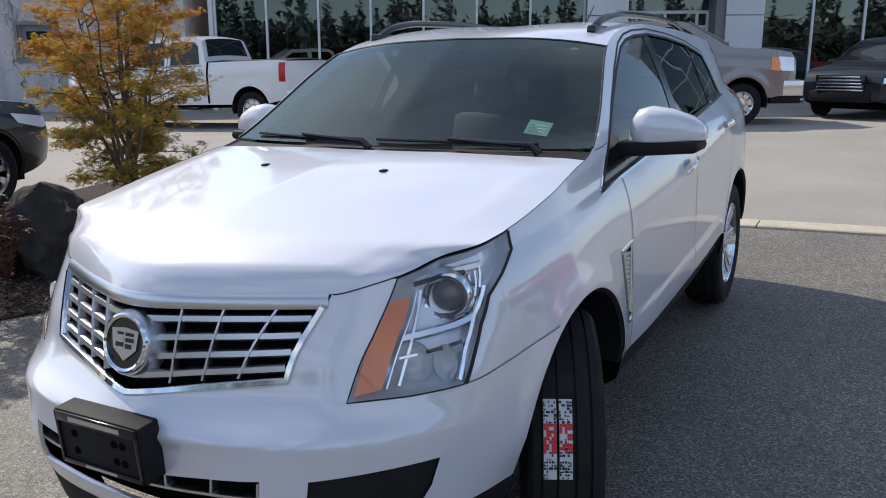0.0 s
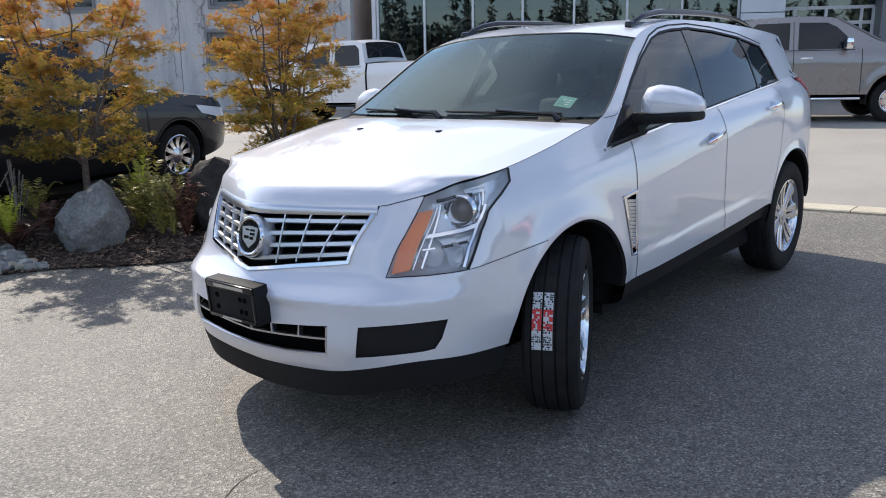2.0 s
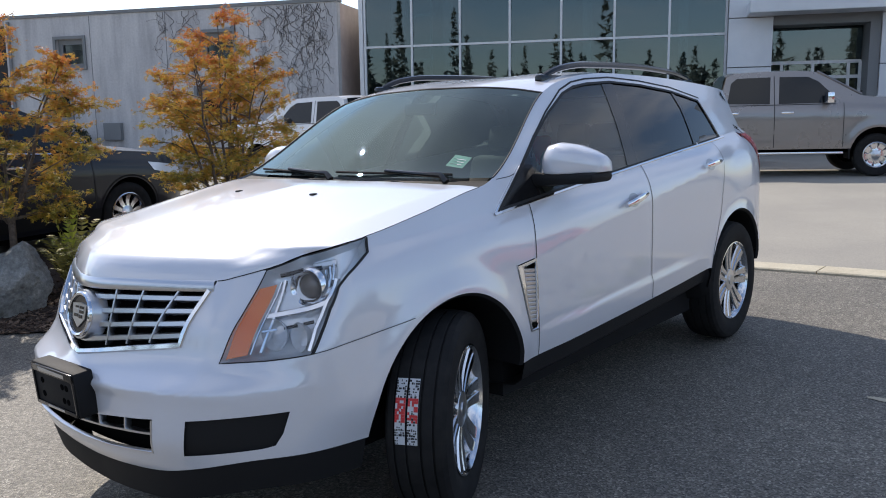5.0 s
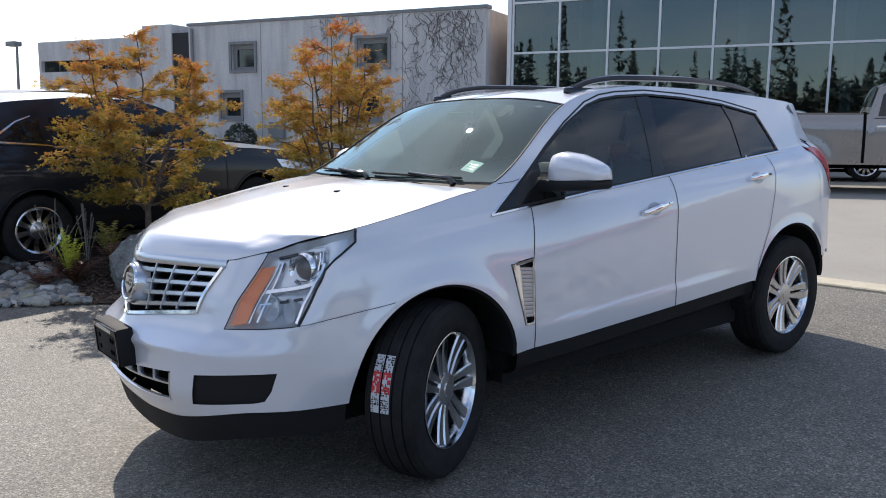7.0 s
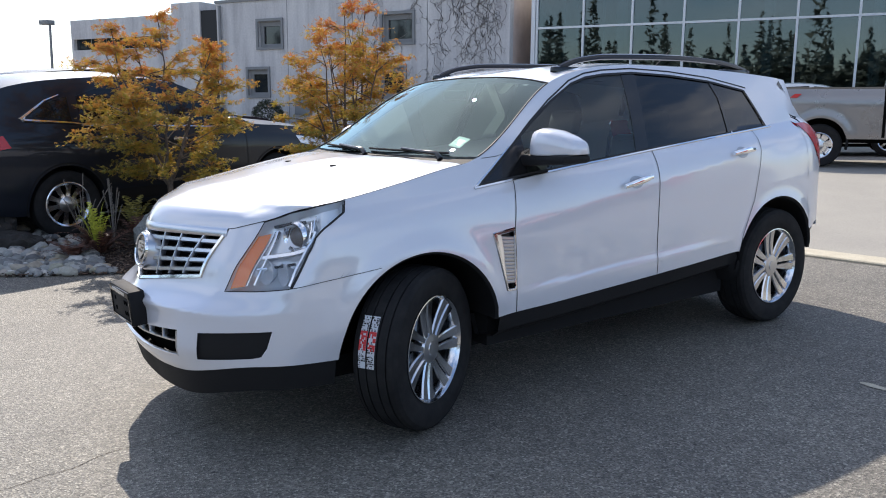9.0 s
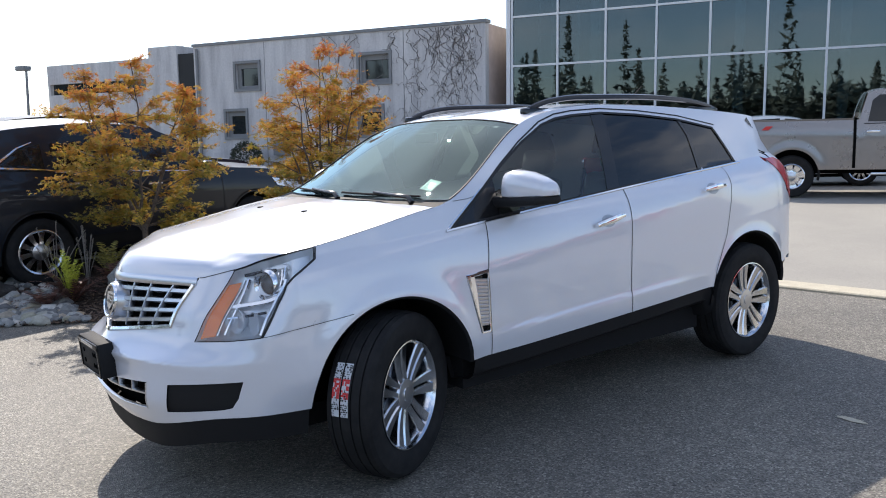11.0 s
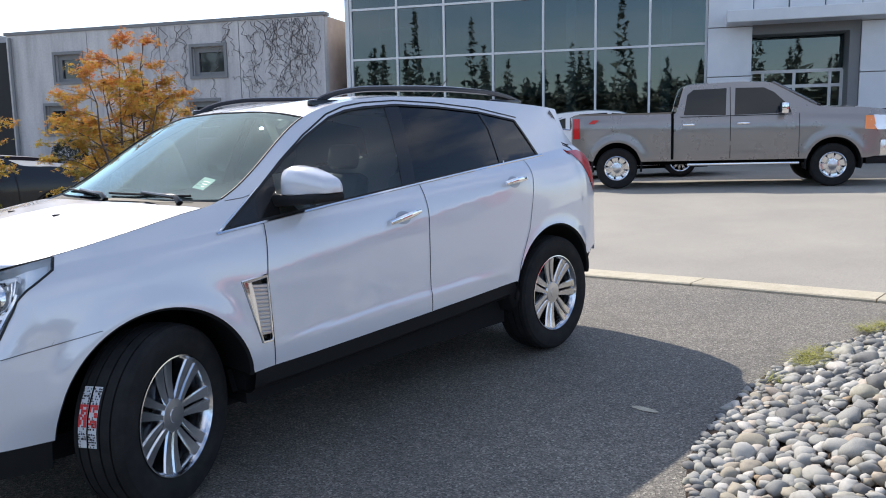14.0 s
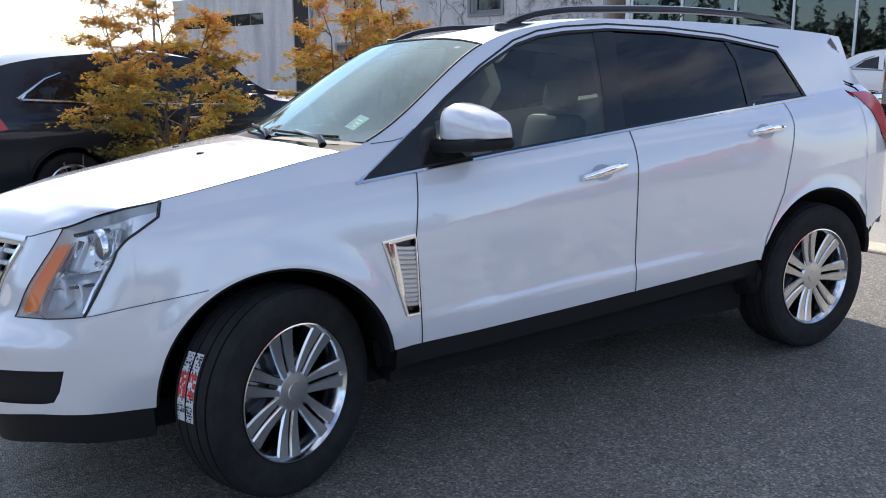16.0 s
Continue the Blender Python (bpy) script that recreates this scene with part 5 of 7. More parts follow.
for _ in range(44000):
    y = rnd.uniform(-0.56, 5.08)
    x = right_edge(y) + rnd.uniform(0.03, 3.1)
    r = min(rnd.lognormvariate(-3.40, 0.34), 0.075) if x - right_edge(y) > 0.12 else rnd.uniform(0.018, 0.034)
    gx, gy = int(x / 0.15), int(y / 0.15)
    near = [s for i in (-1, 0, 1) for j in (-1, 0, 1) for s in cells.get((gx + i, gy + j), ())]
    if all((x - a) ** 2 + (y - b) ** 2 > (0.68 * (r + c)) ** 2 for a, b, c in near):
        spots.append((x, y, r))
        cells.setdefault((gx, gy), []).append((x, y, r))
spots.sort(key=lambda s: (s[0] - 2.4) ** 2 * 1.2 + (s[1] - 1.9) ** 2)
loose = Pile()
for i, (x, y, r) in enumerate(spots):
    z = land(right_edge(y), y) + right_mound(x, y) + r * 0.22
    if i < 300:
        ob = new("pebble", shapes[i % len(shapes)])
        ob.parent = bed
        ob.matrix_basis = pose(x, y, z, rnd.uniform(-20, 20), rnd.uniform(-20, 20), rnd.uniform(0, 360)) @ Matrix.Diagonal((r * 1.12, r * 1.12, r, 1))
    else:
        stone(loose, (x, y, z), (r * 1.15, r * rnd.uniform(0.75, 1.0), r * rnd.uniform(0.55, 0.8)), rnd, 1 if r < 0.028 else 2)
o = loose.link("pebbles", river, bed, True)
tagged(o, kind="stuff")


def boulder(x, y, size, turn, mat, label, seed, sink=0.08, chop=0.9):
    rnd = random.Random(seed)
    bm = bmesh.new()
    bmesh.ops.create_icosphere(bm, subdivisions=5, radius=1)
    planes = []
    for _ in range(14):
        d = Vector((rnd.gauss(0, 1), rnd.gauss(0, 1), rnd.gauss(0.2, 0.8))).normalized()
        planes.append((d, rnd.uniform(0.62, chop)))
    off = Vector((seed * 3.1, seed * 1.7, 0))
    for v in bm.verts:
        n = v.co.normalized()
        r = min([1.0] + [h / max(n.dot(d), 1e-3) for d, h in planes if n.dot(d) > 0.2])
        r *= 1 + 0.09 * noise.noise(n * 3 + off) + 0.05 * noise.noise(n * 8 + off) + 0.022 * noise.noise(n * 20 + off)
        v.co = Vector((n.x * size[0] * r, n.y * size[1] * r, n.z * size[2] * r))
    ob = obj("boulder", bm, mat, smooth=True, angle=35)
    ob.matrix_world = pose(x, y, land(x, y) + size[2] * 0.72 - sink, 0, 0, turn)
    return tagged(ob, label, "rock")


b = boulder(3.40, 2.52, (0.44, 0.50, 0.38), 20, brown_basalt, "rough grey-brown boulder standing in the pebble bed", 3, 0.0)
b.location.z -= 0.13

# ---- planted bed ----
left_edge = curve([(-3.0, -5.4), (-1.1, -4.22), (-0.55, -3.92), (-0.1, -3.70), (0.3, -3.36), (0.65, -3.12), (1.2, -2.95), (2.5, -2.80), (4.5, -2.9)])
garden = new("planting_bed")
tagged(garden, kind="structure")
bm = bmesh.new()
rows = []
for y in np.linspace(-3.0, 4.4, 60):
    e = left_edge(y)
    row = []
    for k in range(16):
        x = e - 3.4 * k / 15
        hump = 0.03 * smoothstep(0.0, 0.7, e - x) * (1 - smoothstep(1.6, 3.2, e - x))
        row.append(bm.verts.new((x, y, land(x, y) + 0.012 + hump + 0.02 * noise.noise(Vector((x * 3, y * 3, 0))))))
    rows.append(row)
for a, b in zip(rows, rows[1:]):
    for k in range(15):
        bm.faces.new((a[k], b[k], b[k + 1], a[k + 1]))
obj("bark_soil", bm, mulch, garden, smooth=True)


def bed_z(x, y):
    e = left_edge(y)
    return land(x, y) + 0.012 + 0.03 * smoothstep(0.0, 0.7, e - x) * (1 - smoothstep(1.6, 3.2, e - x))


rnd = random.Random(5)
chips = Pile()
for _ in range(5200):
    y = rnd.uniform(-1.2, 3.2)
    x = left_edge(y) - abs(rnd.gauss(0, 0.7)) - rnd.uniform(-0.05, 0.05)
    a, b, h = rnd.uniform(0.012, 0.035), rnd.uniform(0.004, 0.010), rnd.uniform(0.002, 0.006)
    turn = np.array(Euler((rnd.uniform(-0.5, 0.5), rnd.uniform(-0.5, 0.5), rnd.uniform(0, 6.3))).to_matrix())
    chips.add((CUBE[0] * np.array((a, b, h))) @ turn.T + np.array((x, y, bed_z(x, y) + 0.008)), CUBE[1])
chip_mat = material("bark_chip", (0.06, 0.035, 0.022), 0.9)
ri = node(chip_mat, "ShaderNodeNewGeometry").outputs["Random Per Island"]
paint_in(chip_mat, ramp(chip_mat, ri, ((0.0, (0.025, 0.016, 0.012)), (0.6, (0.085, 0.052, 0.035)), (1.0, (0.20, 0.14, 0.10)))))
tagged(chips.link("bark_chips", chip_mat, garden), kind="stuff")
loose = Pile()
for _ in range(2100):
    y = rnd.uniform(-2.6, -0.15)
    x = left_edge(y) - 0.03 - abs(rnd.gauss(0, 0.75))
    r = min(rnd.lognormvariate(-3.3, 0.38), 0.08)
    stone(loose, (x, y, bed_z(x, y) + r * 0.2), (r * 1.15, r * 0.9, r * 0.62), rnd, 1 if r < 0.04 else 2)
tagged(loose.link("pebbles", river, garden, True), kind="stuff")

boulder(-4.06, 0.42, (0.34, 0.36, 0.35), 40, basalt, "pale grey split boulder at the edge of the bed", 7, 0.02, 0.80)
boulder(-3.72, 1.46, (0.40, 0.42, 0.40), 10, dark_basalt, "dark rugged boulder in the planted bed", 12, 0.0)
boulder(-5.7, -1.0, (0.55, 0.35, 0.30), 30, dark_basalt, "low dark boulder behind the pebbles", 21, 0.05)
boulder(-5.05, -0.75, (0.28, 0.22, 0.18), 60, dark_basalt, "low dark boulder beside a fern", 22, 0.05)


# ---- maples ----
leaf_mat = material("maple_leaf", (0.4, 0.2, 0.05), 0.55)
leaf_mat.node_tree.nodes["Principled BSDF"].inputs["Subsurface Weight"].default_value = 0.0
geo = node(leaf_mat, "ShaderNodeNewGeometry")
oc = coords(leaf_mat)
sep = node(leaf_mat, "ShaderNodeSeparateXYZ")
join(leaf_mat, oc, sep.inputs[0])
mth = node(leaf_mat, "ShaderNodeMath")
mth.operation = "MULTIPLY_ADD"
join(leaf_mat, geo.outputs["Random Per Island"], mth.inputs[0])
mth.inputs[1].default_value = 0.50
zz = node(leaf_mat, "ShaderNodeMapRange")
zz.inputs["From Min"].default_value, zz.inputs["From Max"].default_value = 0.9, 2.5
zz.inputs["To Min"].default_value, zz.inputs["To Max"].default_value = -0.20, 0.20
join(leaf_mat, sep.outputs["Z"], zz.inputs["Value"])
patchy = node(leaf_mat, "ShaderNodeMath")
patchy.operation = "MULTIPLY_ADD"
join(leaf_mat, noisy(leaf_mat, 3.5, 2.0, 0.5, oc), patchy.inputs[0])
patchy.inputs[1].default_value = 0.68
join(leaf_mat, zz.outputs[0], patchy.inputs[2])
join(leaf_mat, patchy.outputs[0], mth.inputs[2])
lc = ramp(leaf_mat, mth.outputs[0], ((0.05, (0.13, 0.135, 0.028)), (0.26, (0.27, 0.235, 0.04)), (0.46, (0.45, 0.32, 0.05)), (0.68, (0.56, 0.29, 0.055)), (1.0, (0.50, 0.14, 0.045))))
paint_in(leaf_mat, lc)
tr = node(leaf_mat, "ShaderNodeBsdfTranslucent")
join(leaf_mat, lc, tr.inputs["Color"])
ms = node(leaf_mat, "ShaderNodeMixShader")
ms.inputs[0].default_value = 0.42
outn = leaf_mat.node_tree.nodes["Material Output"]
join(leaf_mat, leaf_mat.node_tree.nodes["Principled BSDF"].outputs[0], ms.inputs[1])
join(leaf_mat, tr.outputs[0], ms.inputs[2])
join(leaf_mat, ms.outputs[0], outn.inputs["Surface"])
bark = material("maple_bark", (0.12, 0.09, 0.07), 0.85)
paint_in(bark, ramp(bark, noisy(bark, 30.0, 5.0), ((0.3, (0.06, 0.045, 0.035)), (0.7, (0.17, 0.13, 0.10)))))
bump(bark, noisy(bark, 60.0, 4.0), 0.6, 0.006)


def leaf_shape():
    v, f = [Vector((0, 0, 0))], []
    for q, l in ((-1.9, 0.55), (-0.95, 0.85), (0, 1.0), (0.95, 0.85), (1.9, 0.55)):
        d, s = Vector((math.sin(q), math.cos(q), 0)), Vector((math.cos(q), -math.sin(q), 0))
        n = len(v)
        v += [d * l * 0.5 + s * 0.16 * l, d * l + Vector((0, 0, -0.18 * l)), d * l * 0.5 - s * 0.16 * l]
        f.append([0, n, n + 1, n + 2])
    return np.array([p[:] for p in v]), f


LEAF = leaf_shape()


def palmate(pile, p, size, rnd):
    """One maple leaf: five pointed lobes, held at its own angle."""
    turn = np.array(Euler((rnd.gauss(0, 0.55), rnd.gauss(0, 0.55), rnd.uniform(0, 6.28))).to_matrix())
    pile.add((LEAF[0] * size) @ turn.T + np.array(p[:]), LEAF[1])


CROWN = curve([(0, 0.62), (0.12, 0.92), (0.32, 1.0), (0.55, 0.80), (0.8, 0.50), (1, 0.16)])


def maple(x, y, turn, seed, height, spread_r, low_z, label, stems=5, limbs=9, twig_count=6, per=24):
    """A young maple: a short trunk, upright stems, rising limbs, and twigs that carry flat sprays of leaves."""
    rnd = random.Random(seed)
    base = bed_z(x, y) - 0.03
    top = thing("maple_tree", pose(x, y, base, 0, 0, turn), label, "tree", "young maples in the bed")
    wood, twigs, crown = bmesh.new(), bmesh.new(), Pile()
    fork = low_z * 0.92
    tube(wood, [(0, 0, -0.05), (0.01, 0.01, fork * 0.5), (0.0, 0.015, fork + 0.05)], [0.040, 0.034, 0.030], 10)
    for s in range(stems):
        q = 2 * math.pi * s / stems + rnd.uniform(-0.5, 0.5)
        lean = spread_r * rnd.uniform(0.45, 0.72) if s else 0.06
        end = Vector((math.cos(q) * lean, math.sin(q) * lean, height * (1.0 if s == 0 else rnd.uniform(0.74, 0.93))))
        pts = []
        for k in range(10):
            u = k / 9
            pts.append(Vector((end.x * u ** 0.8, end.y * u ** 0.8, lerp(fork, end.z, u))) + Vector((rnd.gauss(0, 0.012), rnd.gauss(0, 0.012), 0)))
        tube(wood, pts, [lerp(0.018, 0.004, k / 9) for k in range(10)], 7)
        for k in range(limbs + 1):
            u = lerp(0.02, 1.0, k / limbs)
            i = min(int(u * 9), 8)
            p = lerp(pts[i], pts[i + 1], u * 9 - i)
            a = rnd.uniform(0, 6.28) if k % 2 else q + rnd.gauss(0, 0.7)
            h = min(max((p.z - low_z) / (height - low_z), 0), 1)
            reach = spread_r * CROWN(h) * rnd.uniform(0.5, 1.08)
            out = Vector((math.cos(a) * reach, math.sin(a) * reach, 0))
            tip = Vector((lerp(p.x * 0.7, 0, 0.3) + out.x, lerp(p.y * 0.7, 0, 0.3) + out.y, p.z + rnd.uniform(-0.06, 0.42) * reach))
            if k == limbs:
                tip = p + Vector((0, 0, 0.10))
            bend = lerp(p, tip, 0.55) + Vector((rnd.gauss(0, 0.02), rnd.gauss(0, 0.02), 0.05))
            tube(twigs, [p, bend, tip], [0.007, 0.0045, 0.002], 5)
            for _ in range(twig_count):
                w = rnd.uniform(0.25, 1.0)
                r0 = lerp(p, bend, w / 0.55) if w < 0.55 else lerp(bend, tip, (w - 0.55) / 0.45)
                b = a + rnd.gauss(0, 0.9)
                l = rnd.uniform(0.08, 0.24)
                r1 = r0 + Vector((math.cos(b) * l, math.sin(b) * l, rnd.uniform(-0.05, 0.09)))
                tube(twigs, [r0, r1], [0.0025, 0.001], 3, False)
                for _ in range(int(per * rnd.uniform(0.5, 1.4))):
                    f = rnd.uniform(0.05, 1.12)
                    palmate(crown, lerp(r0, r1, f) + Vector((rnd.gauss(0, 0.026), rnd.gauss(0, 0.026), rnd.gauss(-0.004, 0.016))), rnd.uniform(0.022, 0.042), rnd)
    part("trunk", wood, bark, top, "slender grey-brown trunk")
    tagged(part("branchwork", twigs, bark, top), kind="stuff")
    tagged(crown.link("crown", leaf_mat, top), kind="stuff")
    return top


maple(-4.60, 0.66, 0, 3, 2.18, 0.80, 0.68, "young maple turning orange, behind a pale boulder", 6, 11, 8, 27)
maple(-3.75, 2.25, 0, 8, 2.32, 0.72, 0.58, "young maple turning yellow and orange in the bed", 6, 10, 8, 25)
maple(-4.18, 2.68, 0, 15, 2.34, 0.60, 0.75, "young maple with orange and green leaves in the bed", 5, 9, 7, 20)

# ---- ferns, grass tufts and flower stalks ----
def leafy(name, color, dark):
    m = material(name, color, 0.6)
    r = node(m, "ShaderNodeNewGeometry").outputs["Random Per Island"]
    paint_in(m, ramp(m, r, ((0.0, dark), (1.0, color))))
    return m


bright_green = leafy("bright_fern", (0.56, 0.56, 0.06), (0.28, 0.32, 0.03))
olive_green = leafy("olive_fern", (0.46, 0.40, 0.10), (0.14, 0.12, 0.04))
dry_green = leafy("dry_grass", (0.40, 0.38, 0.08), (0.17, 0.18, 0.04))
brown_red = leafy("russet_leaf", (0.20, 0.085, 0.055), (0.05, 0.022, 0.016))
seed_grey = leafy("seed_head", (0.30, 0.27, 0.24), (0.10, 0.085, 0.075))


def frond(bm, root, a, length, rise, width, leaflets=14):
    d = Vector((math.cos(a), math.sin(a), 0))
    s = Vector((-d.y, d.x, 0))
    spine = [root + d * length * u * 0.75 + Vector((0, 0, rise * math.sin(u * 1.9))) for u in np.linspace(0, 1, leaflets + 1).tolist()]
    for i, (p, q) in enumerate(zip(spine, spine[1:])):
        w = width * math.sin(math.pi * (0.12 + 0.85 * i / leaflets))
        for side in (-1, 1):
            e = p + s * side * w + (q - p) * 1.1 + Vector((0, 0, -0.1 * w))
            bm.faces.new([bm.verts.new(v) for v in (p, lerp(p, q, 0.85), e)])


def tuft(x, y, kind, seed, n, length, rise, width, mat, label, category="fern"):
    rnd = random.Random(seed)
    root = Vector((0, 0, 0))
    bm = bmesh.new()
    for k in range(n):
        a = 2 * math.pi * k / n + rnd.uniform(-0.3, 0.3)
        if kind == "fern":
            frond(bm, root, a, length * rnd.uniform(0.5, 1.1), rise * rnd.uniform(0.6, 1.2), width)
        elif kind == "grass":
            l, h, w = length * rnd.uniform(0.2, 1.0), rise * rnd.uniform(0.6, 1.1), width * rnd.uniform(0.6, 1.2)
            d, s = Vector((math.cos(a), math.sin(a), 0)), Vector((-math.sin(a), math.cos(a), 0))
            o = Vector((rnd.gauss(0, 0.03), rnd.gauss(0, 0.03), 0))
            p0, p1, p2 = o, o + d * l * 0.35 + Vector((0, 0, h * 0.7)), o + d * l + Vector((0, 0, h))
            bm.faces.new([bm.verts.new(v) for v in (p0 - s * w, p0 + s * w, p1 + s * w * 0.8, p1 - s * w * 0.8)])
            bm.faces.new([bm.verts.new(v) for v in (p1 - s * w * 0.8, p1 + s * w * 0.8, p2)])
        else:
            d = Vector((math.cos(a), math.sin(a), 0)) * length * rnd.uniform(0.1, 1.0)
            hgt = rise * rnd.uniform(0.6, 1.1)
            tube(bm, [root, d * 0.5 + Vector((0, 0, hgt * 0.6)), d + Vector((0, 0, hgt))], 0.003, 4)
            for i in range(16):
                p = lerp(d * 0.5 + Vector((0, 0, hgt * 0.6)), d + Vector((0, 0, hgt)), i / 15)
                w = width * rnd.uniform(0.6, 1.1)
                tube(bm, [p - Vector((w, 0, w)), p + Vector((w, w, w))], w * 0.5, 4)
    ob = obj(category.replace(" ", "_"), bm, mat)
    ob.matrix_world = pose(x, y, bed_z(x, y))
    return tagged(ob, label, category)


tuft(-4.42, -0.12, "fern", 1, 24, 0.24, 0.44, 0.030, bright_green, "bright yellow-green grass tuft in dark mulch", "grass tuft")
tuft(-4.40, -0.10, "fern", 2, 30, 0.50, 0.24, 0.045, brown_red, "russet fern round a green tuft", "fern")
tuft(-4.25, 0.98, "fern", 3, 22, 0.48, 0.42, 0.06, olive_green, "olive green fern between boulders", "fern")
tuft(-4.45, 1.18, "fern", 4, 18, 0.42, 0.52, 0.055, olive_green, "tall olive fern beside a dark boulder", "fern")
tuft(-4.35, 1.04, "fern", 5, 9, 0.22, 0.66, 0.040, bright_green, "bright upright fern fronds in the bed", "fern")
tuft(-3.92, 0.98, "fern", 6, 26, 0.50, 0.40, 0.05, olive_green, "low olive fern spreading over mulch", "fern")
tuft(-3.72, 1.10, "fern", 61, 22, 0.42, 0.46, 0.045, brown_red, "russet and olive fern before a dark boulder", "fern")
tuft(-3.80, 1.02, "fern", 62, 12, 0.36, 0.56, 0.045, olive_green, "tall olive fern before a dark boulder", "fern")
tuft(-4.85, 0.15, "stalk", 7, 9, 0.12, 0.62, 0.009, seed_grey, "dry grey seed stalks standing in the bed", "seed stalk")
tuft(-5.0, -0.1, "stalk", 8, 8, 0.30, 0.66, 0.008, seed_grey, "dry seed stalks behind the grass tuft", "seed stalk")
tuft(-4.35, -0.36, "fern", 9, 22, 0.42, 0.15, 0.05, brown_red, "low russet plant at the bed's edge", "ground plant")
tuft(-4.7, 0.35, "fern", 10, 14, 0.30, 0.25, 0.05, brown_red, "dark russet plant behind a boulder", "ground plant")
tuft(-5.3, 0.5, "fern", 12, 16, 0.40, 0.35, 0.05, olive_green, "dark fern in the shade of a maple", "fern")
for i, (x, y, n) in enumerate(((2.33, 3.22, 150), (2.30, 3.38, 200), (2.34, 3.52, 110), (2.41, 4.20, 120), (2.46, 4.36, 90), (2.56, 4.66, 140), (2.62, 4.82, 150), (2.74, 4.95, 90), (2.30, 2.84, 40))):
    t = tuft(x, y, "grass", 40 + i, n, 0.20, 0.035, 0.002, dry_green, "short yellow-green weeds along the pebble bed edge", "weeds")
    t.location.z = land(x, y) + 0.015

# a patch of light within the car's shadow, painted as a pale flat shape
rnd = random.Random(77)
bm = bmesh.new()
ring = [(1.89 + 0.085 * math.cos(q) * rnd.uniform(0.75, 1.1), 2.07 + 0.026 * math.sin(q) * rnd.uniform(0.6, 1.2)) for q in np.linspace(0, 2 * math.pi, 19)[:-1].tolist()]
bm.faces.new([bm.verts.new((x, y, land(x, y) + 0.004)) for x, y in ring])
obj("scuff", bm, concrete, apron, "pale patch of light painted on the asphalt")

# ---- other vehicles on the lot: x to the left side, y to the tail, z up ----
def coat(name, color, rough=0.3, metal=0.4, gloss=1.0):
    m = material(name, color, rough, metal, Coat_Weight=gloss, Coat_Roughness=0.04, Specular_IOR_Level=0.5 * gloss)
    paint_in(m, ramp(m, noisy(m, 2.5, 5.0), ((0.3, (rough * 0.9,) * 3), (0.75, (rough * 1.25,) * 3))), "Roughness")
    return m


taupe_paint = coat("taupe_metallic_paint", (0.25, 0.235, 0.23), 0.28, 0.55)
white_paint = coat("white_truck_paint", (0.80, 0.80, 0.80), 0.3, 0.0)
black_paint = coat("black_blue_paint", (0.010, 0.013, 0.020), 0.33, 0.0, 0.5)
maroon_paint = coat("dark_maroon_paint", (0.014, 0.006, 0.008), 0.35, 0.0, 0.2)
auto_glass = material("dark_auto_glass", (0.010, 0.012, 0.013), 0.03, 0.0, Specular_IOR_Level=0.45)
bumper_chrome = material("bumper_chrome", (0.78, 0.76, 0.72), 0.24, 0.85)


def road_wheel(parent, x, y, r, rim_r, spokes, holes=False):
    s = 1 if x > 0 else -1
    w = new("wheel")
    w.parent = parent
    w.matrix_basis = pose(x, y, r) @ (Matrix.Identity(4) if s > 0 else Matrix.Rotation(math.pi, 4, "Z"))
    part("tyre", spin(bmesh.new(), [(-0.09, rim_r), (-0.12, rim_r + 0.05), (-0.115, r - 0.03), (-0.09, r - 0.004), (0, r), (0.09, r - 0.004), (0.115, r - 0.03), (0.12, rim_r + 0.05), (0.09, rim_r)], 40), rubber, w)
    bm = spin(bmesh.new(), [(-0.09, rim_r), (0.05, rim_r * 0.93), (0.085, rim_r * 0.96), (0.10, rim_r + 0.004), (0.105, rim_r - 0.006), (0.09, rim_r * 0.90), (0.02, rim_r * 0.86)], 40)
    rim = part("rim", bm, alloy, w, "bright alloy rim")
    # black disc painted as the shade behind the spokes
    part("wheel_well_dark", spin(bmesh.new(), [(0.0, 0.0), (0.0, rim_r * 0.95)], 24), dark_void, w)
    part("hub_cap", spin(bmesh.new(), [(0.02, rim_r * 0.40), (0.07, rim_r * 0.36), (0.085, rim_r * 0.2), (0.09, 0)], 24), satin, rim)
    for k in range(spokes):
        q = 2 * math.pi * (k + 0.25) / spokes
        half = rim_r * (0.34 if holes else 0.17)
        bm = bmesh.new()
        rows = []
        for u in (0, 0.5, 1):
            rr, h = lerp(rim_r * 0.25, rim_r * 0.97, u), lerp(half * 0.55, half, u)
            xx = 0.075 - 0.02 * math.sin(math.pi * u)
            rows.append([bm.verts.new((a, rr * math.cos(q) - b * math.sin(q), rr * math.sin(q) + b * math.cos(q))) for a, b in ((xx - 0.03, -h), (xx, -h * 0.8), (xx, h * 0.8), (xx - 0.03, h))])
        for a, b in zip(rows, rows[1:]):
            for j in range(3):
                bm.faces.new((a[j], a[j + 1], b[j + 1], b[j]))
        bmesh.ops.recalc_face_normals(bm, faces=bm.faces[:])
        part("spoke", bm, alloy, rim)


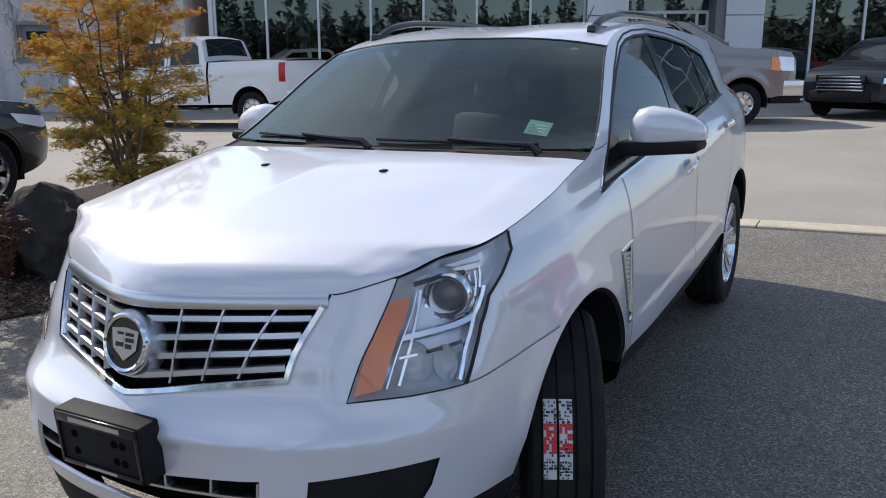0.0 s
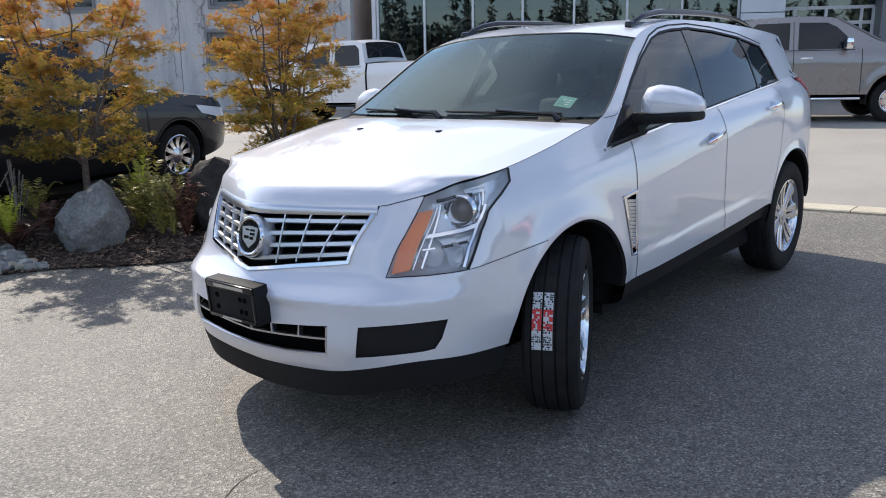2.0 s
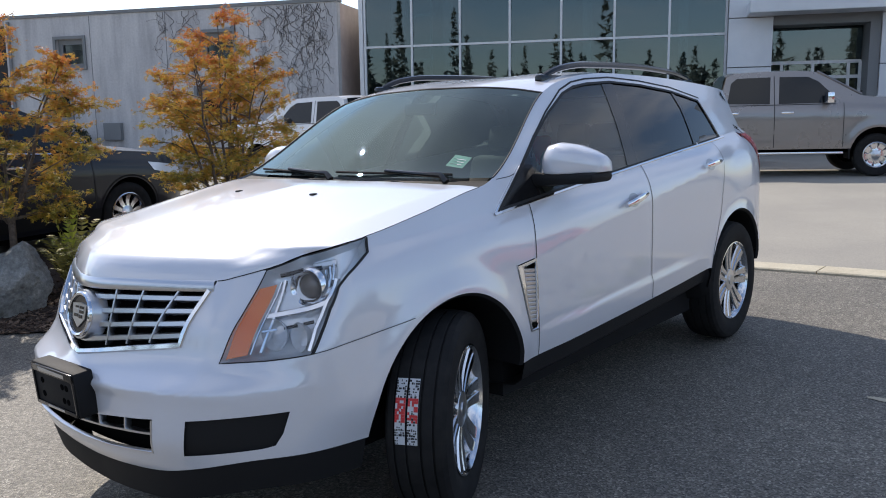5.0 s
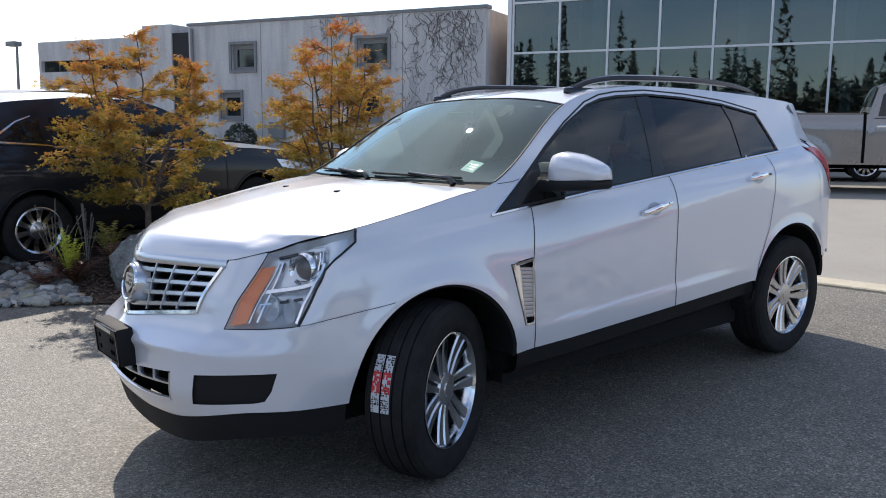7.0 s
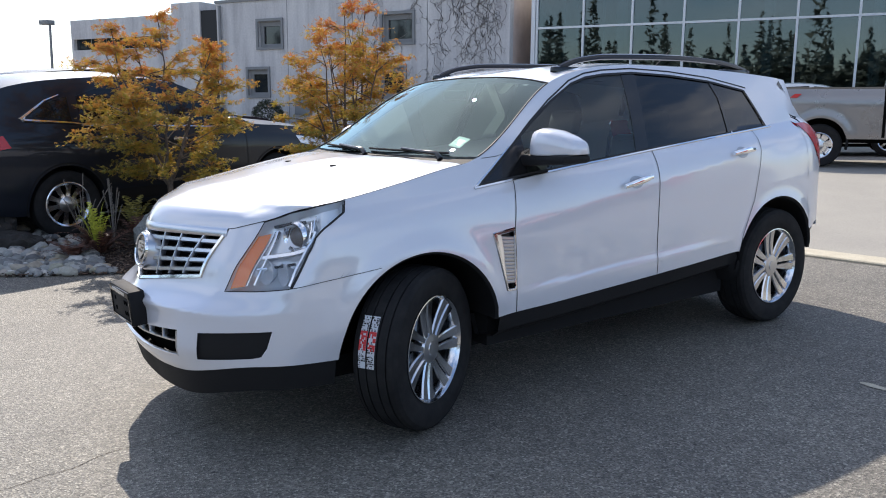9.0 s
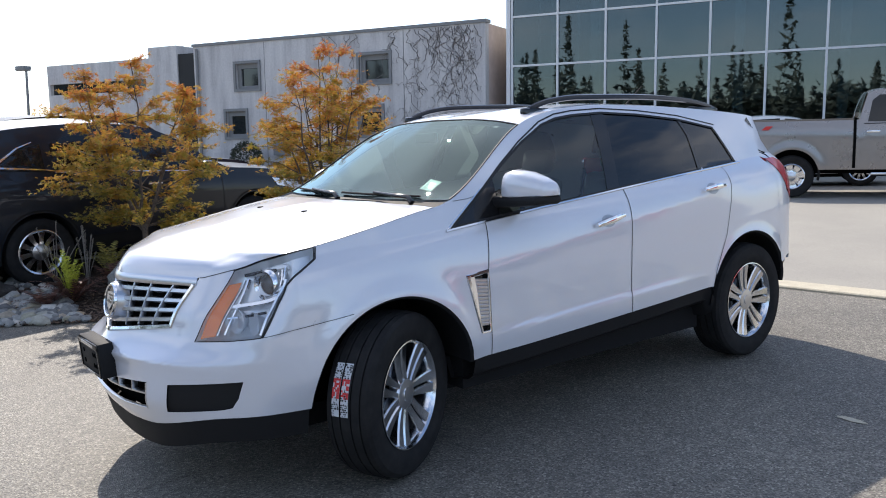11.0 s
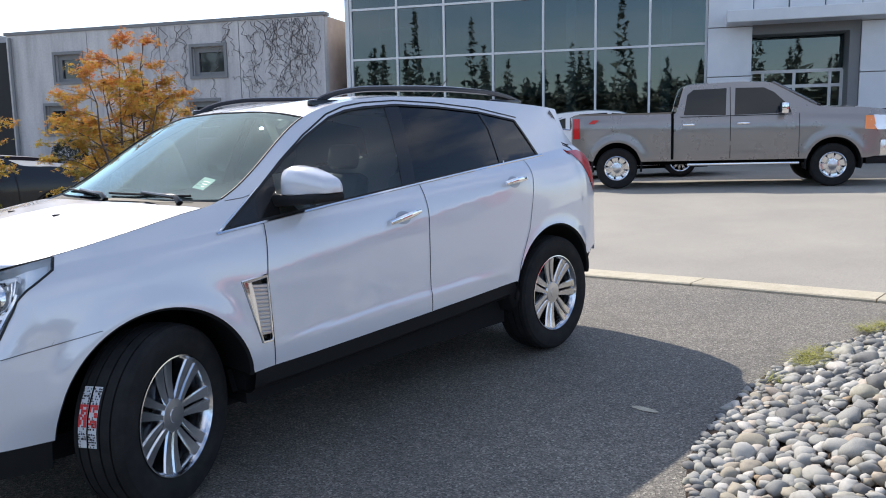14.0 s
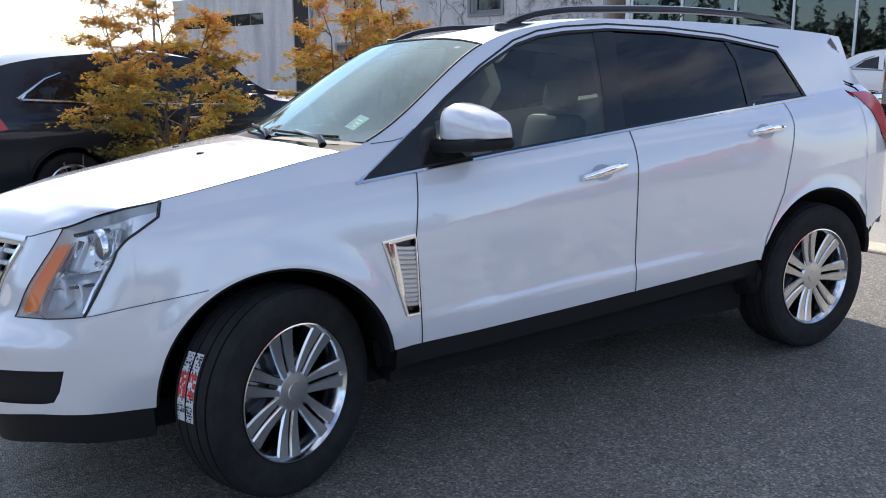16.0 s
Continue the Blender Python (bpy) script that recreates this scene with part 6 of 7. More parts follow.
def car_like(name, m, label, paint, S):
    """A vehicle from its side profile: S gives lengths, arches, profile lines and panes."""
    top = thing(name, m, label, "car" if "pickup" not in name else "pickup truck")
    belt_f, top_f, half = curve(S["belt"]), curve(S["top"]), S["width"] / 2
    y0, y1 = S["ends"]

    def sx(y, z):
        e = 1 - 0.16 * max(0, 1 - (y - y0) / 0.45) ** 2 - 0.08 * max(0, 1 - (y1 - y) / 0.35) ** 2
        b = belt_f(y)
        if z <= b:
            swell = sum(S.get("flare", 0.0) * math.exp(-((math.hypot(y - yc, z - zc) - r - 0.03) / 0.09) ** 2) for yc, zc, r in S["arches"])
            return swell + half * e - 0.05 * max(0, (z - b + 0.25) / 0.25) ** 2 - 0.10 * max(0, (0.62 - z) / 0.4) ** 2
        return half * e - 0.05 - (z - b) * S["lean"]

    def low_z(y):
        z = S["sill"] + 0.10 * max(0, 1 - (y - y0) / 0.5) + 0.10 * max(0, 1 - (y1 - y) / 0.5)
        for yc, zc, r in S["arches"]:
            if abs(y - yc) < r:
                z = max(z, zc + math.sqrt(r * r - (y - yc) ** 2))
        return z
    ys = sorted(set([round(v, 3) for v in np.linspace(y0, y1, 90)] + [round(yc + s * (r + d), 3) for yc, zc, r in S["arches"] for s in (-1, 1) for d in (0.001, -0.001, -0.02)]))
    n = 22
    bm = bmesh.new()
    grid = [[bm.verts.new((sx(y, z), y, z)) for z in [lerp(low_z(y), top_f(y), k / n) for k in range(n + 1)]] for y in ys]
    for a, b in zip(grid, grid[1:]):
        for k in range(n):
            bm.faces.new((a[k], b[k], b[k + 1], a[k + 1]))
    pair("body_side", bm, paint, top, angle=35)

    def across(name, a, b, mat, lift=0.0, crown=0.04, inset=1.0):
        bm = bmesh.new()
        sel = [y for y in ys if a - 1e-6 <= y <= b + 1e-6]
        rows = []
        for y in sel:
            z = top_f(y)
            x = sx(y, z) * inset
            rows.append([bm.verts.new((x * u, y, z + crown * (1 - u * u) + lift)) for u in np.linspace(-1, 1, 13).tolist()])
        for p, q in zip(rows, rows[1:]):
            for k in range(12):
                bm.faces.new((p[k], p[k + 1], q[k + 1], q[k]))
        return part(name, bm, mat, top, angle=60)
    for nm, a, b, mat in S["tops"]:
        across(nm, a, b, mat if mat else paint)
    if "bowed" in S:                             # a windscreen that bows forwards between the pillars
        ya, za, yb, zb, bow = S["bowed"]
        bm = bmesh.new()
        rows = []
        for k in range(9):
            v = k / 8
            y, z = lerp(ya, yb, v), lerp(za, zb, v)
            x = sx(y, z) - 0.015
            rows.append([bm.verts.new((x * u, y - bow * (1 - u * u) * (1 - 0.3 * v), z + 0.012 + 0.03 * (1 - u * u) * v)) for u in np.linspace(-1, 1, 15).tolist()])
        for p, q in zip(rows, rows[1:]):
            for k in range(14):
                bm.faces.new((p[k], p[k + 1], q[k + 1], q[k]))
        pane = part("windscreen", bm, auto_glass, top, "dark windscreen", angle=60)
        rim = [Vector((x * sx(lerp(ya, yb, v), lerp(za, zb, v)), lerp(ya, yb, v), lerp(za, zb, v))) for x, v in ((-1, 0), (-1, 0.5), (-1, 1))]
        for s in (1, -1):
            part("pillar_trim", tube(bmesh.new(), [Vector((p.x * s, p.y - 0.01, p.z + 0.012)) for p in rim], 0.022, 6), paint, pane)
        bm = bmesh.new()
        rows = [[bm.verts.new((u * 0.84 * sx(y, top_f(y)), y + 0.012, top_f(y) + 0.04 * (1 - 0.7 * u * u) + 0.006)) for u in np.linspace(-1, 1, 9).tolist()] for y in (3.615, 3.65, 3.69, 3.725)]
        for p, q in zip(rows, rows[1:]):
            for k in range(8):
                bm.faces.new((p[k], p[k + 1], q[k + 1], q[k]))
        part("rear_glass", bm, auto_glass, top, "dark rear cab window", angle=60)
        for x in (0.52, -0.05):
            part("wiper", tube(bmesh.new(), [Vector((x, ya - bow * (1 - x * x) + 0.02, za + 0.045)), Vector((x - 0.5, ya - bow * 0.7 + 0.05, za + 0.07))], 0.012, 5), black_trim, pane)
    for nm, a, b in S.get("screens", ()):
        across(nm, a, b, auto_glass, 0.006, 0.04, 0.93)
    for sgn, y, nm in ((-1, y0, "front_end"), (1, y1, "rear_end")):
        bm = bmesh.new()
        lo, hi = low_z(y), top_f(y)
        rows = [[bm.verts.new((sx(y, z) * u, y + sgn * 0.07 * (1 - u * u), z)) for u in np.linspace(-1, 1, 11).tolist()] for z in [lerp(lo, hi, k / 8) for k in range(9)]]
        for p, q in zip(rows, rows[1:]):
            for k in range(10):
                bm.faces.new((p[k], p[k + 1], q[k + 1], q[k]))
        bmesh.ops.recalc_face_normals(bm, faces=bm.faces[:])
        part(nm, bm, paint, top)

    def on_side(poly, lift, step=0.09):
        bm = bmesh.new()
        a, b = [p[0] for p in poly], [p[1] for p in poly]
        ni, nj = max(2, int((max(a) - min(a)) / step)), max(2, int((max(b) - min(b)) / step))
        pts = np.array([(u, v) for u in np.linspace(min(a), max(a), ni + 1) for v in np.linspace(min(b), max(b), nj + 1)])
        pts = snapped(pts, [poly + poly[:1]], step * 0.7)
        vs = [bm.verts.new((sx(u, v) + lift, u, v)) for u, v in pts.tolist()]
        for i in range(ni):
            for j in range(nj):
                k = [i * (nj + 1) + j, (i + 1) * (nj + 1) + j, (i + 1) * (nj + 1) + j + 1, i * (nj + 1) + j + 1]
                if inside(poly, *pts[k].mean(0)):
                    bm.faces.new([vs[q] for q in k])
        bmesh.ops.delete(bm, geom=[v for v in bm.verts if not v.link_faces], context="VERTS")
        bmesh.ops.remove_doubles(bm, verts=bm.verts[:], dist=0.001)
        return bm
    for nm, poly, mat, lift in S["side"]:
        pair(nm, on_side(poly, lift, 0.03 if "moulding" in nm else 0.04 if "window" in nm else 0.09), mat, top)
    for nm, line, r, mat in S.get("tubes", ()):
        pair(nm, tube(bmesh.new(), [(sx(y, z) + 0.006, y, z) for y, z in line], r, 6), mat, top)
    for nm, lo, hi, mat in S.get("boxes", ()):
        pair(nm, box(bmesh.new(), lo, hi, bevel=min(0.02, 0.3 * min(abs(h - l) for l, h in zip(lo, hi)))), mat, top)
    for nm, lo, hi, mat in S.get("middle", ()):
        part(nm, box(bmesh.new(), lo, hi, bevel=min(0.015, 0.3 * min(abs(h - l) for l, h in zip(lo, hi)))), mat, top)
    for yc, zc, r in S["arches"]:
        bm = bmesh.new()
        rows = []
        for k in range(25):
            q = math.pi * lerp(-0.08, 1.08, k / 24)
            y, z = yc + r * math.cos(q), zc + r * math.sin(q)
            x = sx(y, max(z, 0.3))
            rows.append([bm.verts.new((x + 0.004, yc + (r + 0.03) * math.cos(q), zc + (r + 0.03) * math.sin(q)) if S.get("clad") else (x - 0.006, yc + (r + 0.03) * math.cos(q), zc + (r + 0.03) * math.sin(q))), bm.verts.new((x - 0.004, y, z)), bm.verts.new((x - 0.05, yc + (r - 0.01) * math.cos(q), zc + (r - 0.01) * math.sin(q))), bm.verts.new((x - 0.40, y, z))])
        for p, q in zip(rows, rows[1:]):
            for k in range(3):
                bm.faces.new((p[k], q[k], q[k + 1], p[k + 1]))
        bmesh.ops.remove_doubles(bm, verts=bm.verts[:], dist=0.0005)
        pair("wheel_arch", bm, black_trim, top)
    part("underbody", box(bmesh.new(), (-half + 0.22, y0 + 0.3, S["sill"] - 0.08), (half - 0.22, y1 - 0.3, S["sill"] + 0.15)), dark_void, top, smooth=False)
    # added black block: shade inside the arches, closing the view through
    part("chassis", box(bmesh.new(), (-half + 0.30, y0 + 0.35, S["sill"] + 0.1), (half - 0.30, y1 - 0.25, 0.92)), dark_void, top, smooth=False)
    for (yc, zc, r) in S["arches"]:
        for x in (half - 0.14, -half + 0.14):
            road_wheel(top, x, yc, S["tyre"], S["rim"], S["spokes"], S.get("holes", False))
    return top


def pickup_spec(crew_tint, chrome_step):
    side = [
        ("front_window", [(1.70, 1.37), (1.74, 1.50), (2.00, 1.76), (2.18, 1.85), (2.68, 1.86), (2.70, 1.36)], auto_glass, 0.004),
        ("rear_window", [(2.86, 1.36), (2.84, 1.86), (3.44, 1.85), (3.55, 1.76), (3.62, 1.38)], auto_glass, 0.004),
        ("headlight", [(-0.04, 1.02), (-0.04, 1.27), (0.30, 1.29), (0.36, 1.20), (0.24, 1.02)], lamp_grey, 0.008),
        ("turn_signal", [(0.26, 1.02), (0.30, 1.28), (0.44, 1.28), (0.46, 1.04)], amber, 0.010),
        ("tail_lamp", [(5.57, 0.98), (5.57, 1.37), (5.70, 1.37), (5.70, 0.98)], red_lens, 0.010),
        ("door_gap", [(1.56, 0.55), (1.56, 1.36), (1.572, 1.36), (1.572, 0.55)], seal, 0.004),
        ("door_gap", [(2.77, 0.55), (2.77, 1.88), (2.782, 1.88), (2.782, 0.55)], seal, 0.004),
        ("cab_gap", [(3.80, 0.55), (3.80, 1.42), (3.85, 1.42), (3.85, 0.55)], dark_void, 0.005),
        ("side_moulding", [(1.60, 0.80), (1.60, 0.875), (3.72, 0.875), (3.72, 0.80)], taupe_paint if crew_tint else white_paint, 0.014),
        ("waist_moulding", [(1.70, 1.338), (1.70, 1.352), (3.68, 1.352), (3.68, 1.338)], seal, 0.006),
    ]
    return dict(
        width=2.0, ends=(-0.10, 5.72), sill=0.52, lean=0.26, tyre=0.395, rim=0.235, spokes=8, holes=True, flare=0.022,
        belt=[(0, 1.24), (1.4, 1.33), (3.55, 1.35), (5.8, 1.40)],
        top=[(-0.10, 1.22), (0.02, 1.36), (0.5, 1.43), (1.15, 1.462), (1.28, 1.50), (1.86, 1.86), (2.05, 1.935), (2.25, 1.955), (2.6, 1.965), (3.4, 1.95), (3.62, 1.88), (3.70, 1.62), (3.76, 1.42), (3.82, 1.41), (5.6, 1.42), (5.72, 1.40)],
        tops=[("bonnet", -0.10, 1.32, None), ("roof", 2.0, 3.66, None), ("rear_wall", 3.60, 3.82, None), ("tonneau_cover", 3.78, 5.72, black_trim)],
        bowed=(1.27, 1.50, 2.03, 1.935, 0.24),
        arches=[(0.96, 0.44, 0.47), (4.86, 0.44, 0.46)], side=side,
        boxes=[("running_board", (0.86, 1.55, 0.42), (1.02, 3.55, 0.47), chrome if chrome_step else black_trim), ("mirror", (1.0, 1.80, 1.36), (1.22, 1.92, 1.56), chrome if chrome_step else white_paint),
               ("door_handle", (0.965, 2.44, 1.18), (1.015, 2.66, 1.22), chrome), ("door_handle", (0.965, 3.42, 1.18), (1.015, 3.64, 1.22), chrome), ("front_bumper_end", (0.60, -0.22, 0.54), (0.975, 0.44, 0.84), bumper_chrome if chrome_step else black_trim), ("air_dam", (0.55, -0.20, 0.40), (0.93, 0.40, 0.538), black_trim)],
        middle=[("front_bumper", (-0.66, -0.30, 0.54), (0.66, 0.05, 0.84), bumper_chrome), ("radiator_grille", (-0.62, -0.20, 0.90), (0.62, 0.04, 1.28), gloss_black), ("rear_bumper", (-0.95, 5.72, 0.58), (0.95, 5.86, 0.78), chrome), ("wind_deflector", (-0.75, -0.16, 1.33), (0.75, -0.02, 1.40), gloss_black)],
    )


def suv_spec(panes_to, grille_mat=None, length=4.65, height=1.66):
    k = height / 1.66
    return dict(
        width=1.86, ends=(0.0, length), sill=0.28, lean=0.36, tyre=0.355, rim=0.235, spokes=10, clad=True,
        belt=[(0, 0.90), (1.3, 1.02), (length - 0.6, 1.14), (length, 1.16)],
        top=[(0, 0.74), (0.08, 0.90), (0.25, 0.98), (0.9, 1.06), (1.25, 1.09), (1.45, 1.18), (2.0, 1.50 * k), (2.3, 1.60 * k), (2.9, height), (3.6, height - 0.03), (length - 0.55, 1.56 * k), (length - 0.30, 1.40 * k), (length - 0.08, 1.08), (length, 0.80)],
        tops=[("bonnet", 0.0, 1.34, None), ("screen_frame", 1.28, 2.16, None), ("roof", 2.1, length - 0.5, None), ("tailgate", length - 0.56, length, None)],
        screens=[("windscreen", 1.36, 2.12), ("rear_screen", length - 0.50, length - 0.22)],
        arches=[(0.92, 0.37, 0.40), (0.92 + 2.72, 0.37, 0.40)],
        side=[("front_window", [(1.52, 1.09), (1.9, 1.33), (2.18, 1.50), (2.45, 1.53), (2.45, 1.13)], auto_glass, 0.004),
              ("rear_window", [(2.55, 1.135), (2.55, 1.54), (3.2, 1.53), (3.42, 1.46), (3.42, 1.19)], auto_glass, 0.004),
              ("quarter_window", [(3.52, 1.21), (3.52, 1.46), (3.75, 1.40), (3.95, 1.26)], auto_glass, 0.004),
              ("door_gap", [(1.38, 0.45), (1.40, 1.05), (1.412, 1.05), (1.392, 0.45)], seal, 0.003), ("door_gap", [(2.49, 0.45), (2.50, 1.12), (2.512, 1.12), (2.502, 0.45)], seal, 0.003),
              ("sill_cladding", [(1.32, 0.34), (1.32, 0.47), (3.25, 0.47), (3.25, 0.34)], black_trim, 0.012),
              ("headlight", [(0.04, 0.74), (0.06, 0.84), (0.62, 0.92), (0.55, 0.82), (0.2, 0.74)], lamp_grey, 0.006),
              ("tail_lamp", [(length - 0.48, 0.98), (length - 0.42, 1.10), (length - 0.04, 1.06), (length - 0.02, 0.92)], red_lens, 0.006)],
        tubes=[("window_moulding", [(1.48, 1.06), (2.45, 1.118), (3.42, 1.175), (3.52, 1.192), (4.0, 1.235), (4.03, 1.25), (3.9, 1.33), (3.76, 1.42), (3.60, 1.475)], [0.010, 0.012, 0.014, 0.015, 0.020, 0.022, 0.018, 0.014, 0.010], chrome)],
        boxes=[("mirror", (0.90, 1.62, 1.06), (1.08, 1.76, 1.20), gloss_black), ("door_handle", (0.915, 2.24, 0.96), (0.955, 2.42, 0.99), chrome), ("door_handle", (0.915, 3.20, 1.02), (0.955, 3.38, 1.05), chrome)],
        middle=[("front_bumper", (-0.62, -0.10, 0.36), (0.62, 0.06, 0.58), black_trim)] + ([("radiator_grille", (-0.50, -0.10, 0.56), (0.50, 0.02, 0.90), gloss_black)] + [("grille_bar", (-0.49 + 0.02 * k, -0.125, 0.58 + 0.066 * k), (0.49 - 0.02 * k, -0.095, 0.616 + 0.066 * k), grille_mat) for k in range(5)] if grille_mat else []),
    )


TH = 24.5
# the taupe pickup stands along the showroom, its near wheels at (-4.2, 12.6) and (-0.8, 14.5)
truck = car_like("pickup_truck", stand(-2.92, 14.30, 119.2) @ Matrix.Translation((0, -2.91, 0)), "taupe crew-cab pickup truck parked before the showroom", taupe_paint, pickup_spec(True, True))
bm = prism(bmesh.new(), [(-0.10, -0.035), (0.02, -0.035), (0.10, 0.035), (-0.02, 0.035)], 0, 0.004, Matrix.Translation((-1.003, 5.30, 1.30)) @ Matrix.Rotation(radians(-90), 4, "Y") @ Matrix.Rotation(radians(90), 4, "Z"))
part("trim_badge", bm, red_ink, truck)
white_truck = car_like("pickup_truck", stand(-10.3, 12.15, 278.3) @ Matrix.Translation((0, -4.86, 0)), "white crew-cab pickup truck with an orange door logo", white_paint, pickup_spec(False, False))
bm = prism(bmesh.new(), [(-0.16, -0.16), (0.16, -0.16), (0.10, 0.02), (0.0, 0.20), (-0.10, 0.02)], 0, 0.004, Matrix.Translation((1.004, 2.25, 1.0)) @ Matrix.Rotation(radians(90), 4, "Y") @ Matrix.Rotation(radians(90), 4, "Z"))
part("door_logo", bm, gold, white_truck, "orange logo shape")
part("door_text_bar", box(bmesh.new(), (1.002, 1.95, 0.74), (1.006, 2.60, 0.79)), ink, white_truck, smooth=False)
car_like("suv", stand(-6.52, 0.99, 192.7) @ Matrix.Translation((0, -2.28, 0)), "blue-black compact SUV parked behind the planted bed", black_paint, suv_spec(0))
car_like("suv", stand(-10.1, 1.9, 192.7) @ Matrix.Translation((0, -2.4, 0)), "dark maroon SUV parked beyond a black one", maroon_paint, suv_spec(0, None, 4.9, 1.80))
car_like("suv", stand(0.95, 16.7, -22) @ Matrix.Translation((0, -0.2, 0)), "black crossover with a broad chrome grille", black_paint, suv_spec(0, chrome))
car_like("sedan", stand(-6.10, 16.19, 119.2) @ Matrix.Translation((0, -2.25, 0)), "white car parked between a pickup and the showroom", white_paint, suv_spec(0, None, 4.5, 1.60))
# red vehicles across the lot, which the white car's flank mirrors
red_paint = coat("red_paint", (0.36, 0.025, 0.03), 0.25, 0.1)
car_like("suv", stand(8.6, 8.2, 8) @ Matrix.Translation((0, -2.3, 0)), "red SUV parked across the lot", red_paint, suv_spec(0))
car_like("pickup_truck", stand(12.8, 9.6, 12) @ Matrix.Translation((0, -2.9, 0)), "red pickup truck parked across the lot", red_paint, pickup_spec(False, True))

# ---- buildings ----
panel_white = material("white_metal_panel", (0.70, 0.72, 0.75), 0.35)
paint_in(panel_white, ramp(panel_white, noisy(panel_white, 0.8, 5.0), ((0.3, (0.62, 0.64, 0.67)), (0.7, (0.74, 0.755, 0.78)))))
frame_white = material("white_window_frame", (0.70, 0.71, 0.72), 0.4)
show_glass = thin_glass("showroom_glass", (0.48, 0.66, 0.70), 0.50, rough=0.012, ior=1.9, sheen=(0.86, 0.97, 1.0))
stucco = material("stained_stucco", (0.55, 0.55, 0.56), 0.9)
oc = coords(stucco)
stretch = node(stucco, "ShaderNodeMapping")
stretch.inputs["Scale"].default_value = (1.6, 1.6, 0.25)
join(stucco, oc, stretch.inputs["Vector"])
w1 = ramp(stucco, noisy(stucco, 1.2, 7.0, 0.65, stretch.outputs[0]), ((0.28, (0.38, 0.365, 0.37)), (0.5, (0.54, 0.525, 0.525)), (0.7, (0.64, 0.62, 0.61))))
w2 = ramp(stucco, noisy(stucco, 14.0, 5.0, 0.6, oc), ((0.3, (0.88, 0.88, 0.88)), (0.7, (1.04, 1.04, 1.04))))
paint_in(stucco, mix(stucco, 1.0, w1, w2, "MULTIPLY"))
bump(stucco, noisy(stucco, 45.0, 3.0, 0.6, oc), 0.3, 0.006)
peach = material("peach_stucco", (0.58, 0.46, 0.40), 0.9)
paint_in(peach, ramp(peach, noisy(peach, 2.0, 5.0), ((0.3, (0.50, 0.39, 0.34)), (0.7, (0.62, 0.50, 0.44)))))
grey_trim = material("grey_window_trim", (0.20, 0.205, 0.21), 0.6)
pane_dark = material("window_pane", (0.02, 0.025, 0.028), 0.04, 0.0, Specular_IOR_Level=0.8)
vine_mat = material("bare_vine", (0.17, 0.155, 0.15), 0.9)
room_mat = material("interior_wall", (0.34, 0.36, 0.36), 0.8)
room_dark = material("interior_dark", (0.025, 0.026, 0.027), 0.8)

BASE = 0.50
hall = thing("showroom", Matrix.Translation((-16.2, 16.7, 0)) @ Matrix.Rotation(radians(TH), 4, "Z"), "glass-fronted showroom with white metal entrance portal", "building")
BAY, LEN = 1.563, 10.94
tiers = [BASE + 0.12, 3.96, 5.53, 7.10, 8.67]


def curtain(x0, bays, bay):
    win = new("window")
    win.parent = hall
    for i in range(bays + 1):
        part("mullion", box(bmesh.new(), (x0 + i * bay - 0.032, -0.06, BASE), (x0 + i * bay + 0.032, 0.05, tiers[-1])), frame_white, win, smooth=False)
    for z in tiers:
        for i in range(bays):
            part("transom", box(bmesh.new(), (x0 + i * bay + 0.032, -0.055, z - 0.032), (x0 + (i + 1) * bay - 0.032, 0.045, z + 0.032)), frame_white, win, smooth=False)
    for lo, hi in zip(tiers, tiers[1:]):
        for i in range(bays):
            o = part("pane", box(bmesh.new(), (x0 + i * bay + 0.032, 0.0, lo + 0.032), (x0 + (i + 1) * bay - 0.032, 0.012, hi - 0.032)), show_glass, win, smooth=False)
            o.visible_shadow = False


curtain(0.0, 7, BAY)
curtain(15.98, 6, 1.45)
part("corner_post", box(bmesh.new(), (-0.18, -0.10, 0.2), (-0.05, 0.3, 9.2)), frame_white, hall, smooth=False)
part("parapet", box(bmesh.new(), (-0.40, -0.12, 8.72), (10.9, 0.3, 9.6)), panel_white, hall, smooth=False)
part("parapet", box(bmesh.new(), (16.0, -0.12, 8.72), (25.0, 0.3, 9.6)), panel_white, hall, smooth=False)
part("floor_slab", box(bmesh.new(), (-0.3, 0.08, 0.2), (25.0, 14.0, BASE)), concrete, hall, smooth=False)
part("gallery", box(bmesh.new(), (0.0, 2.2, 2.75), (10.9, 14.0, 3.15)), room_mat, hall, smooth=False)
part("back_wall", box(bmesh.new(), (-0.3, 13.7, BASE), (25.0, 14.0, 9.4)), room_mat, hall, smooth=False)
part("side_wall", box(bmesh.new(), (24.7, 0.3, BASE), (25.0, 13.7, 9.4)), room_mat, hall, smooth=False)
part("side_wall", box(bmesh.new(), (-0.3, 0.3, BASE), (0.0, 13.7, 9.4)), room_mat, hall, smooth=False)
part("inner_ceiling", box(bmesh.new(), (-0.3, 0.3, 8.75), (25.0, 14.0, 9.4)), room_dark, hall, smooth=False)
for x in (2.4, 6.9, 9.8, 19.0, 22.0):
    part("column", box(bmesh.new(), (x - 0.14, 1.2, BASE), (x + 0.14, 1.48, 8.75)), frame_white, hall, smooth=False)
for x in (0.55, 1.0, 1.9):
    part("inner_frame", box(bmesh.new(), (x - 0.03, 1.0, BASE), (x + 0.03, 1.08, 6.4)), frame_white, hall, smooth=False)
for z in (3.6, 5.0, 6.4):
    part("inner_frame", box(bmesh.new(), (0.5, 1.0, z), (2.0, 1.07, z + 0.06)), frame_white, hall, smooth=False)

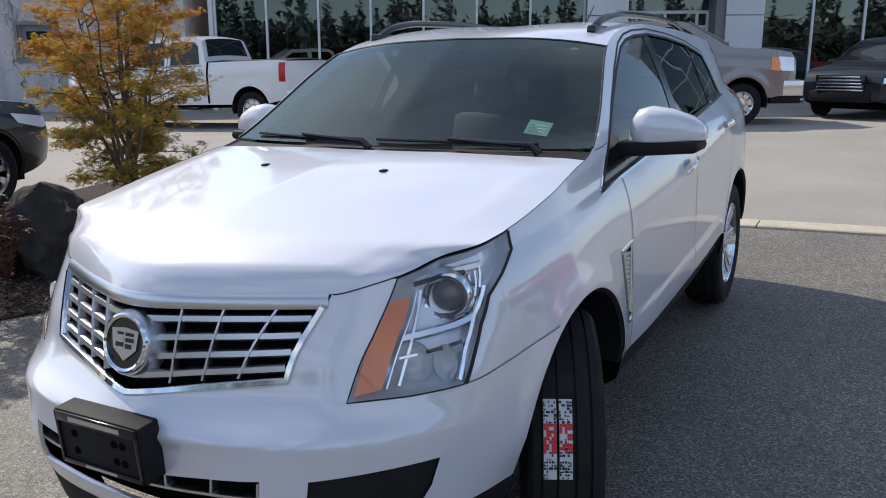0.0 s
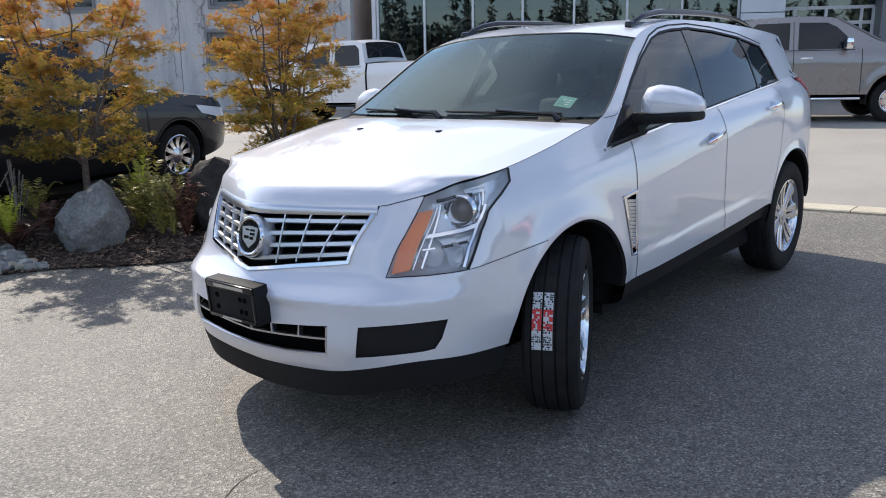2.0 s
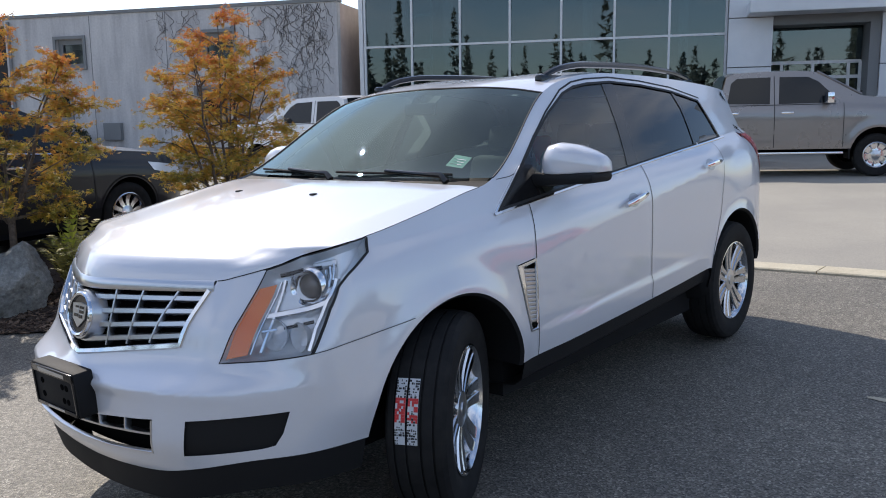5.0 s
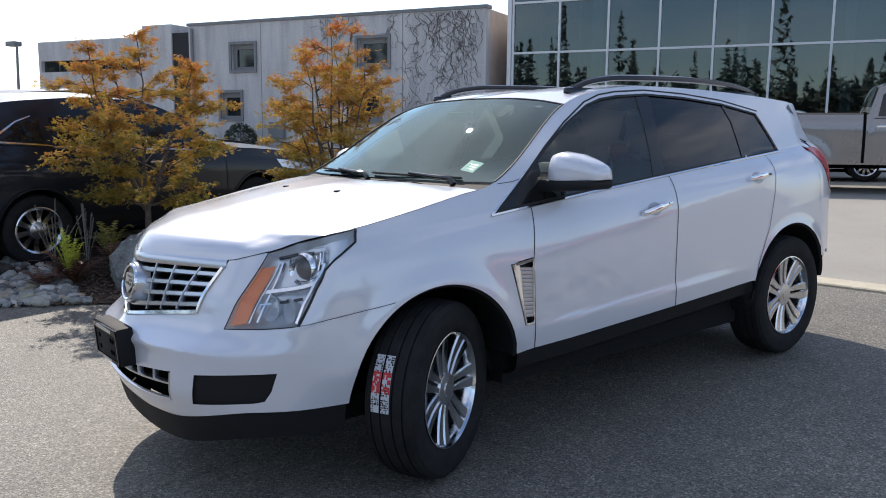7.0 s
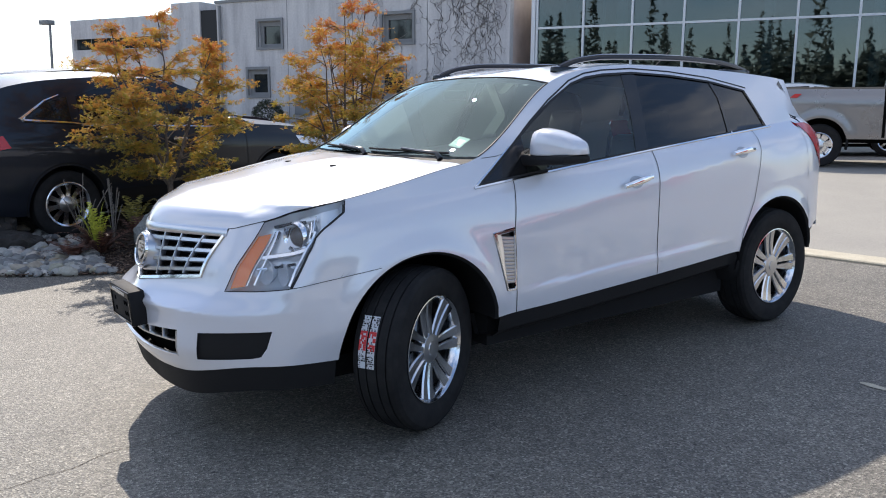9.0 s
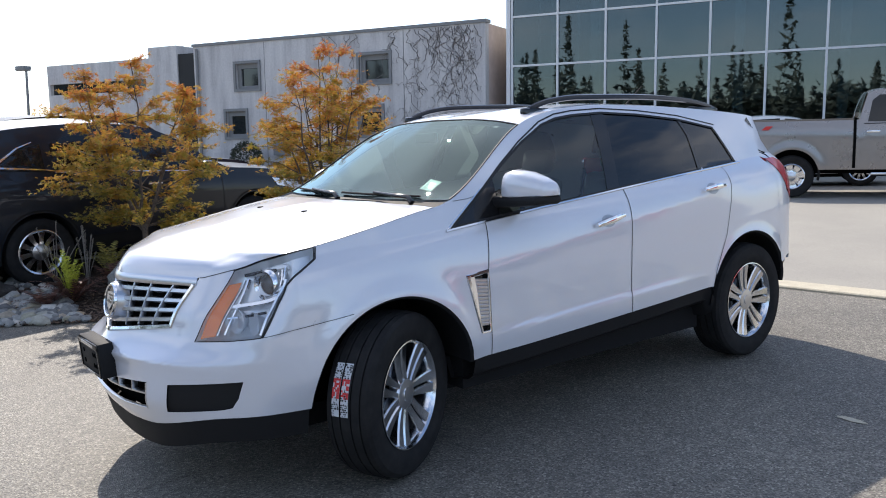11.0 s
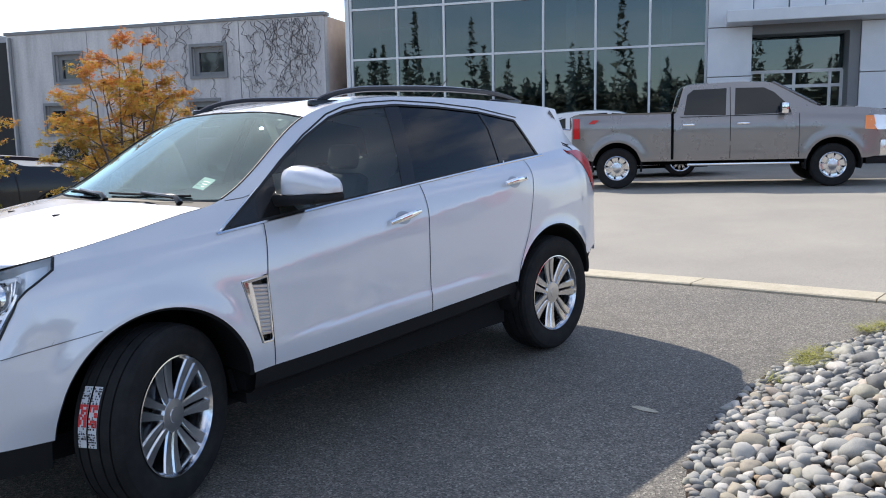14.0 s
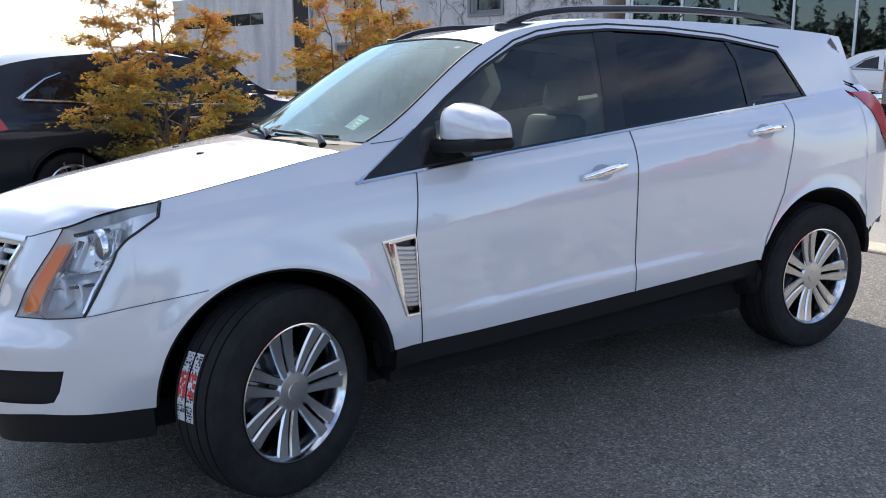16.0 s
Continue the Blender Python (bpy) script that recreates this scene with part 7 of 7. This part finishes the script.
show_car = car_like("suv", Matrix.Translation((-16.2, 16.7, 0)) @ Matrix.Rotation(radians(TH), 4, "Z") @ pose(5.2, 4.2, BASE + 0.9, 0, 0, 90), "red car shown on a stand inside the showroom", red_paint, suv_spec(0))
plinth = obj("display_stand", box(bmesh.new(), (4.6, 3.1, BASE), (10.4, 5.3, BASE + 0.895), bevel=0.02), room_dark)
plinth.matrix_world = Matrix.Translation((-16.2, 16.7, 0)) @ Matrix.Rotation(radians(TH), 4, "Z")
tagged(plinth, "dark display stand under a red car", "display stand")

# entrance portal
def panel(name, x0, z0, x1, z1, y=-0.42, d=0.10):
    part(name, box(bmesh.new(), (x0 + 0.012, y, z0 + 0.012), (x1 - 0.012, y + d, z1 - 0.012), bevel=0.006), panel_white, hall, smooth=False)


for z0, z1 in ((BASE, 1.55), (1.55, 2.98), (2.98, 4.33), (4.33, 6.0), (6.0, 7.6), (7.6, 9.4)):
    panel("portal_panel", 10.97, z0, 12.16, z1)
    panel("portal_panel", 14.88, z0, 15.96, z1)
for z0, z1 in ((4.75, 6.2), (6.2, 7.8), (7.8, 9.4)):
    for x0 in (12.16, 13.07, 13.98):
        panel("portal_panel", x0, z0, x0 + 0.90, z1)
part("portal_core", box(bmesh.new(), (10.98, -0.32, BASE), (12.14, 0.0, 9.38)), grey_trim, hall, smooth=False)
part("portal_core", box(bmesh.new(), (14.90, -0.32, BASE), (15.94, 0.0, 9.38)), grey_trim, hall, smooth=False)
part("portal_core", box(bmesh.new(), (12.14, -0.32, 4.3), (14.90, 0.0, 9.38)), grey_trim, hall, smooth=False)
part("canopy", box(bmesh.new(), (11.45, -1.25, 4.36), (15.55, -0.32, 4.68), bevel=0.02), panel_white, hall, "white entrance canopy", smooth=False)
part("portal_reveal", box(bmesh.new(), (12.16, -0.34, 4.10), (14.88, 0.55, 4.30)), grey_trim, hall, smooth=False)
part("portal_reveal", box(bmesh.new(), (14.62, -0.34, BASE), (14.88, 0.55, 4.10)), grey_trim, hall, smooth=False)
door = new("entrance_door")
door.parent = hall
for x in (12.20, 12.52, 13.35, 14.28, 14.58):
    part("door_stile", box(bmesh.new(), (x - 0.04, 0.42, BASE), (x + 0.04, 0.50, 3.12)), frame_white, door, smooth=False)
for z in (BASE + 0.05, 2.70, 3.12):
    part("door_rail", box(bmesh.new(), (12.2, 0.43, z - 0.045), (14.6, 0.49, z + 0.045)), frame_white, door, smooth=False)
o = part("door_glass", box(bmesh.new(), (12.2, 0.455, BASE), (14.6, 0.465, 4.1)), show_glass, door, smooth=False)
o.visible_shadow = False

# stained stucco building
store = thing("warehouse", Matrix.Translation((-17.0, 15.95, 0)) @ Matrix.Rotation(radians(TH), 4, "Z"), "low grey stucco building with bare vines on its wall", "building")
HOLES = [(-10.40, 3.66, -9.28, 4.62), (-10.98, 1.82, -9.98, 2.82), (-4.70, 3.66, -3.46, 4.62), (-4.9, 1.8, -3.8, 2.8)]


def pierced(x0, x1, z0, z1, y0, y1, holes):
    """A wall with openings through it."""
    xs = sorted({x0, x1, *[h[0] for h in holes], *[h[2] for h in holes]})
    zs = sorted({z0, z1, *[h[1] for h in holes], *[h[3] for h in holes]})
    bm = bmesh.new()
    for a, b in zip(xs, xs[1:]):
        for c, d in zip(zs, zs[1:]):
            mx, mz = (a + b) / 2, (c + d) / 2
            if not any(h[0] < mx < h[2] and h[1] < mz < h[3] for h in holes):
                box(bm, (a, y0, c), (b, y1, d))
    bmesh.ops.remove_doubles(bm, verts=bm.verts[:], dist=0.001)
    groups = {}
    for f in bm.faces:
        groups.setdefault(frozenset(f.verts), []).append(f)
    bmesh.ops.delete(bm, geom=[f for g in groups.values() if len(g) > 1 for f in g], context="FACES")
    return bm


part("wall", pierced(-12.55, 0.22, -0.6, 5.40, 0.0, 0.28, HOLES), stucco, store, smooth=False)
part("coping", box(bmesh.new(), (-12.60, -0.05, 5.402), (0.27, 0.33, 5.51)), grey_trim, store, smooth=False)
part("return_wall", box(bmesh.new(), (0.0, 0.285, -0.6), (0.215, 8.0, 5.40)), peach, store, smooth=False)
part("wall_rear", box(bmesh.new(), (-12.5, 7.8, -0.6), (0.0, 8.0, 5.3)), stucco, store, smooth=False)
part("roof", box(bmesh.new(), (-12.5, 0.30, 5.0), (-0.01, 7.78, 5.2)), grey_trim, store, smooth=False)
for x0, z0, x1, z1 in HOLES:
    w = new("window")
    w.parent = store
    for lo, hi in (((x0 - 0.10, -0.06, z0 - 0.10), (x1 + 0.10, 0.02, z0)), ((x0 - 0.10, -0.06, z1), (x1 + 0.10, 0.02, z1 + 0.10)), ((x0 - 0.10, -0.06, z0), (x0, 0.02, z1)), ((x1, -0.06, z0), (x1 + 0.10, 0.02, z1))):
        part("window_surround", box(bmesh.new(), lo, hi), grey_trim, w, smooth=False)
    for lo, hi in (((x0, 0.10, z0), (x0 + 0.18, 0.16, z1)), ((x1 - 0.10, 0.10, z0), (x1, 0.16, z1)), ((x0 + 0.18, 0.10, z0), (x1 - 0.10, 0.16, z0 + 0.12)), ((x0 + 0.18, 0.10, z1 - 0.18), (x1 - 0.10, 0.16, z1))):
        part("window_frame", box(bmesh.new(), lo, hi), grey_trim, w, smooth=False)
    part("pane", box(bmesh.new(), (x0, 0.17, z0), (x1, 0.18, z1)), pane_dark, w, smooth=False)
for x in (-9.0, -6.0, -2.9):
    part("wall_joint", box(bmesh.new(), (x, -0.006, -0.3), (x + 0.025, -0.001, 5.38)), grey_trim, store, smooth=False)
part("gutter_pipe", tube(bmesh.new(), [(-12.3, -0.10, 0.0), (-12.3, -0.10, 5.3)], 0.06, 10), grey_trim, store)
# a flat dark panel in place of the shaded gap beside the annex
part("recess_shade", box(bmesh.new(), (-13.55, 0.16, -0.6), (-12.555, 0.26, 5.2)), room_dark, store, smooth=False)
part("meter_box", box(bmesh.new(), (-8.6, -0.16, 1.1), (-7.9, -0.002, 1.7), bevel=0.01), grey_trim, store, smooth=False)
rnd = random.Random(17)
vines = bmesh.new()
for k in range(46):
    x = rnd.uniform(-3.0, -0.1) if k < 34 else rnd.uniform(-6.5, -2.5)
    hang = k % 3 != 0
    z = 5.36 if hang else rnd.uniform(0.6, 1.4)
    step = -0.12 if hang else 0.13
    pts = [Vector((x, -0.02, z))]
    for _ in range(rnd.randint(8, 30)):
        x += rnd.gauss(0, 0.10)
        z += step * rnd.uniform(0.5, 1.3)
        if not (0.4 < z < 5.38 and -7 < x < 0.15):
            break
        pts.append(Vector((x, -0.015 - 0.01 * rnd.random(), z)))
    if len(pts) > 2:
        tube(vines, pts, [lerp(0.010, 0.004, i / len(pts)) for i in range(len(pts))], 4)
        for _ in range(6):
            p = rnd.choice(pts)
            q = [p]
            for _ in range(rnd.randint(3, 10)):
                q.append(q[-1] + Vector((rnd.gauss(0, 0.09), 0, rnd.gauss(0, 0.09))))
            if all(0.3 < v.z < 5.38 and v.x < 0.18 for v in q):
                tube(vines, q, 0.0045, 4)
tagged(part("vine", vines, vine_mat, store, "bare climbing vine"), kind="stuff")
leaves = Pile()
for _ in range(2600):
    q, c = rnd.uniform(0, 6.28), rnd.uniform(-1, 1)
    d = Vector((math.cos(q) * math.sqrt(1 - c * c), math.sin(q) * math.sqrt(1 - c * c), c)) * rnd.uniform(0.75, 1.0)
    leaves.add((LEAF[0] * 0.07) @ np.array(Euler((rnd.uniform(-1, 1), rnd.uniform(-1, 1), q)).to_matrix()).T + np.array((d.x * 0.75, d.y * 0.6, 0.75 + d.z * 0.75)), LEAF[1])
hedge = leaves.link("shrub", leafy("dark_shrub", (0.035, 0.05, 0.02), (0.01, 0.016, 0.008)))
hp = store.matrix_world @ Vector((-9.3, -0.9, 0))
hedge.matrix_world = pose(hp.x, hp.y, land(hp.x, hp.y))
tagged(hedge, "dark round shrub against the stucco wall", "shrub")

annex = thing("annex", Matrix.Translation((-17.0, 15.95, 0)) @ Matrix.Rotation(radians(TH), 4, "Z"), "low grey annex with a band of windows", "building")
part("wall", box(bmesh.new(), (-15.15, 0.1, -1.0), (-13.56, 6.0, 5.55)), stucco, annex, smooth=False)
part("wall", pierced(-22.13, -15.15, -1.0, 5.20, 0.6, 0.9, [(-21.98, 3.87, -15.9, 4.36)]), stucco, annex, smooth=False)
part("roof", box(bmesh.new(), (-22.1, 0.91, 4.6), (-15.16, 6.0, 4.9)), grey_trim, annex, smooth=False)
part("end_wall", box(bmesh.new(), (-22.13, 0.91, -1.0), (-21.9, 6.0, 5.20)), stucco, annex, smooth=False)
for k in range(6):
    x = -21.98 + k * 1.013
    part("pane", box(bmesh.new(), (x + 0.03, 0.75, 3.872), (x + 0.985, 0.77, 4.358)), pane_dark, annex, smooth=False)
part("vent_pipe", tube(bmesh.new(), [(-18.6, 1.6, 4.8), (-18.6, 1.6, 5.35)], 0.05, 8), grey_trim, annex)

post = thing("street_lamp", stand(-35.4, 5.95, 20), "tall grey lot lamp post with a box head", "street lamp")
part("pole", tube(bmesh.new(), [(0, 0, 0), (0, 0, 4.7)], [0.07, 0.05], 12), grey_trim, post)
part("lamp_head", box(bmesh.new(), (-0.55, -0.18, 4.62), (0.10, 0.18, 4.82), bevel=0.03), grey_trim, post)

# ---- woods behind the camera, which the showroom glass mirrors ----
fir = material("fir_needles", (0.03, 0.045, 0.02), 0.9)
paint_in(fir, ramp(fir, noisy(fir, 0.6, 5.0), ((0.3, (0.09, 0.105, 0.09)), (0.7, (0.15, 0.17, 0.13)))))
wr = np.random.RandomState(31)
woods = Pile()
for k in range(460):
    a, d = radians(wr.uniform(-165, 25)), wr.uniform(62, 110)
    x, y = 3 + d * math.cos(a), -2 + d * math.sin(a)
    broad = wr.rand() < 0.4
    n = 260 if broad else 330
    if broad:                                   # a round crown out of several clumps
        h, w = wr.uniform(5.5, 10), wr.uniform(2.4, 4.0)
        clump = wr.randn(7, 3) * (w * 0.42, w * 0.42, h * 0.16) + (0, 0, h * 0.62)
        mid = clump[wr.randint(0, 7, n)] + wr.randn(n, 3) * (w * 0.24, w * 0.24, h * 0.085)
        size = np.full(n, 1.0)
    else:                                       # a conifer whose boughs thin out towards an uneven top
        h, w = wr.uniform(7, 15.5) * (1.3 if wr.rand() < 0.12 else 1), wr.uniform(1.7, 3.0)
        u = wr.rand(n) ** 1.25
        tier = 0.75 + 0.35 * np.sin(u * wr.uniform(28, 44) + wr.uniform(0, 6)) * wr.uniform(0.5, 1, n)
        r = w * (1 - u) ** 0.85 * tier * wr.uniform(0.2, 1.1, n) + 0.05
        q = wr.uniform(0, 6.28, n)
        mid = np.stack([r * np.cos(q), r * np.sin(q), h * (0.05 + 0.95 * u) - 0.25 * r], 1)
        size = 0.36 + 0.7 * (1 - u)
    flat_a, flat_b = wr.randn(n, 3), wr.randn(n, 3) * (1, 1, 0.5)
    vs = np.stack([mid + flat_a * size[:, None] * 0.5, mid + flat_b * size[:, None] * 0.5, mid - (flat_a + flat_b) * size[:, None] * 0.4], 1).reshape(-1, 3) + (x, y, 0)
    woods.add(vs, np.arange(3 * n).reshape(-1, 3).tolist())
tagged(woods.link("far_woods", fir), "dark conifer woods far across the road", "woods", kind="stuff")
